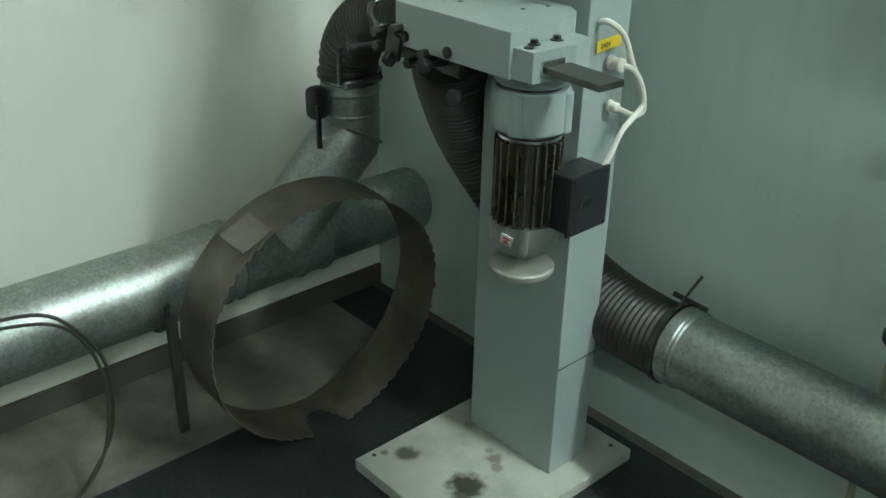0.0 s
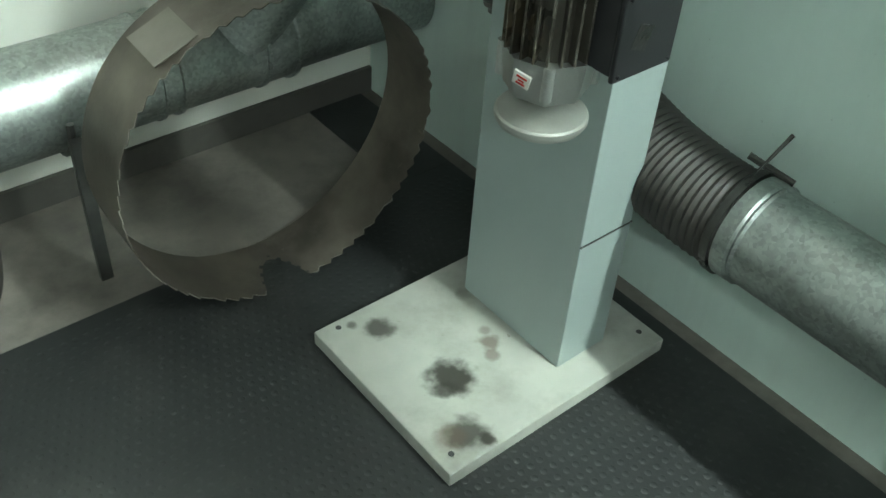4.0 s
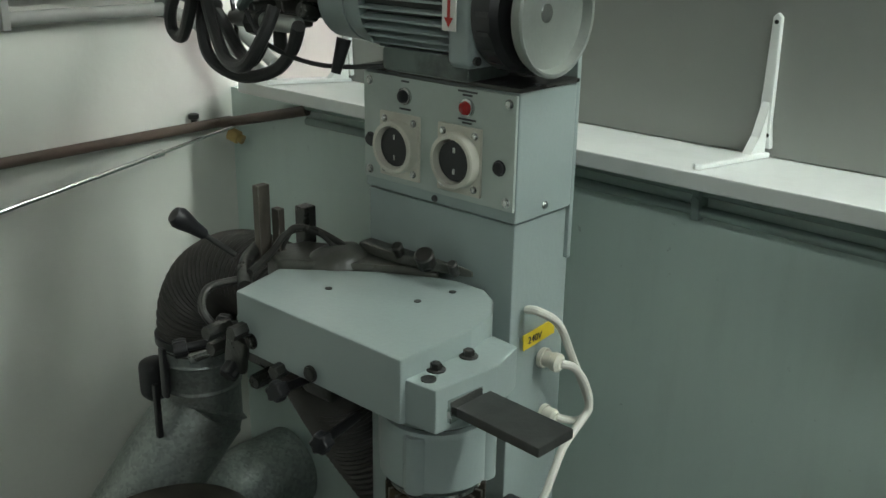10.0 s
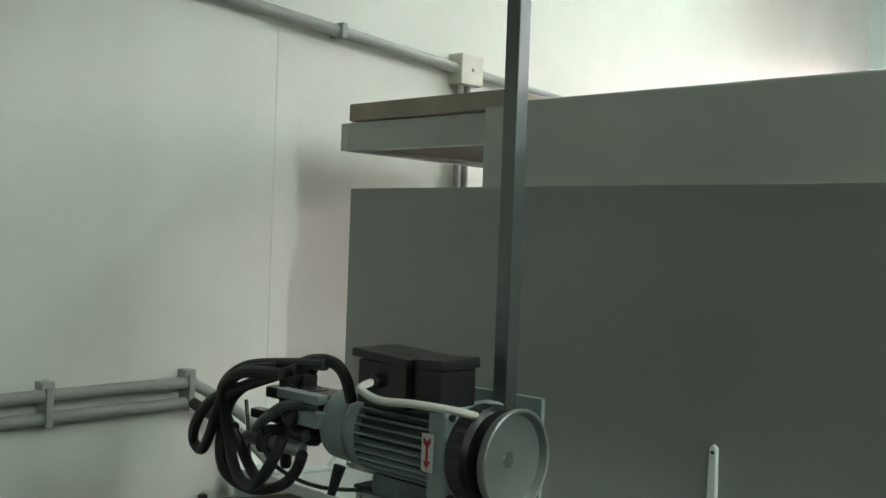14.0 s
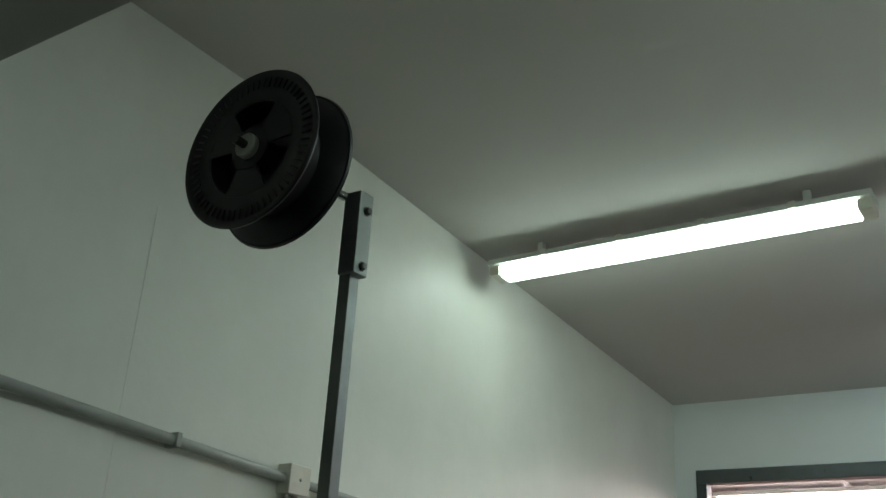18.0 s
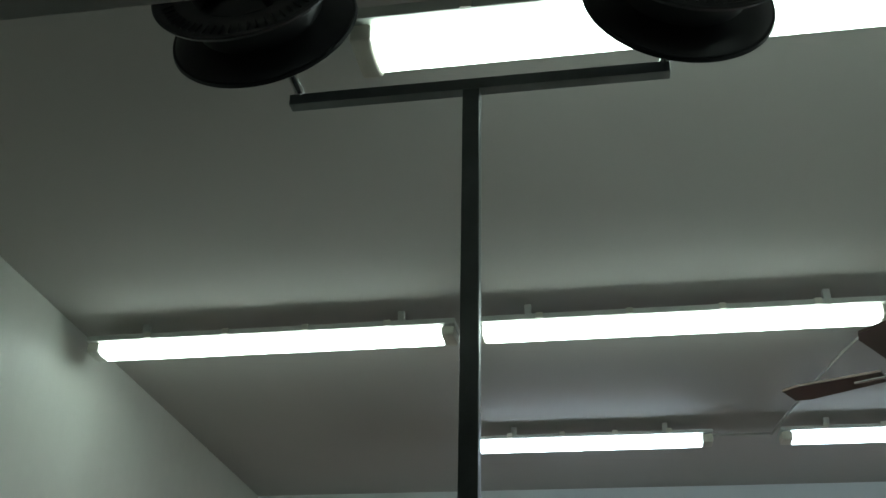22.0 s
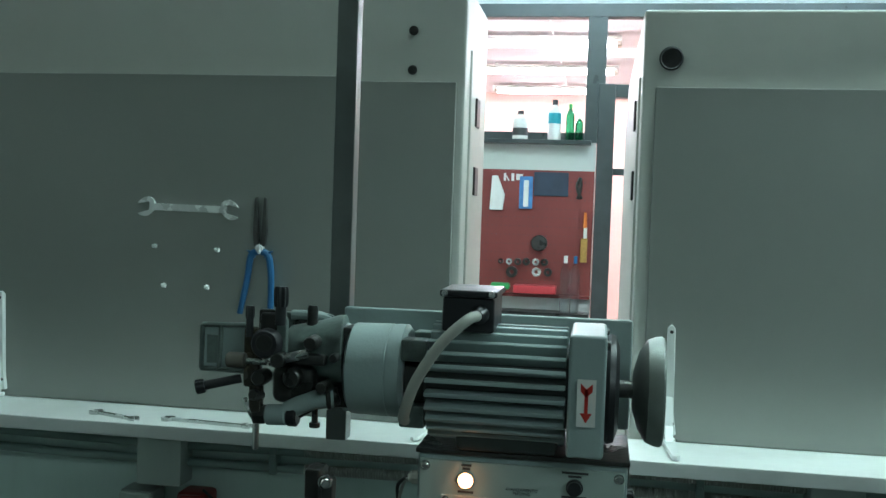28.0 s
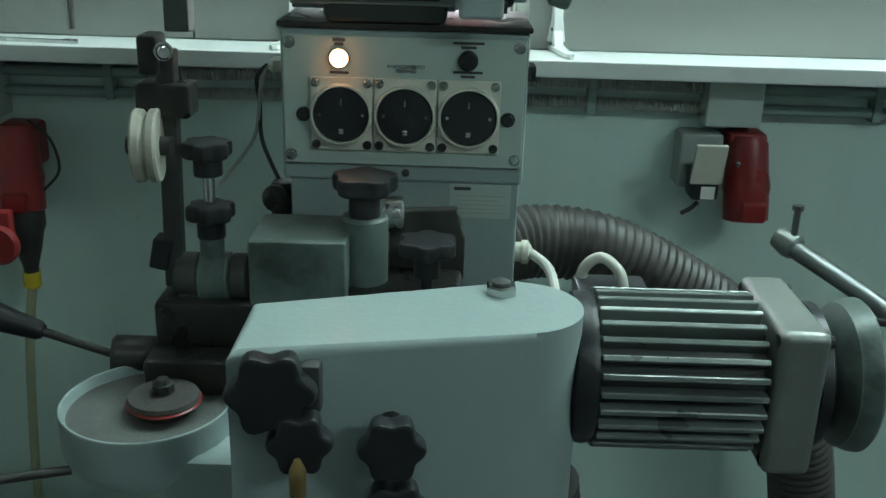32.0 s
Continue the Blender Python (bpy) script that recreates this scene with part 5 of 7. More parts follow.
for at, r in (((-0.744, -1.935, 1.009), 0.030), ((-0.744, -2.013, 0.971), 0.023), ((-0.750, -1.954, 0.977), 0.022), ((-0.75, -2.016, 0.925), 0.025)):
    knob(M2, "clamp_knob", at, (-1, -0.1, 0.1), r, 0.02, 6, BLACK, 0.04, 0.010)
part("brass_pin", lathe(bmesh.new(), (-0.778, -1.956, 0.968), (0, 0, -1), [(-0.008, 0.002), (0, 0.0055), (0.018, 0.0055), (0.022, 0.003)], 14), BRASS, M2)
part("slot", box(bmesh.new(), (-0.7395, -1.966, 0.985), (-0.724, -1.952, 1.022), 0.004), INK, COVER2)
# grinding bowl and stone
bm = bmesh.new()
lathe(bm, (-0.625, -1.812, 0.885), (0, 0, 1), [(0, 0.062), (0.012, 0.068), (0.043, 0.068), (0.0445, 0.067), (0.0445, 0.0655), (0.043, 0.0645), (0.036, 0.063), (0.034, 0.0)], 48)
part("wheel_guard", bm, MACHINE, M2, "open grey-green grinding wheel guard")
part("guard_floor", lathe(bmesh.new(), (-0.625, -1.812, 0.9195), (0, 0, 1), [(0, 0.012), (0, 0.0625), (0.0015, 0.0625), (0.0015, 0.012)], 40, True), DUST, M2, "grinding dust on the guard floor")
part("guard_arm", box(bmesh.new(), (-0.68, -1.92, 0.80), (-0.60, -1.835, 0.908), 0.008), MACHINE, M2)
part("grinding_wheel", lathe(bmesh.new(), (-0.628, -1.826, 0.930), (0, 0, 1), [(-0.014, 0.02), (0, 0.020), (0, 0.027), (0.003, 0.0285), (0.006, 0.027), (0.008, 0.011), (0.008, 0)], 40), STONE, M2, "worn grinding wheel with a red rim")
part("wheel_rim", lathe(bmesh.new(), (-0.628, -1.826, 0.929), (0, 0, 1), [(0, 0.0282), (0.0018, 0.0298), (0.003, 0.0282)], 40), RED, M2)
part("wheel_nut", lathe(bmesh.new(), (-0.628, -1.826, 0.939), (0, 0, 1), [(0, 0.009), (0.007, 0.009), (0.007, 0.006), (0.011, 0.005), (0.011, 0)], 8), CAST, M2)
# clamps and slides behind the cover
part("slide_block", box(bmesh.new(), (-0.575, -1.965, 0.99), (-0.50, -1.885, 1.048), 0.004), MACHINE_DARK, M2, "oil-darkened slide block")
for lo, hi in (((-0.56, -1.93, 0.90), (-0.50, -1.80, 0.985)), ((-0.56, -2.06, 0.93), (-0.45, -1.935, 1.00)), ((-0.60, -1.87, 0.90), (-0.565, -1.80, 0.95))):
    part("slide_base", box(bmesh.new(), lo, hi, 0.006), CAST, M2)
part("clamp_drum", cyl(bmesh.new(), (-0.53, -1.976, 0.985), (-0.53, -1.976, 1.058), 0.020, seg=28, chamfer=0.002), MACHINE_DARK, M2)
part("drum_stem", cyl(bmesh.new(), (-0.53, -1.976, 1.055), (-0.53, -1.976, 1.085), 0.0135, seg=20), BLACK, M2)
knob(M2, "star_knob", (-0.53, -1.976, 1.078), (0, 0, 1), 0.029, 0.016, 5, BLACK, 0.0, 0.01)
knob(M2, "star_knob", (-0.555, -2.030, 1.034), (0, 0, 1), 0.026, 0.014, 6, BLACK, 0.03, 0.005)
part("knob_collar", cyl(bmesh.new(), (-0.555, -2.030, 1.015), (-0.555, -2.030, 1.036), 0.011, seg=16), BLACK, M2)
part("side_plate", prism(bmesh.new(), [(-2.062, 0.99), (-1.995, 0.99), (-1.995, 1.052), (-2.055, 1.056), (-2.055, 1.045), (-2.062, 1.03)], "x", -0.50, -0.488, 0.002), OILY_PAINT, M2)
part("roller", cyl(bmesh.new(), (-0.50, -2.008, 1.050), (-0.50, -1.99, 1.050), 0.016, seg=20, chamfer=0.002), STEEL, M2)
# stick with the dressing wheel, clamp and knobs
part("guide_stick", box(bmesh.new(), (-0.538, -1.823, 0.99), (-0.522, -1.808, 1.192), 0.002, turn=Euler((radians(1.5), 0, 0)).to_matrix()), DARK_STEEL, M2, "dark upright steel guide stick")
part("stick_head", box(bmesh.new(), (-0.545, -1.815, 1.172), (-0.515, -1.798, 1.204), 0.004), CAST, M2)
screw(M2, (-0.545, -1.820, 1.192), (-1, -0.4, 0), 0.006, CHROME, 0.008)
part("stick_clamp", box(bmesh.new(), (-0.546, -1.838, 1.138), (-0.514, -1.794, 1.166), 0.004), CAST, M2)
bm = lathe(bmesh.new(), (-0.556, -1.806, 1.119), (-0.12, 1, 0), [(-0.010, 0.010), (-0.010, 0.028), (-0.008, 0.0295), (-0.003, 0.029), (0, 0.025), (0.003, 0.029), (0.008, 0.0295), (0.010, 0.028), (0.010, 0.010)], 40)
part("guide_wheel", bm, DIRTY_CREAM, M2, "worn grooved off-white guide wheel")
part("wheel_bolt", cyl(bmesh.new(), (-0.556, -1.79, 1.119), (-0.556, -1.825, 1.119), 0.008, seg=12), CAST, M2)
part("threaded_rod", cyl(bmesh.new(), (-0.53, -1.846, 1.02), (-0.53, -1.846, 1.115), 0.005, seg=12), STEEL, M2)
for z in (1.104, 1.050):
    knob(M2, "star_knob", (-0.53, -1.846, z), (0, 0, 1), 0.0215, 0.014, 6, BLACK, 0.015, 0.012)
part("rod_collar", cyl(bmesh.new(), (-0.53, -1.846, 1.012), (-0.53, -1.846, 1.038), 0.0105, seg=16), MACHINE_DARK, M2)
bm = cyl(bmesh.new(), (-0.53, -1.815, 0.998), (-0.53, -1.835, 0.998), 0.021, seg=24, chamfer=0.002)
part("clamp_end", bm, DARK_STEEL, M2)
part("clamp_body", cyl(bmesh.new(), (-0.53, -1.835, 0.998), (-0.53, -1.862, 0.998), 0.022, seg=24, chamfer=0.002), MACHINE_DARK, M2)
part("clamp_end", cyl(bmesh.new(), (-0.53, -1.862, 0.998), (-0.53, -1.878, 0.998), 0.021, seg=24, chamfer=0.002), DARK_STEEL, M2)
part("clamp_leg", box(bmesh.new(), (-0.55, -1.838, 0.90), (-0.51, -1.818, 0.99), 0.004), CAST, M2)
part("clamp_tab", box(bmesh.new(), (-0.545, -1.813, 1.008), (-0.525, -1.797, 1.035), 0.002, turn=Euler((radians(12), 0, 0)).to_matrix()), BLACK, M2)
# levers with black grips
for root, tip in ((V(-0.555, -1.765, 0.932), V(-0.555, -1.655, 0.968)), (V(-0.66, -1.76, 0.885), V(-0.70, -1.64, 0.885))):
    d = (tip - root).normalized()
    part("lever", cyl(bmesh.new(), root, root.lerp(tip, 0.65), 0.0038, seg=12), DARK_STEEL, M2)
    part("lever_grip", lathe(bmesh.new(), root.lerp(tip, 0.56), d, [(0, 0.006), (0.004, 0.0085), (0.025, 0.0105), (0.042, 0.0125), (0.05, 0.011), (0.055, 0.006), (0.056, 0)], 18), BLACK, M2)
part("lever_hub", cyl(bmesh.new(), (-0.555, -1.76, 0.932), (-0.54, -1.83, 0.925), 0.018, seg=20, chamfer=0.003), CAST, M2)

# side motor of the grinding head
GX, GZ = -0.622, 0.970
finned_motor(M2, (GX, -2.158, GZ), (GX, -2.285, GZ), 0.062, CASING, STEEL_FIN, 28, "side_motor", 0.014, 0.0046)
part("motor_ring", lathe(bmesh.new(), (GX, -2.140, GZ), (0, -1, 0), [(0, 0.05), (0.004, 0.058), (0.014, 0.060), (0.020, 0.058)], 40), BLACK, M2)
end_shield(M2, (GX, -2.285, GZ), (GX, -2.322, GZ), 0.0615, ALU_DARK, corner=0.12)
part("rear_flange", lathe(bmesh.new(), (GX, -2.322, GZ), (0, -1, 0), [(0, 0.056), (0.008, 0.056), (0.014, 0.045), (0.014, 0)], 36), BLACK, M2)
dish(M2, (GX, -2.362, GZ), (0, -1, 0), 0.060, 0.026, MACHINE_DARK)
part("cable_gland", lathe(bmesh.new(), (-0.40, -2.112, 0.982), (0, -1, 0), [(0, 0.010), (0.008, 0.010), (0.008, 0.012), (0.014, 0.012), (0.018, 0.006)], 12), CREAM, M2)
part("cable", tube(bmesh.new(), smooth_path([(-0.40, -2.128, 0.982), (-0.44, -2.145, 0.978), (-0.49, -2.15, 0.955)], 6), 0.005, 10), WIRE, M2)
part("cable", tube(bmesh.new(), smooth_path([(-0.53, -2.160, 0.99), (-0.535, -2.163, 1.018), (-0.54, -2.176, 1.030), (-0.55, -2.190, 1.022), (-0.555, -2.194, 1.008)], 6), 0.0048, 12), WIRE, M2)
part("motor_box", box(bmesh.new(), (-0.575, -2.215, 0.99), (-0.525, -2.155, 1.010), 0.003), BLACK, M2)
part("suction_hose", hose(bmesh.new(), [(-0.30, -2.02, 0.90), (-0.22, -2.12, 0.925), (-0.20, -2.22, 0.918), (-0.19, -2.32, 0.872), (-0.18, -2.42, 0.80), (-0.15, -2.52, 0.66), (-0.14, -2.56, 0.50)], 0.045, 0.011, 0.06, 24), HOSE, M2, "dark brown ribbed suction hose")
part("lower_hose", hose(bmesh.new(), [(-0.60, -2.13, 0.85), (-0.58, -2.145, 0.72), (-0.5, -2.14, 0.5), (-0.4, -2.2, 0.4)], 0.034, 0.010, 0.09, 20), HOSE, M2, "dark brown ribbed suction hose")
bm = bmesh.new()
box(bm, (-0.40, -1.895, 1.005), (-0.38, -1.872, 1.045), 0.003)
lathe(bm, (-0.39, -1.88, 1.03), (-1, 0.2, 0), [(0, 0.014), (0.014, 0.014), (0.016, 0.010)], 14)
part("rear_clamp", bm, CAST, M2)
part("thin_lead", tube(bmesh.new(), smooth_path([(-0.375, -1.868, 1.155), (-0.36, -1.855, 1.14), (-0.35, -1.855, 1.11), (-0.37, -1.86, 1.08), (-0.385, -1.878, 1.045)], 6), 0.0022, 8), RUBBER, M2)
part("thin_lead", tube(bmesh.new(), smooth_path([(-0.375, -1.868, 1.155), (-0.36, -1.858, 1.13), (-0.36, -1.85, 1.08), (-0.38, -1.82, 1.04), (-0.45, -1.81, 1.03)], 6), 0.002, 8), GREY_CABLE, M2)
M2.location += V(-0.006, -0.004, 0.008)


# ---------------------------------------------------------------- wire spools
def wire_spool(at, axis, r, width, label):
    a, u, w = frame_of(axis)
    o = Vector(at)
    s = thing("wire_spool", o, label, "spool", "black wire spools")
    for side in (-1, 1):
        c = o + a * side * width / 2
        bm = lathe(bmesh.new(), c, a * side, [(-0.003, r * 0.62), (-0.003, r * 0.985), (0.002, r), (0.004, r * 0.985), (0.004, r * 0.93), (0.001, r * 0.9), (0.001, r * 0.62)], 72, True)
        fl = part("flange", bm, SPOOL, s)
        part("hub_disc", lathe(bmesh.new(), c, a * side, [(-0.003, r * 0.10), (-0.003, r * 0.27), (0.002, r * 0.27), (0.002, r * 0.10)], 40, True), SPOOL, fl)
        for k in range(3):
            t0 = 2 * math.pi * k / 3 + 0.5
            ring = []
            for rr in (r * 0.26, r * 0.63):
                for t in (t0 - 0.50, t0, t0 + 0.50):
                    ring.append(c + (u * math.cos(t) + w * math.sin(t)) * rr)
            bm = bmesh.new()
            order = (ring[0], ring[1], ring[2], ring[5], ring[4], ring[3])
            lo = [bm.verts.new(q + a * side * -0.0025) for q in order]
            hi = [bm.verts.new(q + a * side * 0.0012) for q in order]
            bm.faces.new(lo), bm.faces.new(hi)
            for i in range(6):
                bm.faces.new([lo[i], lo[(i + 1) % 6], hi[(i + 1) % 6], hi[i]])
            part("spoke", bm, SPOOL, fl)
        bm = bmesh.new()
        for k in range(60):
            t = 2 * math.pi * k / 60
            n = u * math.cos(t) + w * math.sin(t)
            m = c + n * r * 0.835 + a * side * 0.002
            turn = Matrix((n, a * side, n.cross(a * side))).transposed()
            box(bm, m - V(r * 0.06, 0.0012, 0.0012), m + V(r * 0.06, 0.0012, 0.0012), turn=turn)
        part("ribbed_rim", bm, SPOOL, fl)
    bm = lathe(bmesh.new(), o - a * width / 2, a, [(0.0, r * 0.985), (width * 0.12, r * 0.90), (width * 0.26, r * 0.66), (width * 0.74, r * 0.66), (width * 0.88, r * 0.90), (width, r * 0.985), (width, r * 0.60), (0, r * 0.60)], 64, True)
    part("barrel", bm, SPOOL, s)
    # added disc that blocks the bright wall behind, so the openings look dark
    part("light_block", lathe(bmesh.new(), o - a * 0.002, a, [(0, r * 0.19), (0, r * 0.61), (0.004, r * 0.61), (0.004, r * 0.19)], 48, True), SPOOL, s)
    part("core", lathe(bmesh.new(), o - a * width / 2, a, [(0, r * 0.10), (0, r * 0.2), (width, r * 0.2), (width, r * 0.1)], 32, True), SPOOL, s)
    part("hub_nut", cyl(bmesh.new(), o - a * (width / 2 + 0.014), o - a * (width / 2 - 0.004), r * 0.15, seg=24, chamfer=0.002), GREY_CABLE, s)
    part("axle_end", cyl(bmesh.new(), o - a * (width / 2 + 0.035), o + a * (width / 2 + 0.02), 0.008, seg=14), CAST, s)
    return s


wire_spool((-0.339, -0.794, 2.362), (1, 0.02, 0.0), 0.144, 0.086, "black plastic wire spool with three openings, on a pole")
wire_spool((-0.399, -1.445, 2.666), (0.971, -0.014, -0.239), 0.150, 0.083, "black plastic wire spool above the crossbar end")
wire_spool((-0.431, -2.082, 2.605), (0.958, 0.201, -0.206), 0.137, 0.081, "black plastic wire spool hung at the crossbar end")

# ---------------------------------------------------------------- cabinets, sheets and the ledge
def cabinet(y0, y1, x0, x1, top, label, door_y, out):
    cab = thing("cabinet", ((x0 + x1) / 2, (y0 + y1) / 2, 0.0), label, "cabinet", "white steel cabinets")
    part("body", box(bmesh.new(), (x0, y1, 0.0), (x1, y0, top), 0.006), CABINET, cab)
    bm = box(bmesh.new(), (x0 + 0.05, door_y - 0.004, 0.10), (x1 - 0.03, door_y + 0.004, top - 0.10), 0.003)
    door = part("door", bm, CABINET, cab)
    for z in (1.50, 1.62):
        part("latch", box(bmesh.new(), (x0 + 0.10, door_y + out * 0.003, z), (x0 + 0.14, door_y + out * 0.008, z + 0.05), 0.002), BLACK, door)
    part("door_handle", cyl(bmesh.new(), (x0 + 0.045, door_y, 1.24), (x0 + 0.045, door_y + out * 0.03, 1.24), 0.008, seg=14), CHROME, door)
    return cab


CAB1 = cabinet(-0.545, -1.852, 0.125, 0.40, 1.845, "tall off-white steel cabinet with two screw holes in its back", -1.852, -1)
for z in (1.768, 1.703):
    screw(CAB1, (0.125, -1.762, z), (-1, 0, 0), 0.0065, CAST)
CAB2 = cabinet(-2.137, -3.9, 0.125, 1.056, 1.803, "tall off-white steel cabinet with a round black grommet", -2.137, 1)
part("grommet", lathe(bmesh.new(), (0.125, -2.181, 1.725), (-1, 0, 0), [(0, 0.019), (0.003, 0.019), (0.004, 0.017), (0.002, 0.015), (0.002, 0)], 32), BLACK, CAB2)
for y0, y1, z in ((-0.203, -1.672, 1.690), (-1.674, -1.838, 1.682), (-2.158, -3.85, 1.678)):
    sh = part("grey_sheet", box(bmesh.new(), (0.112, y1, 1.1155), (0.121, y0, z), 0.0015), SHEET)
    tagged(sh, "large flat grey metal sheet standing on the ledge", "metal sheet", "grey metal sheets")


def shelf_bracket(y, h=0.188, depth=0.185):
    """A pressed white bracket standing on the ledge against the sheet."""
    br = thing("shelf_bracket", (0.10, y, 1.131), "white pressed-steel shelf bracket standing on the ledge", "shelf bracket", "white shelf brackets")
    bm = bmesh.new()
    z0, x1 = 1.1155, 0.1115
    prism(bm, [(y - 0.008, z0 + 0.045), (y - 0.013, z0 + 0.012), (y + 0.013, z0 + 0.012), (y + 0.008, z0 + 0.045), (y + 0.006, z0 + h - 0.006), (y, z0 + h), (y - 0.006, z0 + h - 0.006)], "x", x1 - 0.010, x1 - 0.0005, 0.002)
    part("upright", bm, WHITE, br)
    bm = bmesh.new()
    prism(bm, [(x1 - 0.008, y - 0.013), (x1 - 0.05, y - 0.009), (x1 - depth, y - 0.006), (x1 - depth - 0.008, y), (x1 - depth, y + 0.006), (x1 - 0.05, y + 0.009), (x1 - 0.008, y + 0.013)], "z", z0, z0 + 0.007, 0.002)
    for v in bm.verts:
        v.co.z += (x1 - v.co.x) * 0.082
    part("foot", bm, WHITE, br)
    bm = bmesh.new()
    prism(bm, [(x1 - 0.008, z0 + 0.005), (x1 - 0.065, z0 + 0.005), (x1 - 0.03, z0 + 0.03), (x1 - 0.012, z0 + 0.075)], "y", y - 0.006, y + 0.006, 0.002)
    part("gusset", bm, WHITE, br)
    for z in (z0 + 0.03, z0 + h - 0.012):
        for dy in ((-0.006, 0.006) if z < z0 + 0.1 else (0,)):
            part("screw_hole", cyl(bmesh.new(), (x1 - 0.0105, y + dy, z), (x1 - 0.0095, y + dy, z), 0.003, seg=10), CAST, br)
    return br


for y in (-0.225, -1.034, -1.822, -2.198):
    shelf_bracket(y)


def spanner(c, d, length, r, label, up=V(-1, 0, 0)):
    """A double open-ended spanner lying across up."""
    d, up = Vector(d).normalized(), Vector(up).normalized()
    s = d.cross(up)
    sp = thing("spanner", c, label, "spanner", "spanners")
    bm = bmesh.new()
    t = 0.0022

    def slab(poly, thick):
        lo = [bm.verts.new(c + d * p + s * q - up * thick) for p, q in poly]
        hi = [bm.verts.new(c + d * p + s * q + up * thick) for p, q in poly]
        bm.faces.new(lo), bm.faces.new(hi)
        for i in range(len(poly)):
            bm.faces.new([lo[i], lo[(i + 1) % len(poly)], hi[(i + 1) % len(poly)], hi[i]])
    h = length / 2
    slab([(-h + r * 1.4, -r * 0.36), (h - r * 1.4, -r * 0.36), (h - r * 1.4, r * 0.36), (-h + r * 1.4, r * 0.36)], t)
    for side in (-1, 1):
        jaw = [(math.cos(radians(a)) * r, math.sin(radians(a)) * r) for a in range(40, 321, 20)]
        inner = [(math.cos(radians(a)) * r * 0.55 - r * 0.05, math.sin(radians(a)) * r * 0.55) for a in (300, 240, 180, 120, 60)]
        poly = jaw + [(r * 0.86, -r * 0.52)] + inner + [(r * 0.86, r * 0.52)]
        poly = [((h - r) * side + p * side, q + 0.25 * p) for p, q in poly]
        slab(poly, t * 1.25)
    part("body", bm, STEEL if up.z > 0.5 else TOOL, sp)
    return sp


spanner(V(0.109, -1.380, 1.461), (0, -1, -0.012), 0.186, 0.0165, "chrome open-ended spanner hung flat on the grey sheet")
spanner(V(-0.046, -1.335, 1.1305), (-0.38, -1, 0), 0.105, 0.010, "small chrome spanner lying on the white ledge", V(0, 0, 1))
spanner(V(-0.048, -1.490, 1.1305), (-0.1, -1, 0), 0.155, 0.010, "slim chrome spanner lying on the white ledge", V(0, 0, 1))
for k, (y, z) in enumerate(((-1.322, 1.395), (-1.435, 1.393), (-1.340, 1.328), (-1.418, 1.328))):
    hk = thing("wall_hook", (0.11, y, z), "small chrome hook on the grey sheet", "hook", "chrome hooks")
    part("hook", tube(bmesh.new(), [(0.112, y, z), (0.100, y, z), (0.096, y - 0.003, z - 0.002), (0.094, y - 0.009, z - 0.002)], 0.0025, 8), TOOL, hk)
    part("rosette", lathe(bmesh.new(), (0.1125, y, z), (-1, 0, 0), [(0, 0.0045), (0.002, 0.004), (0.003, 0.002)], 14), CHROME, hk)
PL = thing("pliers", (0.105, -1.512, 1.385), "long-nose pliers with blue handles hung on the grey sheet", "pliers")
for s in (-1, 1):
    bm = bmesh.new()
    y0 = -1.513
    prism(bm, [(y0 + s * 0.0005, 1.398), (y0 + s * 0.010, 1.402), (y0 + s * 0.012, 1.425), (y0 + s * 0.010, 1.482), (y0 + s * 0.006, 1.484), (y0 + s * 0.003, 1.43)], "x", 0.100, 0.108, 0.001)
    part("jaw", bm, DARK_STEEL, PL)
    part("handle", tube(bmesh.new(), smooth_path([(0.104, y0 + s * 0.004, 1.392), (0.104, y0 + s * 0.016, 1.383), (0.104, y0 + s * 0.021, 1.345), (0.104, y0 + s * 0.027 + 0.006, 1.285)], 6), lambda f: 0.0062 - 0.001 * f, 10), BLUE, PL)
    part("handle_guard", prism(bmesh.new(), [(y0 + s * 0.008, 1.380), (y0 + s * 0.024, 1.394), (y0 + s * 0.010, 1.391)], "x", 0.100, 0.108, 0.001), BLUE, PL)
part("pivot", cyl(bmesh.new(), (0.1085, -1.513, 1.397), (0.098, -1.513, 1.397), 0.007, seg=18, chamfer=0.001), TOOL, PL)
part("hang_hook", box(bmesh.new(), (0.096, -1.516, 1.388), (0.111, -1.511, 1.402), 0.002), TOOL, PL)

# ---------------------------------------------------------------- conduits and sockets under the ledge
FC = thing("wall_conduit", (-0.015, -1.7, 1.07), "pair of thin grey conduits under the ledge, ribbed in parts", "conduit", "wall conduits")
for z in (1.089, 1.062):
    part("pipe", tube(bmesh.new(), smooth_path([(-0.016, -0.25, z), (-0.016, -0.8, z + 0.002), (-0.016, -1.30, z - 0.004), (-0.016, -1.66, z - 0.002)], 8), 0.0075, 12), GREEN_PIPE, FC)
    part("ribbed_pipe", hose(bmesh.new(), [(-0.016, -1.64, z - 0.002), (-0.016, -1.9, z + 0.001), (-0.016, -2.12, z + 0.004), (-0.016, -2.39, z)], 0.0088, 0.0042, 0.16, 12), GREY_CABLE, FC)
    part("pipe", tube(bmesh.new(), [(-0.016, -2.45, z), (-0.016, -4.5, z)], 0.0075, 12), GREEN_PIPE, FC)
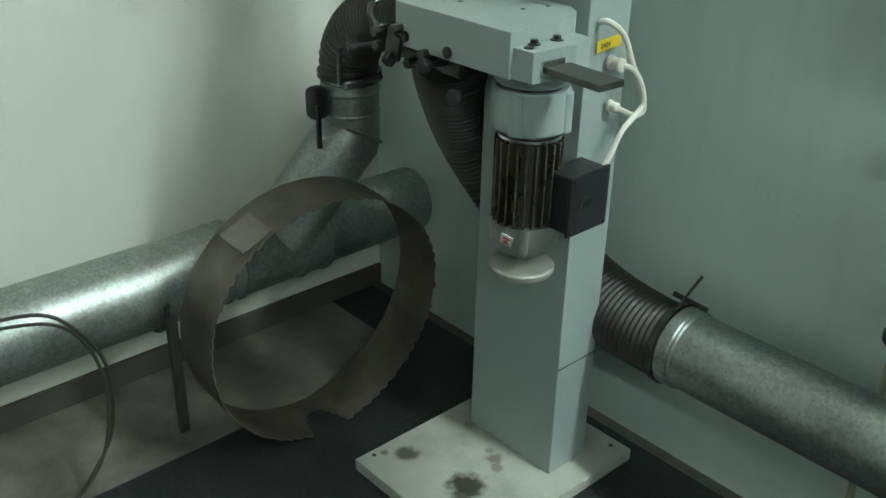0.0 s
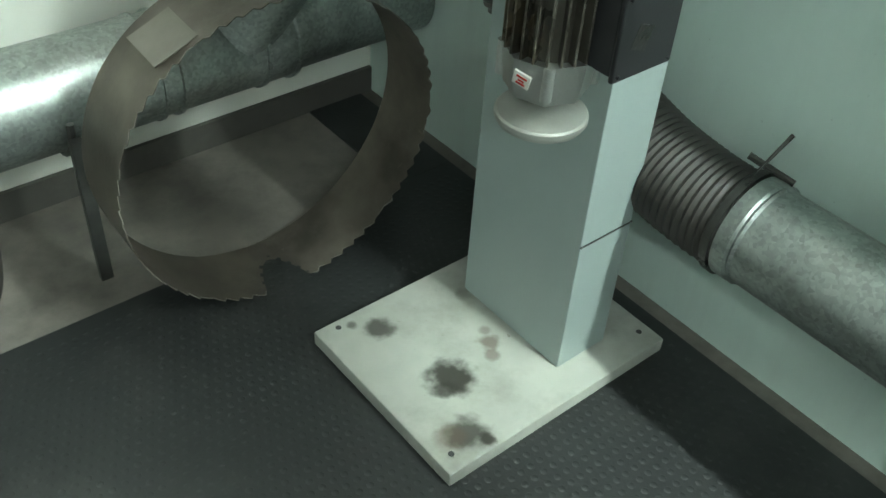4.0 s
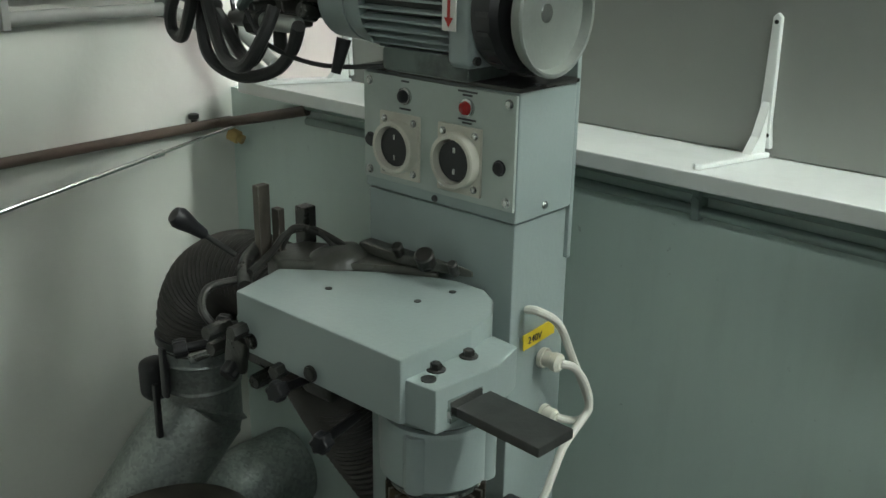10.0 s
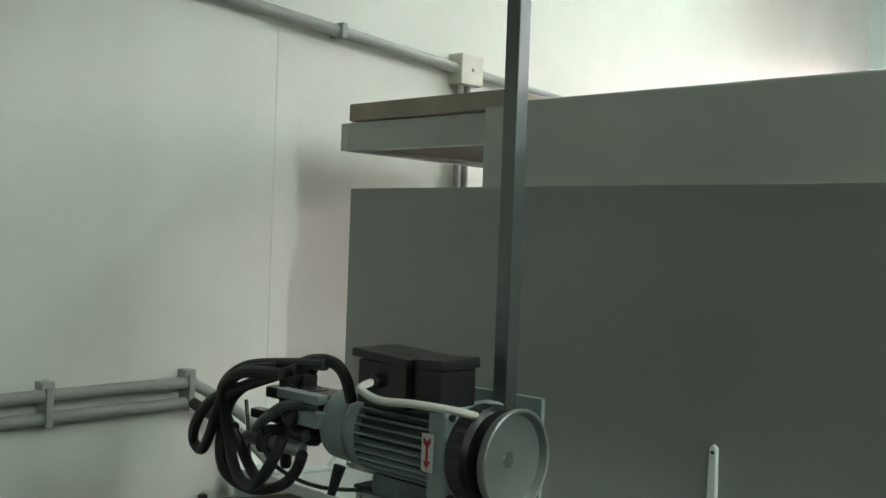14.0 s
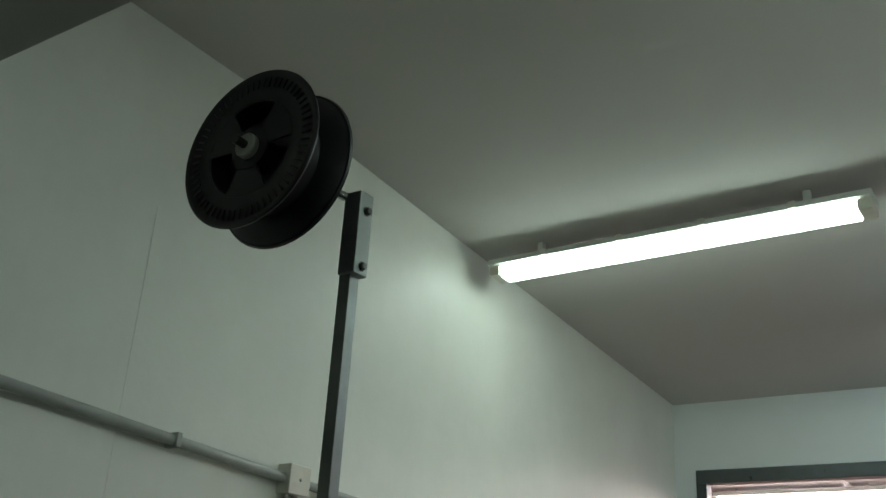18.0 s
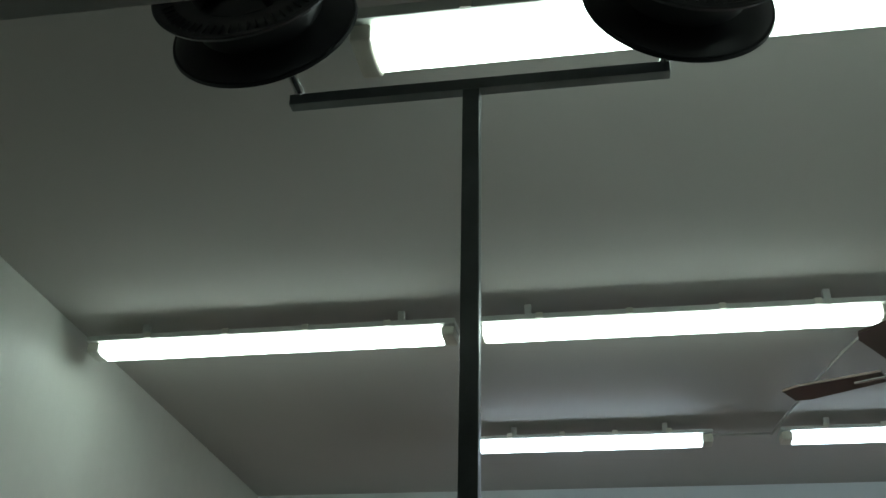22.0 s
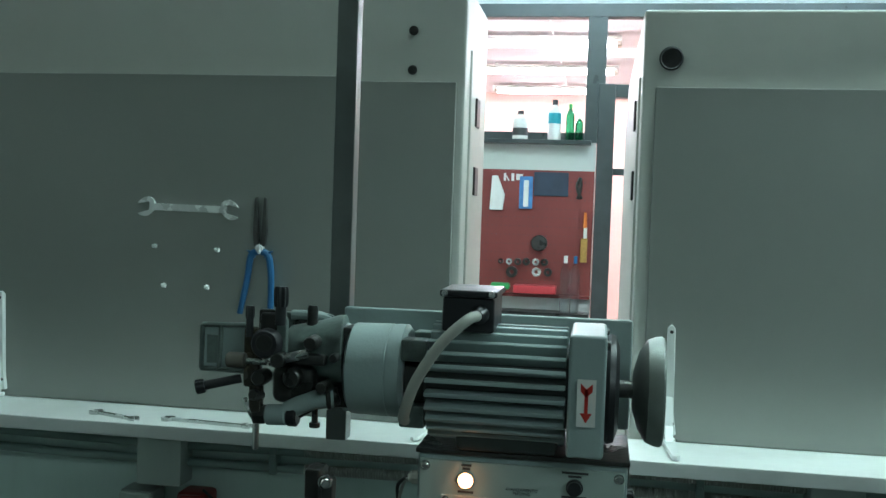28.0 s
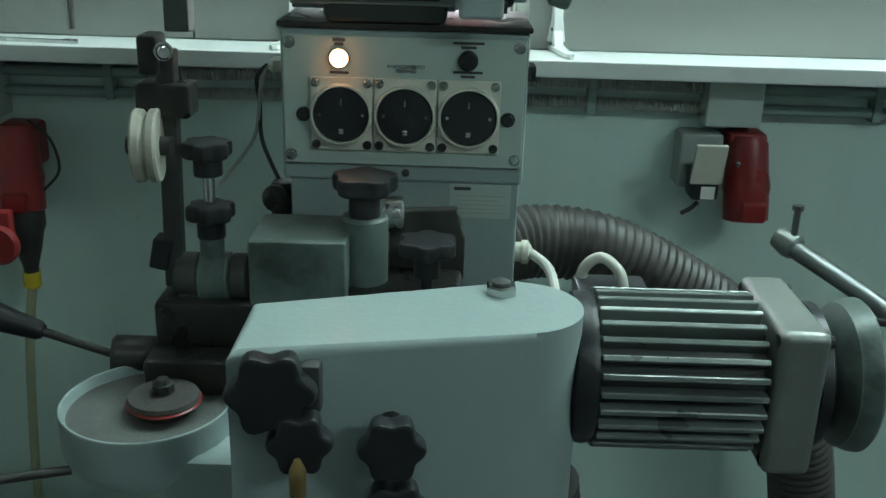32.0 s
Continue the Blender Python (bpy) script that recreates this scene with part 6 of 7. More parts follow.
for y in (-0.62, -1.012, -1.590, -2.238, -2.62):
    bm = box(bmesh.new(), (-0.026, y - 0.006, 1.050), (-0.001, y + 0.006, 1.100), 0.002)
    cyl(bm, (-0.028, y, 1.076), (-0.018, y, 1.076), 0.006, seg=10)
    part("pipe_clip", bm, GREEN_PIPE, FC)


def socket_set(y, dz, plugged, red_dy=0.0):
    """A junction box with a flap socket and a red industrial socket below it."""
    j = thing("junction_box", (-0.02, y, 1.04 + dz), "pale square junction box on the partition", "junction box", "junction boxes")
    part("box_body", box(bmesh.new(), (-0.048, y - 0.037, 1.043 + dz), (-0.001, y + 0.037, 1.106), 0.003), CREAM_GREEN, j)
    s = thing("wall_socket", (-0.03, y + 0.045, 0.95 + dz), "grey wall socket with a hinged flap" + (" and a black plug" if not plugged else ""), "wall socket", "wall sockets")
    part("socket_body", box(bmesh.new(), (-0.046, y + 0.008, 0.958 + dz), (-0.001, y + 0.066, 1.033 + dz), 0.006), GREY_PLASTIC, s)
    if not plugged:
        part("flap", box(bmesh.new(), (-0.094, y + 0.016, 0.974 + dz), (-0.089, y + 0.058, 1.032 + dz), 0.003, turn=Euler((0, radians(-14), 0)).to_matrix()), CREAM, s)
        part("plug", box(bmesh.new(), (-0.086, y + 0.018, 0.952 + dz), (-0.046, y + 0.054, 0.995 + dz), 0.005), BLACK, s)
        part("plug_label", box(bmesh.new(), (-0.0875, y + 0.024, 0.955 + dz), (-0.0855, y + 0.042, 0.972 + dz)), LABEL, s)
        part("plug_lead", tube(bmesh.new(), smooth_path([(-0.07, y + 0.04, 0.946 + dz), (-0.072, y + 0.05, 0.937 + dz), (-0.074, y + 0.062, 0.931 + dz)], 4), 0.003, 8), BLACK, s)
    else:
        part("flap", box(bmesh.new(), (-0.053, y + 0.010, 0.962 + dz), (-0.046, y + 0.064, 1.030 + dz), 0.003), CREAM_GREEN, s)
    y += red_dy
    r = thing("industrial_socket", (-0.04, y - 0.022, 0.92 + dz), "dusty red industrial power socket" + (" with a plug in it" if plugged else ""), "power socket", "red power sockets")
    part("socket_body", box(bmesh.new(), (-0.050, y - 0.050, 0.975 + dz), (-0.001, y + 0.002, 1.036 + dz), 0.008), RED, r)
    part("socket_shell", lathe(bmesh.new(), (-0.042, y - 0.024, 1.032 + dz), (-0.18, -0.04, -1), [(0, 0.020), (0.01, 0.026), (0.05, 0.0285), (0.07, 0.0315), (0.075, 0.030), (0.112, 0.030), (0.114, 0.026), (0.114, 0.0)], 28), RED, r)
    part("shell_rib", box(bmesh.new(), (-0.094, y - 0.046, 0.925 + dz), (-0.07, y - 0.014, 0.952 + dz), 0.004), RED, r)
    screw(r, (-0.073, y - 0.006, 1.0 + dz), (-1, 0.3, 0), 0.003)
    if plugged:
        part("flap_disc", cyl(bmesh.new(), (-0.125, y - 0.016, 0.890 + dz), (-0.112, y - 0.016, 0.890 + dz), 0.028, seg=32, chamfer=0.004), RED, r)
        part("flap_arm", box(bmesh.new(), (-0.118, y - 0.034, 0.895 + dz), (-0.10, y - 0.002, 0.935 + dz), 0.004), RED, r)
        part("plug_body", lathe(bmesh.new(), (-0.062, y - 0.03, 0.93 + dz), (-0.12, -0.05, -1), [(0, 0.026), (0.03, 0.026), (0.04, 0.022), (0.06, 0.018), (0.085, 0.011), (0.10, 0.009)], 24), HOSE, r)
        part("plug_ring", lathe(bmesh.new(), (-0.072, y - 0.034, 0.835 + dz), (-0.05, 0, -1), [(0, 0.012), (0.02, 0.012), (0.024, 0.009)], 20), YELLOW, r)
        part("plug_cable", tube(bmesh.new(), smooth_path([(-0.073, y - 0.034, 0.82 + dz), (-0.072, y - 0.018, 0.70), (-0.07, y - 0.002, 0.5), (-0.07, y + 0.004, 0.25), (-0.07, y - 0.002, 0.012)], 8), 0.0065, 10), OLIVE, r)
        part("lead", tube(bmesh.new(), smooth_path([(-0.04, y - 0.04, 1.04 + dz), (-0.06, y - 0.075, 1.02 + dz), (-0.065, y - 0.085, 0.98 + dz), (-0.06, y - 0.06, 0.95 + dz)], 6), 0.002, 8), RUBBER, r)


socket_set(-2.423, 0.0, False)
socket_set(-1.411, -0.018, True, -0.032)

# swivel pipe beside the side motor
TP = thing("pipe_stand", (-0.22, -2.5, 0.0), "bent grey steel pipe with a wing bolt and a cable tie", "pipe")
part("pipe", tube(bmesh.new(), smooth_path([(-0.205, -2.462, 0.936), (-0.30, -2.53, 0.905), (-0.42, -2.61, 0.86), (-0.5, -2.66, 0.80), (-0.5, -2.67, 0.4), (-0.5, -2.67, 0.005)], 8), 0.0112, 16), POLE, TP)
part("pipe_head", lathe(bmesh.new(), (-0.195, -2.457, 0.940), (-0.6, -0.45, -0.2), [(-0.008, 0.008), (-0.006, 0.014), (0.01, 0.017), (0.02, 0.016), (0.024, 0.012)], 18), ALU_DARK, TP)
bm = cyl(bmesh.new(), (-0.21, -2.465, 0.945), (-0.21, -2.465, 0.985), 0.004, seg=10)
cyl(bm, (-0.21, -2.465, 0.982), (-0.21, -2.465, 0.988), 0.007, seg=10)
part("bolt", bm, POLE, TP)
part("cable_tie", lathe(bmesh.new(), (-0.355, -2.567, 0.885), (0.75, 0.5, 0.3), [(0, 0.0125), (0, 0.015), (0.006, 0.015), (0.006, 0.0125)], 16, True), LABEL, TP)
part("tie_tail", tube(bmesh.new(), smooth_path([(-0.355, -2.565, 0.898), (-0.352, -2.562, 0.92), (-0.345, -2.565, 0.945)], 4), 0.0015, 6), LABEL, TP)
part("wrapped_lead", tube(bmesh.new(), smooth_path([(-0.33, -2.51, 0.895), (-0.37, -2.55, 0.903), (-0.40, -2.62, 0.888), (-0.42, -2.70, 0.87)], 5), 0.0045, 8), RUBBER, TP)

# ---------------------------------------------------------------- the corner by the plaster wall: ducts, pipes, saw band
plain("baseboard", (-4.19, -0.014, 0.0), (-0.002, -0.001, 0.063), DARK_TRIM, "dark grimy painted skirting strip")
plain("wall_covering", (-4.19, -0.006, 0.064), (0.030, -0.001, 2.052), WHITE_WALL, "off-white sheet covering over the plaster, slightly buckled", bevel=0.001)


def duct_piece(parent, name, p, q, r, seg=40):
    return part(name, cyl(bmesh.new(), p, q, r, seg=seg), GALV, parent)


ND = thing("extraction_duct", (-1.0, -0.165, 0.0), "wide galvanised extraction duct with a branch, along the wall", "duct", "galvanised ducts")
NZ, NY, NR = 0.325, -0.165, 0.092
duct_piece(ND, "duct_pipe", (-2.6, NY, NZ), (-0.60, NY, NZ), NR)
duct_piece(ND, "duct_pipe", (-0.60, NY, NZ), (-0.33, NY, NZ), NR - 0.002)
duct_piece(ND, "duct_pipe", (-0.33, NY, NZ), (-0.02, NY, NZ), NR - 0.008)
for x in (-0.60, -0.565, -0.40, -0.335):
    part("duct_bead", lathe(bmesh.new(), (x, NY, NZ), (1, 0, 0), [(-0.005, NR - 0.003), (-0.003, NR + 0.003), (0.003, NR + 0.003), (0.005, NR - 0.003)], 44), GALV, ND)
KNEE = V(-0.262, -0.235, 0.585)
part("branch", tube(bmesh.new(), [V(-0.458, -0.168, 0.312), V(-0.39, -0.19, 0.41), V(-0.285, -0.229, 0.558), KNEE], 0.078, 36), GALV, ND)
part("branch_neck", lathe(bmesh.new(), KNEE - V(0, 0, 0.05), (0, 0, 1), [(0, 0.060), (0.03, 0.067), (0.10, 0.067), (0.104, 0.070), (0.108, 0.067), (0.150, 0.067), (0.154, 0.070), (0.158, 0.067), (0.20, 0.062)], 36), GALV, ND)
part("bead", lathe(bmesh.new(), KNEE, (0.42, 0.08, 0.75), [(-0.005, 0.072), (0, 0.079), (0.005, 0.072)], 36), GALV, ND)
part("support_leg", box(bmesh.new(), (-0.780, -0.278, 0.005), (-0.758, -0.264, 0.30), 0.001), DARK_STEEL, ND)
part("support_cradle", tube(bmesh.new(), [(-0.769, NY + (NR + 0.004) * math.cos(radians(a)), NZ + (NR + 0.004) * math.sin(radians(a))) for a in range(180, 300, 12)], 0.007, 6), DARK_STEEL, ND)
part("hose_elbow", hose(bmesh.new(), [KNEE + V(0, 0, 0.13), KNEE + V(-0.003, -0.008, 0.19), KNEE + V(0.0, -0.05, 0.25), KNEE + V(0.0, -0.14, 0.292), KNEE + V(-0.02, -0.27, 0.300), KNEE + V(-0.07, -0.39, 0.295)], 0.067, 0.0125, 0.06, 28), HOSE, ND, "dark ribbed suction hose bend")
part("hose_clip", lathe(bmesh.new(), KNEE + V(0, 0, 0.135), (0, 0, 1), [(0, 0.066), (0, 0.0725), (0.014, 0.0725), (0.014, 0.066)], 36, True), BLACK, ND)
part("damper_handle", box(bmesh.new(), KNEE + V(-0.112, -0.020, 0.05), KNEE + V(-0.066, 0.024, 0.125), 0.016, 3), BLACK, ND)
part("damper_lever", box(bmesh.new(), KNEE + V(-0.108, -0.027, -0.01), KNEE + V(-0.098, -0.017, 0.09), 0.002), BLACK, ND)
part("damper_screw", cyl(bmesh.new(), KNEE + V(-0.06, -0.06, 0.135), KNEE + V(0.02, -0.09, 0.15), 0.011, seg=14), STEEL, ND)

ED = thing("extraction_duct", (-0.13, -2.0, 0.0), "galvanised extraction duct with a ribbed hose, along the partition", "duct", "galvanised ducts")
EZ, EX, ER = 0.356, -0.115, 0.076
duct_piece(ED, "duct_pipe", (EX, -1.10, EZ), (EX, -4.6, EZ), ER)
part("duct_collar", lathe(bmesh.new(), (EX, -1.075, EZ), (0, -1, 0), [(0, ER - 0.004), (0, ER + 0.004), (0.022, ER + 0.004), (0.026, ER + 0.001), (0.03, ER + 0.004), (0.034, ER)], 40), GALV, ED)
part("ribbed_hose", hose(bmesh.new(), [(EX, -1.095, EZ), (EX - 0.002, -1.0, EZ), (-0.112, -0.88, 0.37), (-0.105, -0.76, 0.41), (-0.130, -0.635, 0.52), (-0.195, -0.575, 0.66), (-0.275, -0.60, 0.79), (-0.34, -0.65, 0.885)], 0.078, 0.0125, 0.055, 30), HOSE, ED, "dark ribbed hose running behind the column")
part("clip_band", lathe(bmesh.new(), (EX, -1.06, EZ), (0, -1, 0), [(0, ER - 0.002), (0, ER + 0.008), (0.012, ER + 0.008), (0.012, ER - 0.002)], 40, True), CAST, ED)
bm = cyl(bmesh.new(), (EX + 0.03, -1.03, EZ + ER + 0.008), (EX + 0.045, -1.10, EZ + ER - 0.006), 0.0055, seg=10)
part("clip_block", bm, CAST, ED)
part("clip_screw", cyl(bmesh.new(), (EX + 0.02, -1.055, EZ + ER), (EX + 0.070, -1.063, EZ + ER + 0.045), 0.0022, 0.0035, seg=10), CAST, ED)

# saw band bent into a ring, standing on edge against the duct
SB = thing("saw_band_ring", (-0.52, -0.42, 0.0), "rusty brown toothed saw band bent into a standing ring", "saw band")
ax = V(-0.02, -1.0, -0.05).normalized()
cu = V(1, 0, 0)
cu = (cu - ax * cu.dot(ax)).normalized()
cw = ax.cross(cu)
cw = cw if cw.z > 0 else -cw
RC, RR, RB = V(-0.508, -0.420, 0.290), 0.283, 0.062
bm = bmesh.new()
rows = []
n = 260
for k in range(n):
    t = 2 * math.pi * k / n
    wob = 1 + 0.012 * math.sin(3 * t + 0.6)
    rad = (cu * math.cos(t) + cw * math.sin(t))
    tooth = (0.0, 0.003, 0.006, 0.008)[k % 4] if (k // 4) % 7 else 0.002
    rows.append([bm.verts.new(RC + rad * (RR * wob + dr) + ax * h) for dr, h in ((0, -RB), (0.0016, -RB), (0.0016, RB + tooth), (0, RB + tooth))])
for k in range(n):
    p, q = rows[k], rows[(k + 1) % n]
    for i in range(4):
        bm.faces.new([p[i], p[(i + 1) % 4], q[(i + 1) % 4], q[i]])
part("band", bm, BLADE, SB)
bm = bmesh.new()
rows = []
for k in range(15):
    t = radians(117 + 14 * k / 14)
    rad = (cu * math.cos(t) + cw * math.sin(t))
    lift = 0.003 + 0.012 * (k / 14) ** 2
    rows.append([bm.verts.new(RC + rad * (RR * 1.01 + lift + dr) + ax * h) for dr, h in ((0, -RB * 0.5), (0.0016, -RB * 0.5), (0.0016, RB * 0.92), (0, RB * 0.92))])
for p, q in zip(rows, rows[1:]):
    for i in range(4):
        bm.faces.new([p[i], p[(i + 1) % 4], q[(i + 1) % 4], q[i]])
bm.faces.new(rows[0]), bm.faces.new(rows[-1])
part("overlap_end", bm, SAW_END, SB, "lifted bare tan end of the saw band")

# loose cable on the floor by the duct
LC = thing("loose_cable", (-1.0, -0.31, 0.0), "grey cable hanging from the duct down to the floor", "cable")
part("lead", tube(bmesh.new(), smooth_path([(-1.25, -0.285, 0.44), (-1.05, -0.295, 0.425), (-0.975, -0.31, 0.365), (-0.935, -0.32, 0.27), (-0.945, -0.32, 0.13), (-0.99, -0.315, 0.045), (-1.08, -0.36, 0.012), (-1.3, -0.50, 0.012)], 8), 0.0038, 10), HOSE, LC)
part("second_lead", tube(bmesh.new(), smooth_path([(-1.20, -0.30, 0.435), (-1.03, -0.31, 0.405), (-0.965, -0.325, 0.33), (-0.95, -0.335, 0.22), (-0.975, -0.335, 0.09), (-1.05, -0.36, 0.02), (-1.18, -0.46, 0.012), (-1.4, -0.6, 0.012)], 8), 0.0035, 10), HOSE, LC)
part("lead_end", tube(bmesh.new(), smooth_path([(-1.25, -0.285, 0.44), (-1.18, -0.288, 0.438), (-1.12, -0.292, 0.433)], 4), 0.008, 10), YELLOW, LC)

# pipes on the plaster wall
P1 = thing("wall_conduit", (0.0, -0.03, 2.04), "grey conduit pipe along the wall with a junction box", "conduit", "wall conduits")
part("pipe", cyl(bmesh.new(), (-3.2, -0.028, 2.236), (0.63, -0.024, 2.033), 0.014, seg=16), PIPE, P1)
part("pipe", cyl(bmesh.new(), (0.67, -0.024, 2.031), (3.4, -0.024, 1.90), 0.012, seg=16), PIPE, P1)
part("wall_box", box(bmesh.new(), (0.615, -0.05, 1.992), (0.700, -0.001, 2.072), 0.004), CREAM, P1, "pale square junction box")
screw(P1, (0.658, -0.05, 2.032), (0, -1, 0), 0.004, GREY_CABLE)
for x in (0.642, 0.672):
    part("drop_pipe", cyl(bmesh.new(), (x, -0.02, 1.995), (x, -0.02, 1.2), 0.010, seg=14), PIPE, P1)
for x in (-0.78, -0.385, 0.22):
    z = 2.236 - (x + 3.2) * 0.053
    bm = box(bmesh.new(), (x - 0.008, -0.046, z - 0.018), (x + 0.008, -0.001, z + 0.018), 0.003)
    part("pipe_clip", bm, PIPE, P1)
P2 = thing("wall_conduit", (-0.4, -0.03, 1.26), "pair of grey conduits bending into the corner", "conduit", "wall conduits")
for z in (1.288, 1.248):
    part("pipe", tube(bmesh.new(), smooth_path([(-3.4, -0.028, z), (-2.0, -0.028, z), (-0.8, -0.028, z), (-0.20, -0.028, z), (-0.13, -0.034, z - 0.008), (-0.05, -0.10, z - 0.075), (-0.03, -0.18, z - 0.13)], 6), 0.0115, 14), PIPE, P2)
for x in (-0.145, -0.435, -0.8):
    bm = box(bmesh.new(), (x - 0.007, -0.043, 1.232), (x + 0.007, -0.001, 1.304), 0.003)
    box(bm, (x - 0.012, -0.036, 1.298), (x + 0.012, -0.004, 1.314), 0.002)
    part("pipe_clip", bm, PIPE, P2)
P3 = thing("wall_pipe", (-0.5, -0.03, 1.01), "brown painted pipe along the wall with a brass end", "pipe")
part("pipe", cyl(bmesh.new(), (-3.0, -0.026, 0.995), (-0.02, -0.026, 1.030), 0.0095, seg=16), COPPER, P3)
part("pipe", cyl(bmesh.new(), (-0.045, -0.035, 1.030), (-0.012, -0.245, 1.080), 0.0095, seg=16), COPPER, P3)
part("clip_screw", lathe(bmesh.new(), (-0.098, -0.02, 1.030), (0, 0, 1), [(0, 0.006), (0.012, 0.006), (0.014, 0.010), (0.022, 0.010), (0.024, 0.006)], 12), CAST, P3)
part("pipe_end", lathe(bmesh.new(), (-0.040, -0.050, 1.012), (0.3, -0.7, -0.3), [(0, 0.013), (0.02, 0.013), (0.022, 0.009), (0.03, 0.009)], 12), BRASS, P3)
ROD = thing("telescopic_rod", (-0.4, -0.15, 0.97), "thin chrome telescopic rod lying along the wall pipe", "rod")
a, b = V(-0.008, -0.075, 1.036), V(-0.60, -0.055, 0.938)
part("thin_tube", cyl(bmesh.new(), a, a.lerp(b, 0.33), 0.0030, seg=10), CHROME, ROD)
part("joint", cyl(bmesh.new(), a.lerp(b, 0.32), a.lerp(b, 0.36), 0.0062, seg=12, chamfer=0.001), CHROME, ROD)
part("thick_tube", cyl(bmesh.new(), a.lerp(b, 0.35), b, 0.0045, seg=12), CHROME, ROD)
part("rod_tip", cyl(bmesh.new(), b, b + (b - a).normalized() * 0.03, 0.009, seg=12, chamfer=0.002), BRASS, ROD)
hk = a.lerp(b, 0.90)
part("rod_collar", cyl(bmesh.new(), hk - (b - a).normalized() * 0.012, hk + (b - a).normalized() * 0.012, 0.0085, seg=14, chamfer=0.002), CHROME, ROD)
part("rod_hook", tube(bmesh.new(), smooth_path([hk, hk + V(0.004, -0.004, -0.018), hk + V(-0.004, -0.008, -0.032), hk + V(-0.018, -0.008, -0.030)], 5), 0.003, 8), TOOL, ROD)
part("red_cap", cyl(bmesh.new(), hk + V(-0.012, 0, 0.012), hk + V(-0.020, 0, 0.026), 0.006, seg=12, chamfer=0.001), RED_BRIGHT, ROD)

# shelf board standing on the far side of the grey sheet
SH = thing("shelf", (0.35, -0.35, 1.80), "pale steel shelf with a dark wooden board on top", "shelf")
part("shelf_rail", box(bmesh.new(), (0.135, -0.60, 1.772), (0.165, -0.165, 1.830), 0.002), CABINET, SH)
part("shelf_rail", box(bmesh.new(), (0.135, -0.165, 1.772), (0.80, -0.14, 1.830), 0.002), CABINET, SH)
part("shelf_board", box(bmesh.new(), (0.125, -0.60, 1.832), (0.80, -0.175, 1.868), 0.003), WOOD, SH)
part("shelf_underside", box(bmesh.new(), (0.166, -0.60, 1.782), (0.79, -0.166, 1.805), 0.001), WOOD_DARK, SH)
for x, y in ((0.16, -0.58), (0.78, -0.16), (0.78, -0.58)):
    part("shelf_post", box(bmesh.new(), (x, y, 0.0), (x + 0.02, y + 0.02, 1.772), 0.001), CABINET, SH)

# ---------------------------------------------------------------- far wall: window band, doorway, tool board
X0, X1 = XF, XF + 0.12
bm = bmesh.new()
box(bm, (X0, -0.121, 0.000), (X1, 0.000, 3.300))
box(bm, (X0, -6.000, 2.575), (X1, -0.121, 3.300))
box(bm, (X0, -2.041, 0.000), (X1, -0.121, 1.865))
box(bm, (X0, -6.000, 0.000), (X1, -3.266, 1.865))
tagged(part("wall_east", bm, FAR_WALL), "white wall with a band of dark framed windows and a doorway", "wall", kind="structure")
W = thing("window_1", (X0, -1.666, 1.865), "dark framed window band looking into a lit hall", "window", kind="structure")
part("window_frame", box(bmesh.new(), (X0 - 0.015, -6.000, 2.510), (X0 + 0.06, -0.116, 2.580), 0.003), DARK_FRAME, W)
part("window_frame", box(bmesh.new(), (X0 - 0.015, -2.041, 1.860), (X0 + 0.06, -0.116, 1.910), 0.003), DARK_FRAME, W)
part("window_frame", box(bmesh.new(), (X0 - 0.015, -0.171, 1.910), (X0 + 0.06, -0.116, 2.510), 0.003), DARK_FRAME, W)
part("mullion", box(bmesh.new(), (X0 - 0.02, -2.078, 1.860), (X0 + 0.06, -1.978, 2.510), 0.004), DARK_FRAME, W)
part("mullion", box(bmesh.new(), (X0 - 0.02, -3.346, 1.860), (X0 + 0.06, -3.251, 2.510), 0.004), DARK_FRAME, W)
part("window_sill", box(bmesh.new(), (X0 - 0.10, -2.016, 1.845), (X0, -0.166, 1.865), 0.003), DARK_FRAME, W)
for y0, y1 in ((-0.171, -1.978), (-2.078, -3.251), (-3.346, -5.9)):
    z0 = 1.91 if y0 > -1 else 2.165
    g = part("pane", box(bmesh.new(), (X0 + 0.02, y1, z0), (X0 + 0.026, y0, 2.51)), GLASS, W)
    g.visible_shadow = False
D = thing("door_1", (X0, -2.666, 0.000), "dark framed glass door to the lit hall, ajar", "door", kind="structure")
part("door_post", box(bmesh.new(), (X0 - 0.03, -2.131, 0.000), (X0 + 0.08, -2.044, 2.165), 0.004), DARK_FRAME, D)
part("door_head", box(bmesh.new(), (X0 - 0.02, -3.256, 2.095), (X0 + 0.06, -2.131, 2.163), 0.003), DARK_FRAME, D)
part("door_post", box(bmesh.new(), (X0 - 0.02, -3.346, 0.000), (X0 + 0.06, -3.256, 2.163), 0.003), DARK_FRAME, D)
part("door_rail", box(bmesh.new(), (X0 + 0.0, -3.256, 1.695), (X0 + 0.04, -2.131, 1.730), 0.003), DARK_FRAME, D)
g = part("door_pane", box(bmesh.new(), (X0 + 0.015, -3.256, 0.100), (X0 + 0.021, -2.131, 1.695)), GLASS, D)
g.visible_shadow = False

TB_ = thing("tool_board", (X0 - 0.02, -1.566, 1.075), "dark red perforated tool board with hanging tools", "tool board")
part("board", box(bmesh.new(), (X0 - 0.022, -2.038, 1.060), (X0 - 0.002, -0.866, 1.710), 0.002), RED_BOARD, TB_)
bm = bmesh.new()
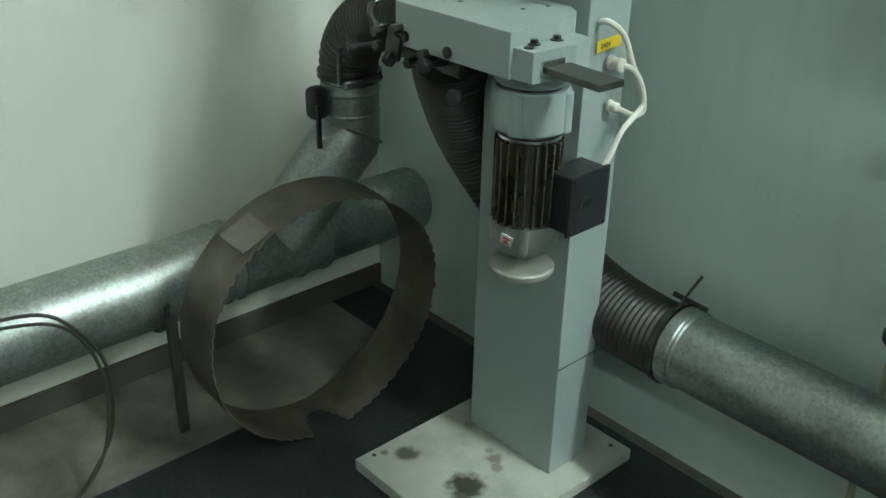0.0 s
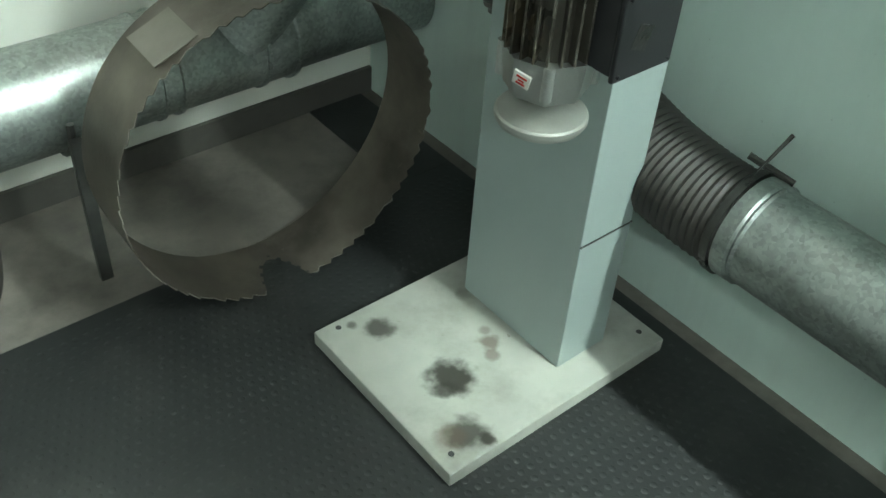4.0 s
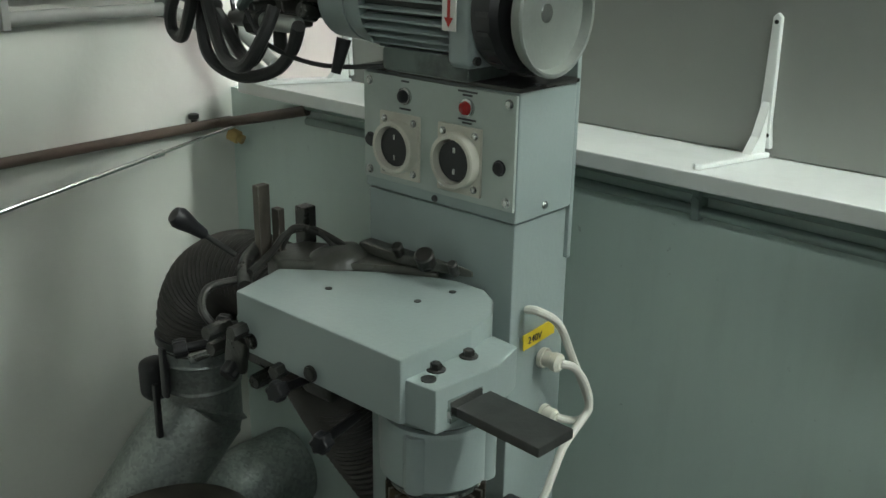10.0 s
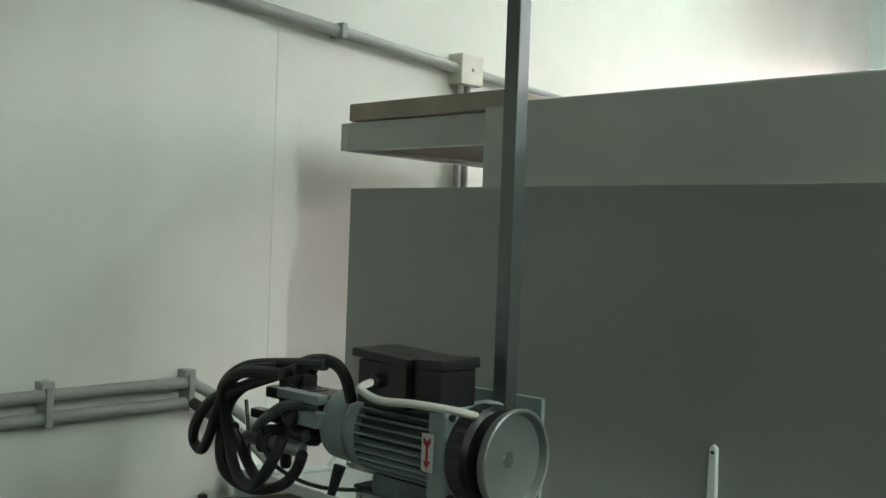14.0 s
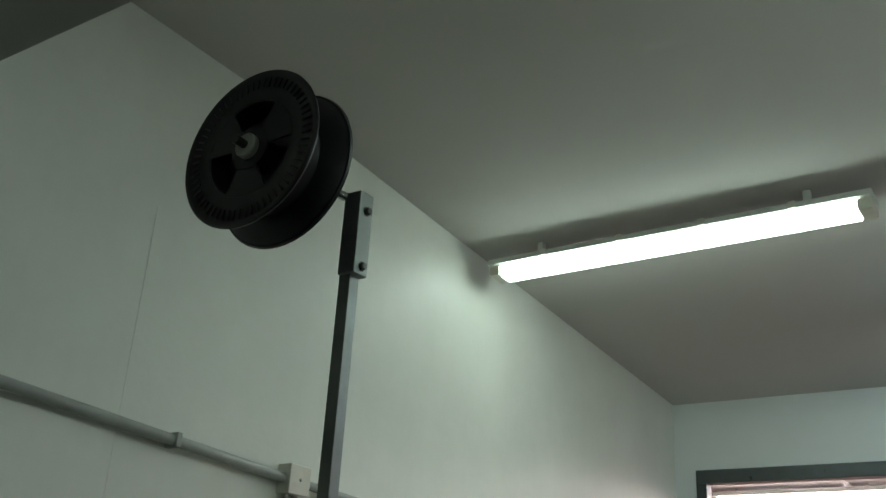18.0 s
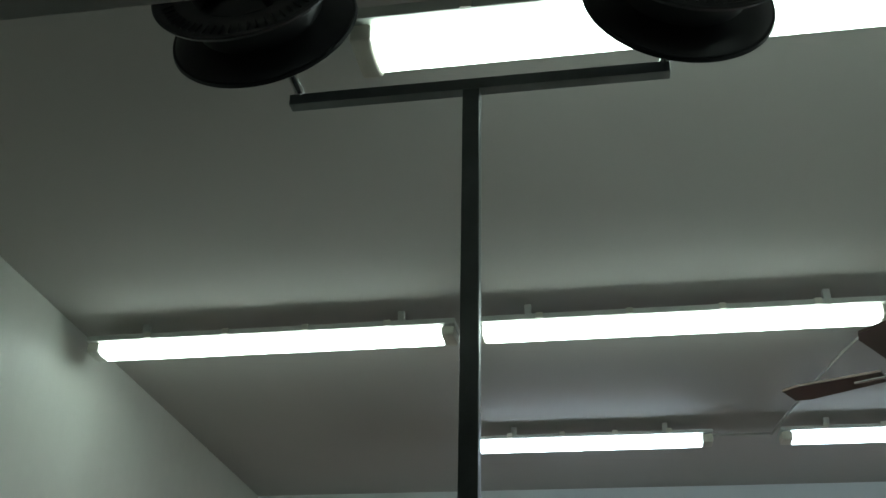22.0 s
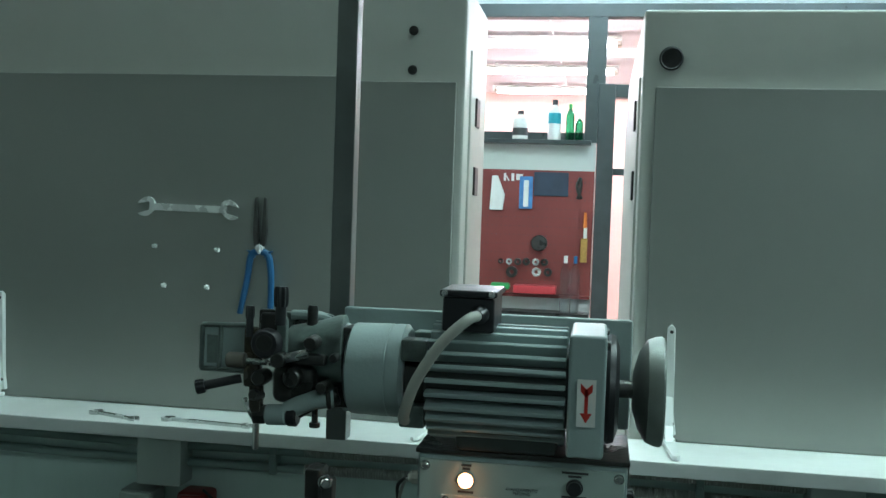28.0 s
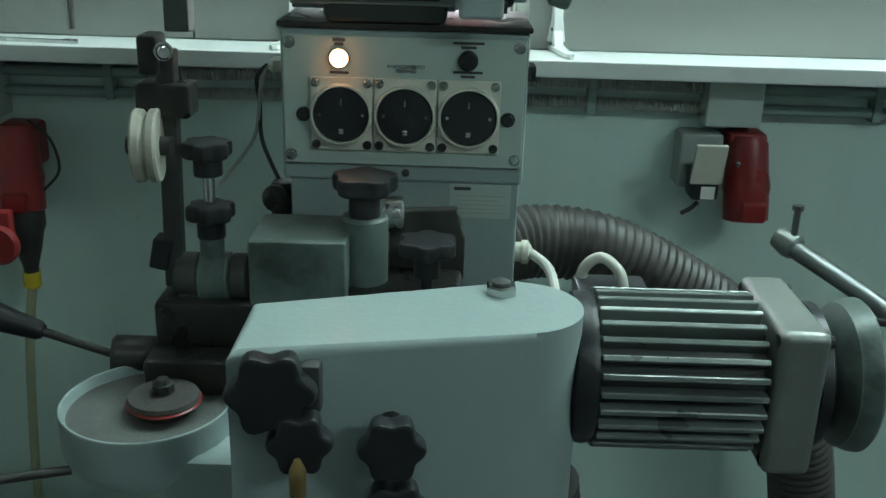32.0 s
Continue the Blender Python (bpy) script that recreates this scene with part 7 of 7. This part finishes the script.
for iy in range(26):
    for iz in range(13):
        y, z = -2.016 + iy * 0.024, 1.085 + iz * 0.047
        box(bm, (X0 - 0.0228, y - 0.002, z - 0.002), (X0 - 0.0218, y + 0.002, z + 0.002))
tagged(part("peg_holes", bm, INK, TB_), kind="stuff")
part("board_edge", box(bmesh.new(), (X0 - 0.06, -2.036, 1.043), (X0 - 0.002, -0.866, 1.059), 0.002), RED_BOARD, TB_)


def board_thing(name, label, category, build, material):
    y, z = build[1], build[2]
    t = thing(name, (X0 - 0.03, y, z), label, category, "things on the tool board")
    part("body", build[0], material, t)
    return t


bm = prism(bmesh.new(), [(-1.496, 1.495), (-1.566, 1.495), (-1.576, 1.575), (-1.536, 1.675), (-1.506, 1.675)], "x", X0 - 0.045, X0 - 0.024, 0.004)
board_thing("plastic_bag", "clear bag with a white applicator, hung on the board", "bag", (bm, -1.536, 1.575), LABEL)
bm = box(bmesh.new(), (X0 - 0.036, -1.721, 1.505), (X0 - 0.024, -1.651, 1.675), 0.004)
board_thing("sealant_pack", "blue and white sealant tube on a card", "sealant", (bm, -1.686, 1.575), BLUE_CARD)
bm = box(bmesh.new(), (X0 - 0.048, -1.701, 1.515), (X0 - 0.036, -1.674, 1.655), 0.005)
board_thing("sealant_tube", "white sealant tube on a blue card", "sealant", (bm, -1.686, 1.575), LABEL)
bm = box(bmesh.new(), (X0 - 0.03, -1.906, 1.575), (X0 - 0.024, -1.726, 1.700), 0.002)
board_thing("dark_card", "dark blue backing card with small tools", "card", (bm, -1.816, 1.635), NAVY)
bm = prism(bmesh.new(), [(-1.566, 1.650), (-1.578, 1.650), (-1.578, 1.690), (-1.566, 1.690)], "x", X0 - 0.026, X0 - 0.0225)
prism(bm, [(-1.591, 1.650), (-1.598, 1.650), (-1.572, 1.690), (-1.566, 1.690)], "x", X0 - 0.026, X0 - 0.0225)
box(bm, (X0 - 0.026, -1.621, 1.650), (X0 - 0.0225, -1.606, 1.690))
box(bm, (X0 - 0.026, -1.666, 1.655), (X0 - 0.0225, -1.631, 1.687))
part("white_mark", bm, LABEL, TB_)
bm = cyl(bmesh.new(), (X0 - 0.022, -1.766, 1.327), (X0 - 0.07, -1.766, 1.327), 0.042, seg=24, chamfer=0.004)
board_thing("saw_hub", "dark round metal hub on a peg", "metal hub", (bm, -1.766, 1.325), CAST)
for k, (y, z, r) in enumerate(((-1.566, 1.225, 0.014), (-1.611, 1.225, 0.017), (-1.656, 1.225, 0.019), (-1.701, 1.227, 0.02), (-1.751, 1.227, 0.019), (-1.796, 1.227, 0.02), (-1.626, 1.170, 0.03), (-1.756, 1.175, 0.024), (-1.816, 1.175, 0.022))):
    bm = lathe(bmesh.new(), (X0 - 0.022, y, z), (-1, 0, 0), [(0, r * 0.4), (0, r), (0.018, r), (0.018, r * 0.4)], 18, True)
    board_thing("steel_ring", "small oily steel ring on a peg", "steel ring", (bm, y, z), STEEL if k % 3 == 1 else CAST)
bm = cyl(bmesh.new(), (X0 - 0.05, -2.001, 1.415), (X0 - 0.05, -2.001, 1.495), 0.011, 0.007, seg=14)
h = board_thing("brush", "long bristle brush with an orange and white handle", "brush", (bm, -2.001, 1.325), ORANGE)
part("bristles", box(bmesh.new(), (X0 - 0.062, -2.016, 1.235), (X0 - 0.035, -1.981, 1.360), 0.004), OCHRE, h)
part("handle", box(bmesh.new(), (X0 - 0.056, -2.012, 1.360), (X0 - 0.042, -1.994, 1.420), 0.003), LABEL, h)
bm = tube(bmesh.new(), smooth_path([(X0 - 0.03, -1.966, 1.675), (X0 - 0.035, -1.971, 1.625), (X0 - 0.03, -1.956, 1.565)], 5), 0.008, 8)
tube(bm, smooth_path([(X0 - 0.03, -1.966, 1.675), (X0 - 0.035, -1.951, 1.625), (X0 - 0.03, -1.976, 1.565)], 5), 0.008, 8)
board_thing("old_pliers", "dark worn pliers hung on the board", "pliers", (bm, -1.966, 1.625), CAST)
bm = box(bmesh.new(), (X0 - 0.13, -1.626, 1.081), (X0 - 0.08, -1.526, 1.117), 0.012)
board_thing("green_tool", "bright green plastic tool on the board's ledge", "hand tool", (bm, -1.566, 1.075), GREEN)
bm = box(bmesh.new(), (X0 - 0.15, -1.866, 1.067), (X0 - 0.05, -1.646, 1.110), 0.006)
board_thing("red_tray", "flat bright red tray on the bench", "tray", (bm, -1.766, 1.075), RED_BRIGHT)


def bottle(y, z, r, h, material, cap, label, x=None):
    x = X0 - 0.05 if x is None else x
    b = thing("bottle", (x, y, z), label, "bottle", "bottles and cans")
    part("body", lathe(bmesh.new(), (x, y, z), (0, 0, 1), [(0, r * 0.9), (0.004, r), (h * 0.68, r), (h * 0.78, r * 0.75), (h * 0.84, r * 0.38), (h * 0.88, r * 0.36)], 22), material, b)
    part("cap", cyl(bmesh.new(), (x, y, z + h * 0.87), (x, y, z + h), r * 0.42, seg=16, chamfer=0.001), cap, b)
    return b


c = bottle(-1.646, 1.865, 0.040, 0.15, LABEL, BLACK, "white and black can with a black cap on the sill")
part("band", cyl(bmesh.new(), (X0 - 0.05, -1.646, 1.885), (X0 - 0.05, -1.646, 1.925), 0.0405, seg=22), INK, c)
c = bottle(-1.823, 1.865, 0.034, 0.21, LABEL, BLACK, "white spray can with a turquoise top on the sill")
part("band", cyl(bmesh.new(), (X0 - 0.05, -1.823, 1.950), (X0 - 0.05, -1.823, 2.005), 0.0347, seg=22), TEAL, c)
bottle(-1.904, 1.865, 0.022, 0.19, GREEN_GLASS, GREEN, "small green bottle on the sill")
bottle(-1.951, 1.865, 0.020, 0.13, GREEN_GLASS, LABEL, "small green bottle with a white cap on the sill")
bottle(-1.911, 0.980, 0.024, 0.29, CLEAR_PLASTIC, LABEL, "clear plastic bottle with a white cap on the bench", X0 - 0.14)
bottle(-1.961, 0.980, 0.024, 0.29, CLEAR_PLASTIC, BLUE, "clear plastic bottle with a blue cap on the bench", X0 - 0.14)
BN = thing("workbench", (X0 - 0.35, -1.466, 0.000), "cluttered workbench with a dark mat and a red edge", "workbench")
part("bench_top", box(bmesh.new(), (X0 - 0.62, -2.036, 0.875), (X0 - 0.002, -0.866, 0.915), 0.003), NAVY, BN)
part("bench_edge", box(bmesh.new(), (X0 - 0.64, -2.036, 0.855), (X0 - 0.62, -0.866, 0.917), 0.002), RED_BOARD, BN)
part("bench_riser", box(bmesh.new(), (X0 - 0.20, -2.036, 0.917), (X0 - 0.04, -0.866, 0.979), 0.003), CAST, BN)
for x in (X0 - 0.60, X0 - 0.06):
    for y in (-2.016, -0.92):
        part("leg", box(bmesh.new(), (x, y, 0.0), (x + 0.04, y + 0.04, 0.875), 0.002), DARK_STEEL, BN)
rng = random.Random(11)
for k in range(9):
    y, x = -1.986 + k * 0.06 + rng.uniform(0.019, 0.015), X0 - 0.3 + rng.uniform(-0.086, 0.060)
    t = thing("workshop_part", (x, y, 0.915), "small dark metal part lying on the bench", "metal part", "parts on the bench")
    bm = lathe(bmesh.new(), (x, y, 0.9155), (0, 0, 1), [(0, 0.02), (0.012, 0.024), (0.02 + rng.uniform(0, 0.03), 0.018), (0.05, 0.008), (0.05, 0)], 14)
    part("body", bm, (CAST, RED, GLASS_DARK)[k % 3], t)

# the lit hall beyond
plain("hall_floor", (X1, -9.0, -0.1), (11.0, 3.0, 0.0), CONCRETE, "pale floor of the hall beyond")
plain("hall_ceiling", (X1, -9.0, 3.05), (11.0, 3.0, 3.2), HALL, "pinkish white suspended ceiling of the hall")
plain("hall_wall", (11.0, -9.0, -0.1), (11.15, 3.0, 3.2), HALL_WALL, "hall wall coloured salmon for the hall's pink light")
plain("hall_wall", (X1, 3.0, -0.1), (11.15, 3.15, 3.2), HALL_WALL, "hall wall coloured salmon for the hall's pink light")
plain("hall_wall", (X1, -9.15, -0.1), (11.15, -9.0, 3.2), HALL_WALL, "hall wall coloured salmon for the hall's pink light")
for x in (4.6, 5.8, 7.0, 8.6, 10.2):
    for y0 in (0.9, -0.75, -2.4, -4.05):
        if (x, y0) in ((4.6, 0.9),):
            continue
        strip_lamp(x, y0, y0 - 1.45, 2.96, 3.05, HALL_GLOW, "long fluorescent lamp on the hall ceiling, lit")
for y in (-0.2, -1.6, -3.2):
    part_ = part("ceiling_rail", box(bmesh.new(), (X1 + 0.1, y - 0.02, 3.02), (10.9, y + 0.02, 3.05), 0.003), HALL, None)
    tagged(part_, "thin white rail along the hall ceiling", "rail", "ceiling rails")
plain("hall_divider", (6.2, -3.6, 0.0), (6.3, -2.3, 2.6), HALL_WALL, "dividing wall coloured salmon for the hall's pink light")

# ceiling fan
F = thing("ceiling_fan", (1.68, -2.93, 2.6), "ceiling fan with a chrome motor and dark blades, at rest", "ceiling fan")
FX, FY = 1.68, -2.935
part("canopy", lathe(bmesh.new(), (FX, FY, 3.028), (0, 0, -1), [(0, 0.062), (0.012, 0.06), (0.035, 0.03), (0.045, 0.014)], 28), CHROME, F)
part("down_rod", cyl(bmesh.new(), (FX, FY, 2.99), (FX, FY, 2.86), 0.012, seg=14), CHROME, F)
part("motor", lathe(bmesh.new(), (FX, FY, 2.89), (0, 0, -1), [(0, 0.02), (0.012, 0.06), (0.03, 0.075), (0.075, 0.078), (0.10, 0.062), (0.11, 0.03), (0.125, 0.045), (0.15, 0.043), (0.165, 0.02), (0.168, 0)], 32), CHROME, F)
for k in range(4):
    t = radians(60 + 90 * k)
    d, s = V(math.cos(t), math.sin(t), 0), V(-math.sin(t), math.cos(t), 0)
    c = V(FX, FY, 2.80)
    bm = bmesh.new()
    pts = [(0.10, -0.04), (0.37, -0.06), (0.42, -0.045), (0.43, 0.045), (0.37, 0.06), (0.10, 0.04)]
    lo = [bm.verts.new(c + d * p + s * q + V(0, 0, 0.1 * q - 0.004)) for p, q in pts]
    hi = [bm.verts.new(c + d * p + s * q + V(0, 0, 0.1 * q + 0.004)) for p, q in pts]
    bm.faces.new(lo), bm.faces.new(hi)
    for i in range(6):
        bm.faces.new([lo[i], lo[(i + 1) % 6], hi[(i + 1) % 6], hi[i]])
    bl = part("blade", bm, WOOD_DARK, F)
    part("blade_arm", tube(bmesh.new(), [c + d * 0.06, c + d * 0.13, c + d * 0.2], 0.009, 8), CHROME, bl)
CB = thing("ceiling_cable", (2.5, -2.7, 2.95), "thin cable running over the ceiling to the fan", "cable")
part("lead", tube(bmesh.new(), smooth_path([(1.72, -2.90, 3.015), (2.0, -2.80, 2.995), (2.45, -2.70, 2.962), (2.80, -2.64, 2.942)], 6), 0.006, 8), GREY_CABLE, CB)
part("lead", tube(bmesh.new(), [(2.80, -2.36, 2.945), (2.80, -2.64, 2.945)], 0.005, 8), GREY_CABLE, CB)

# ---------------------------------------------------------------- studs of the rubber mat
def mat_studs(x0, x1, y0, y1, pitch, r):
    vs, fs = [], []
    n = 8
    for i in range(int((x1 - x0) / pitch)):
        for j in range(int((y1 - y0) / pitch)):
            x, y = x0 + (i + (0.5 if j % 2 else 0)) * pitch, y0 + j * pitch
            b = len(vs)
            for rr, z in ((r, 0.0049), (r * 0.66, 0.0056)):
                for k in range(n):
                    t = 2 * math.pi * k / n
                    vs.append((x + rr * math.cos(t), y + rr * math.sin(t), z))
            for k in range(n):
                fs.append((b + k, b + (k + 1) % n, b + n + (k + 1) % n, b + n + k))
            fs.append(tuple(b + n + k for k in range(n)))
    me = bpy.data.meshes.new("mat_studs")
    me.from_pydata(vs, [], fs)
    me.materials.append(FLOOR)
    me.shade_smooth()
    ob = new("mat_studs", me)
    tagged(ob, "rows of small round studs of the rubber mat", "mat studs", kind="stuff")


mat_studs(-1.5, -0.045, -1.75, -0.352, 0.0195, 0.0062)
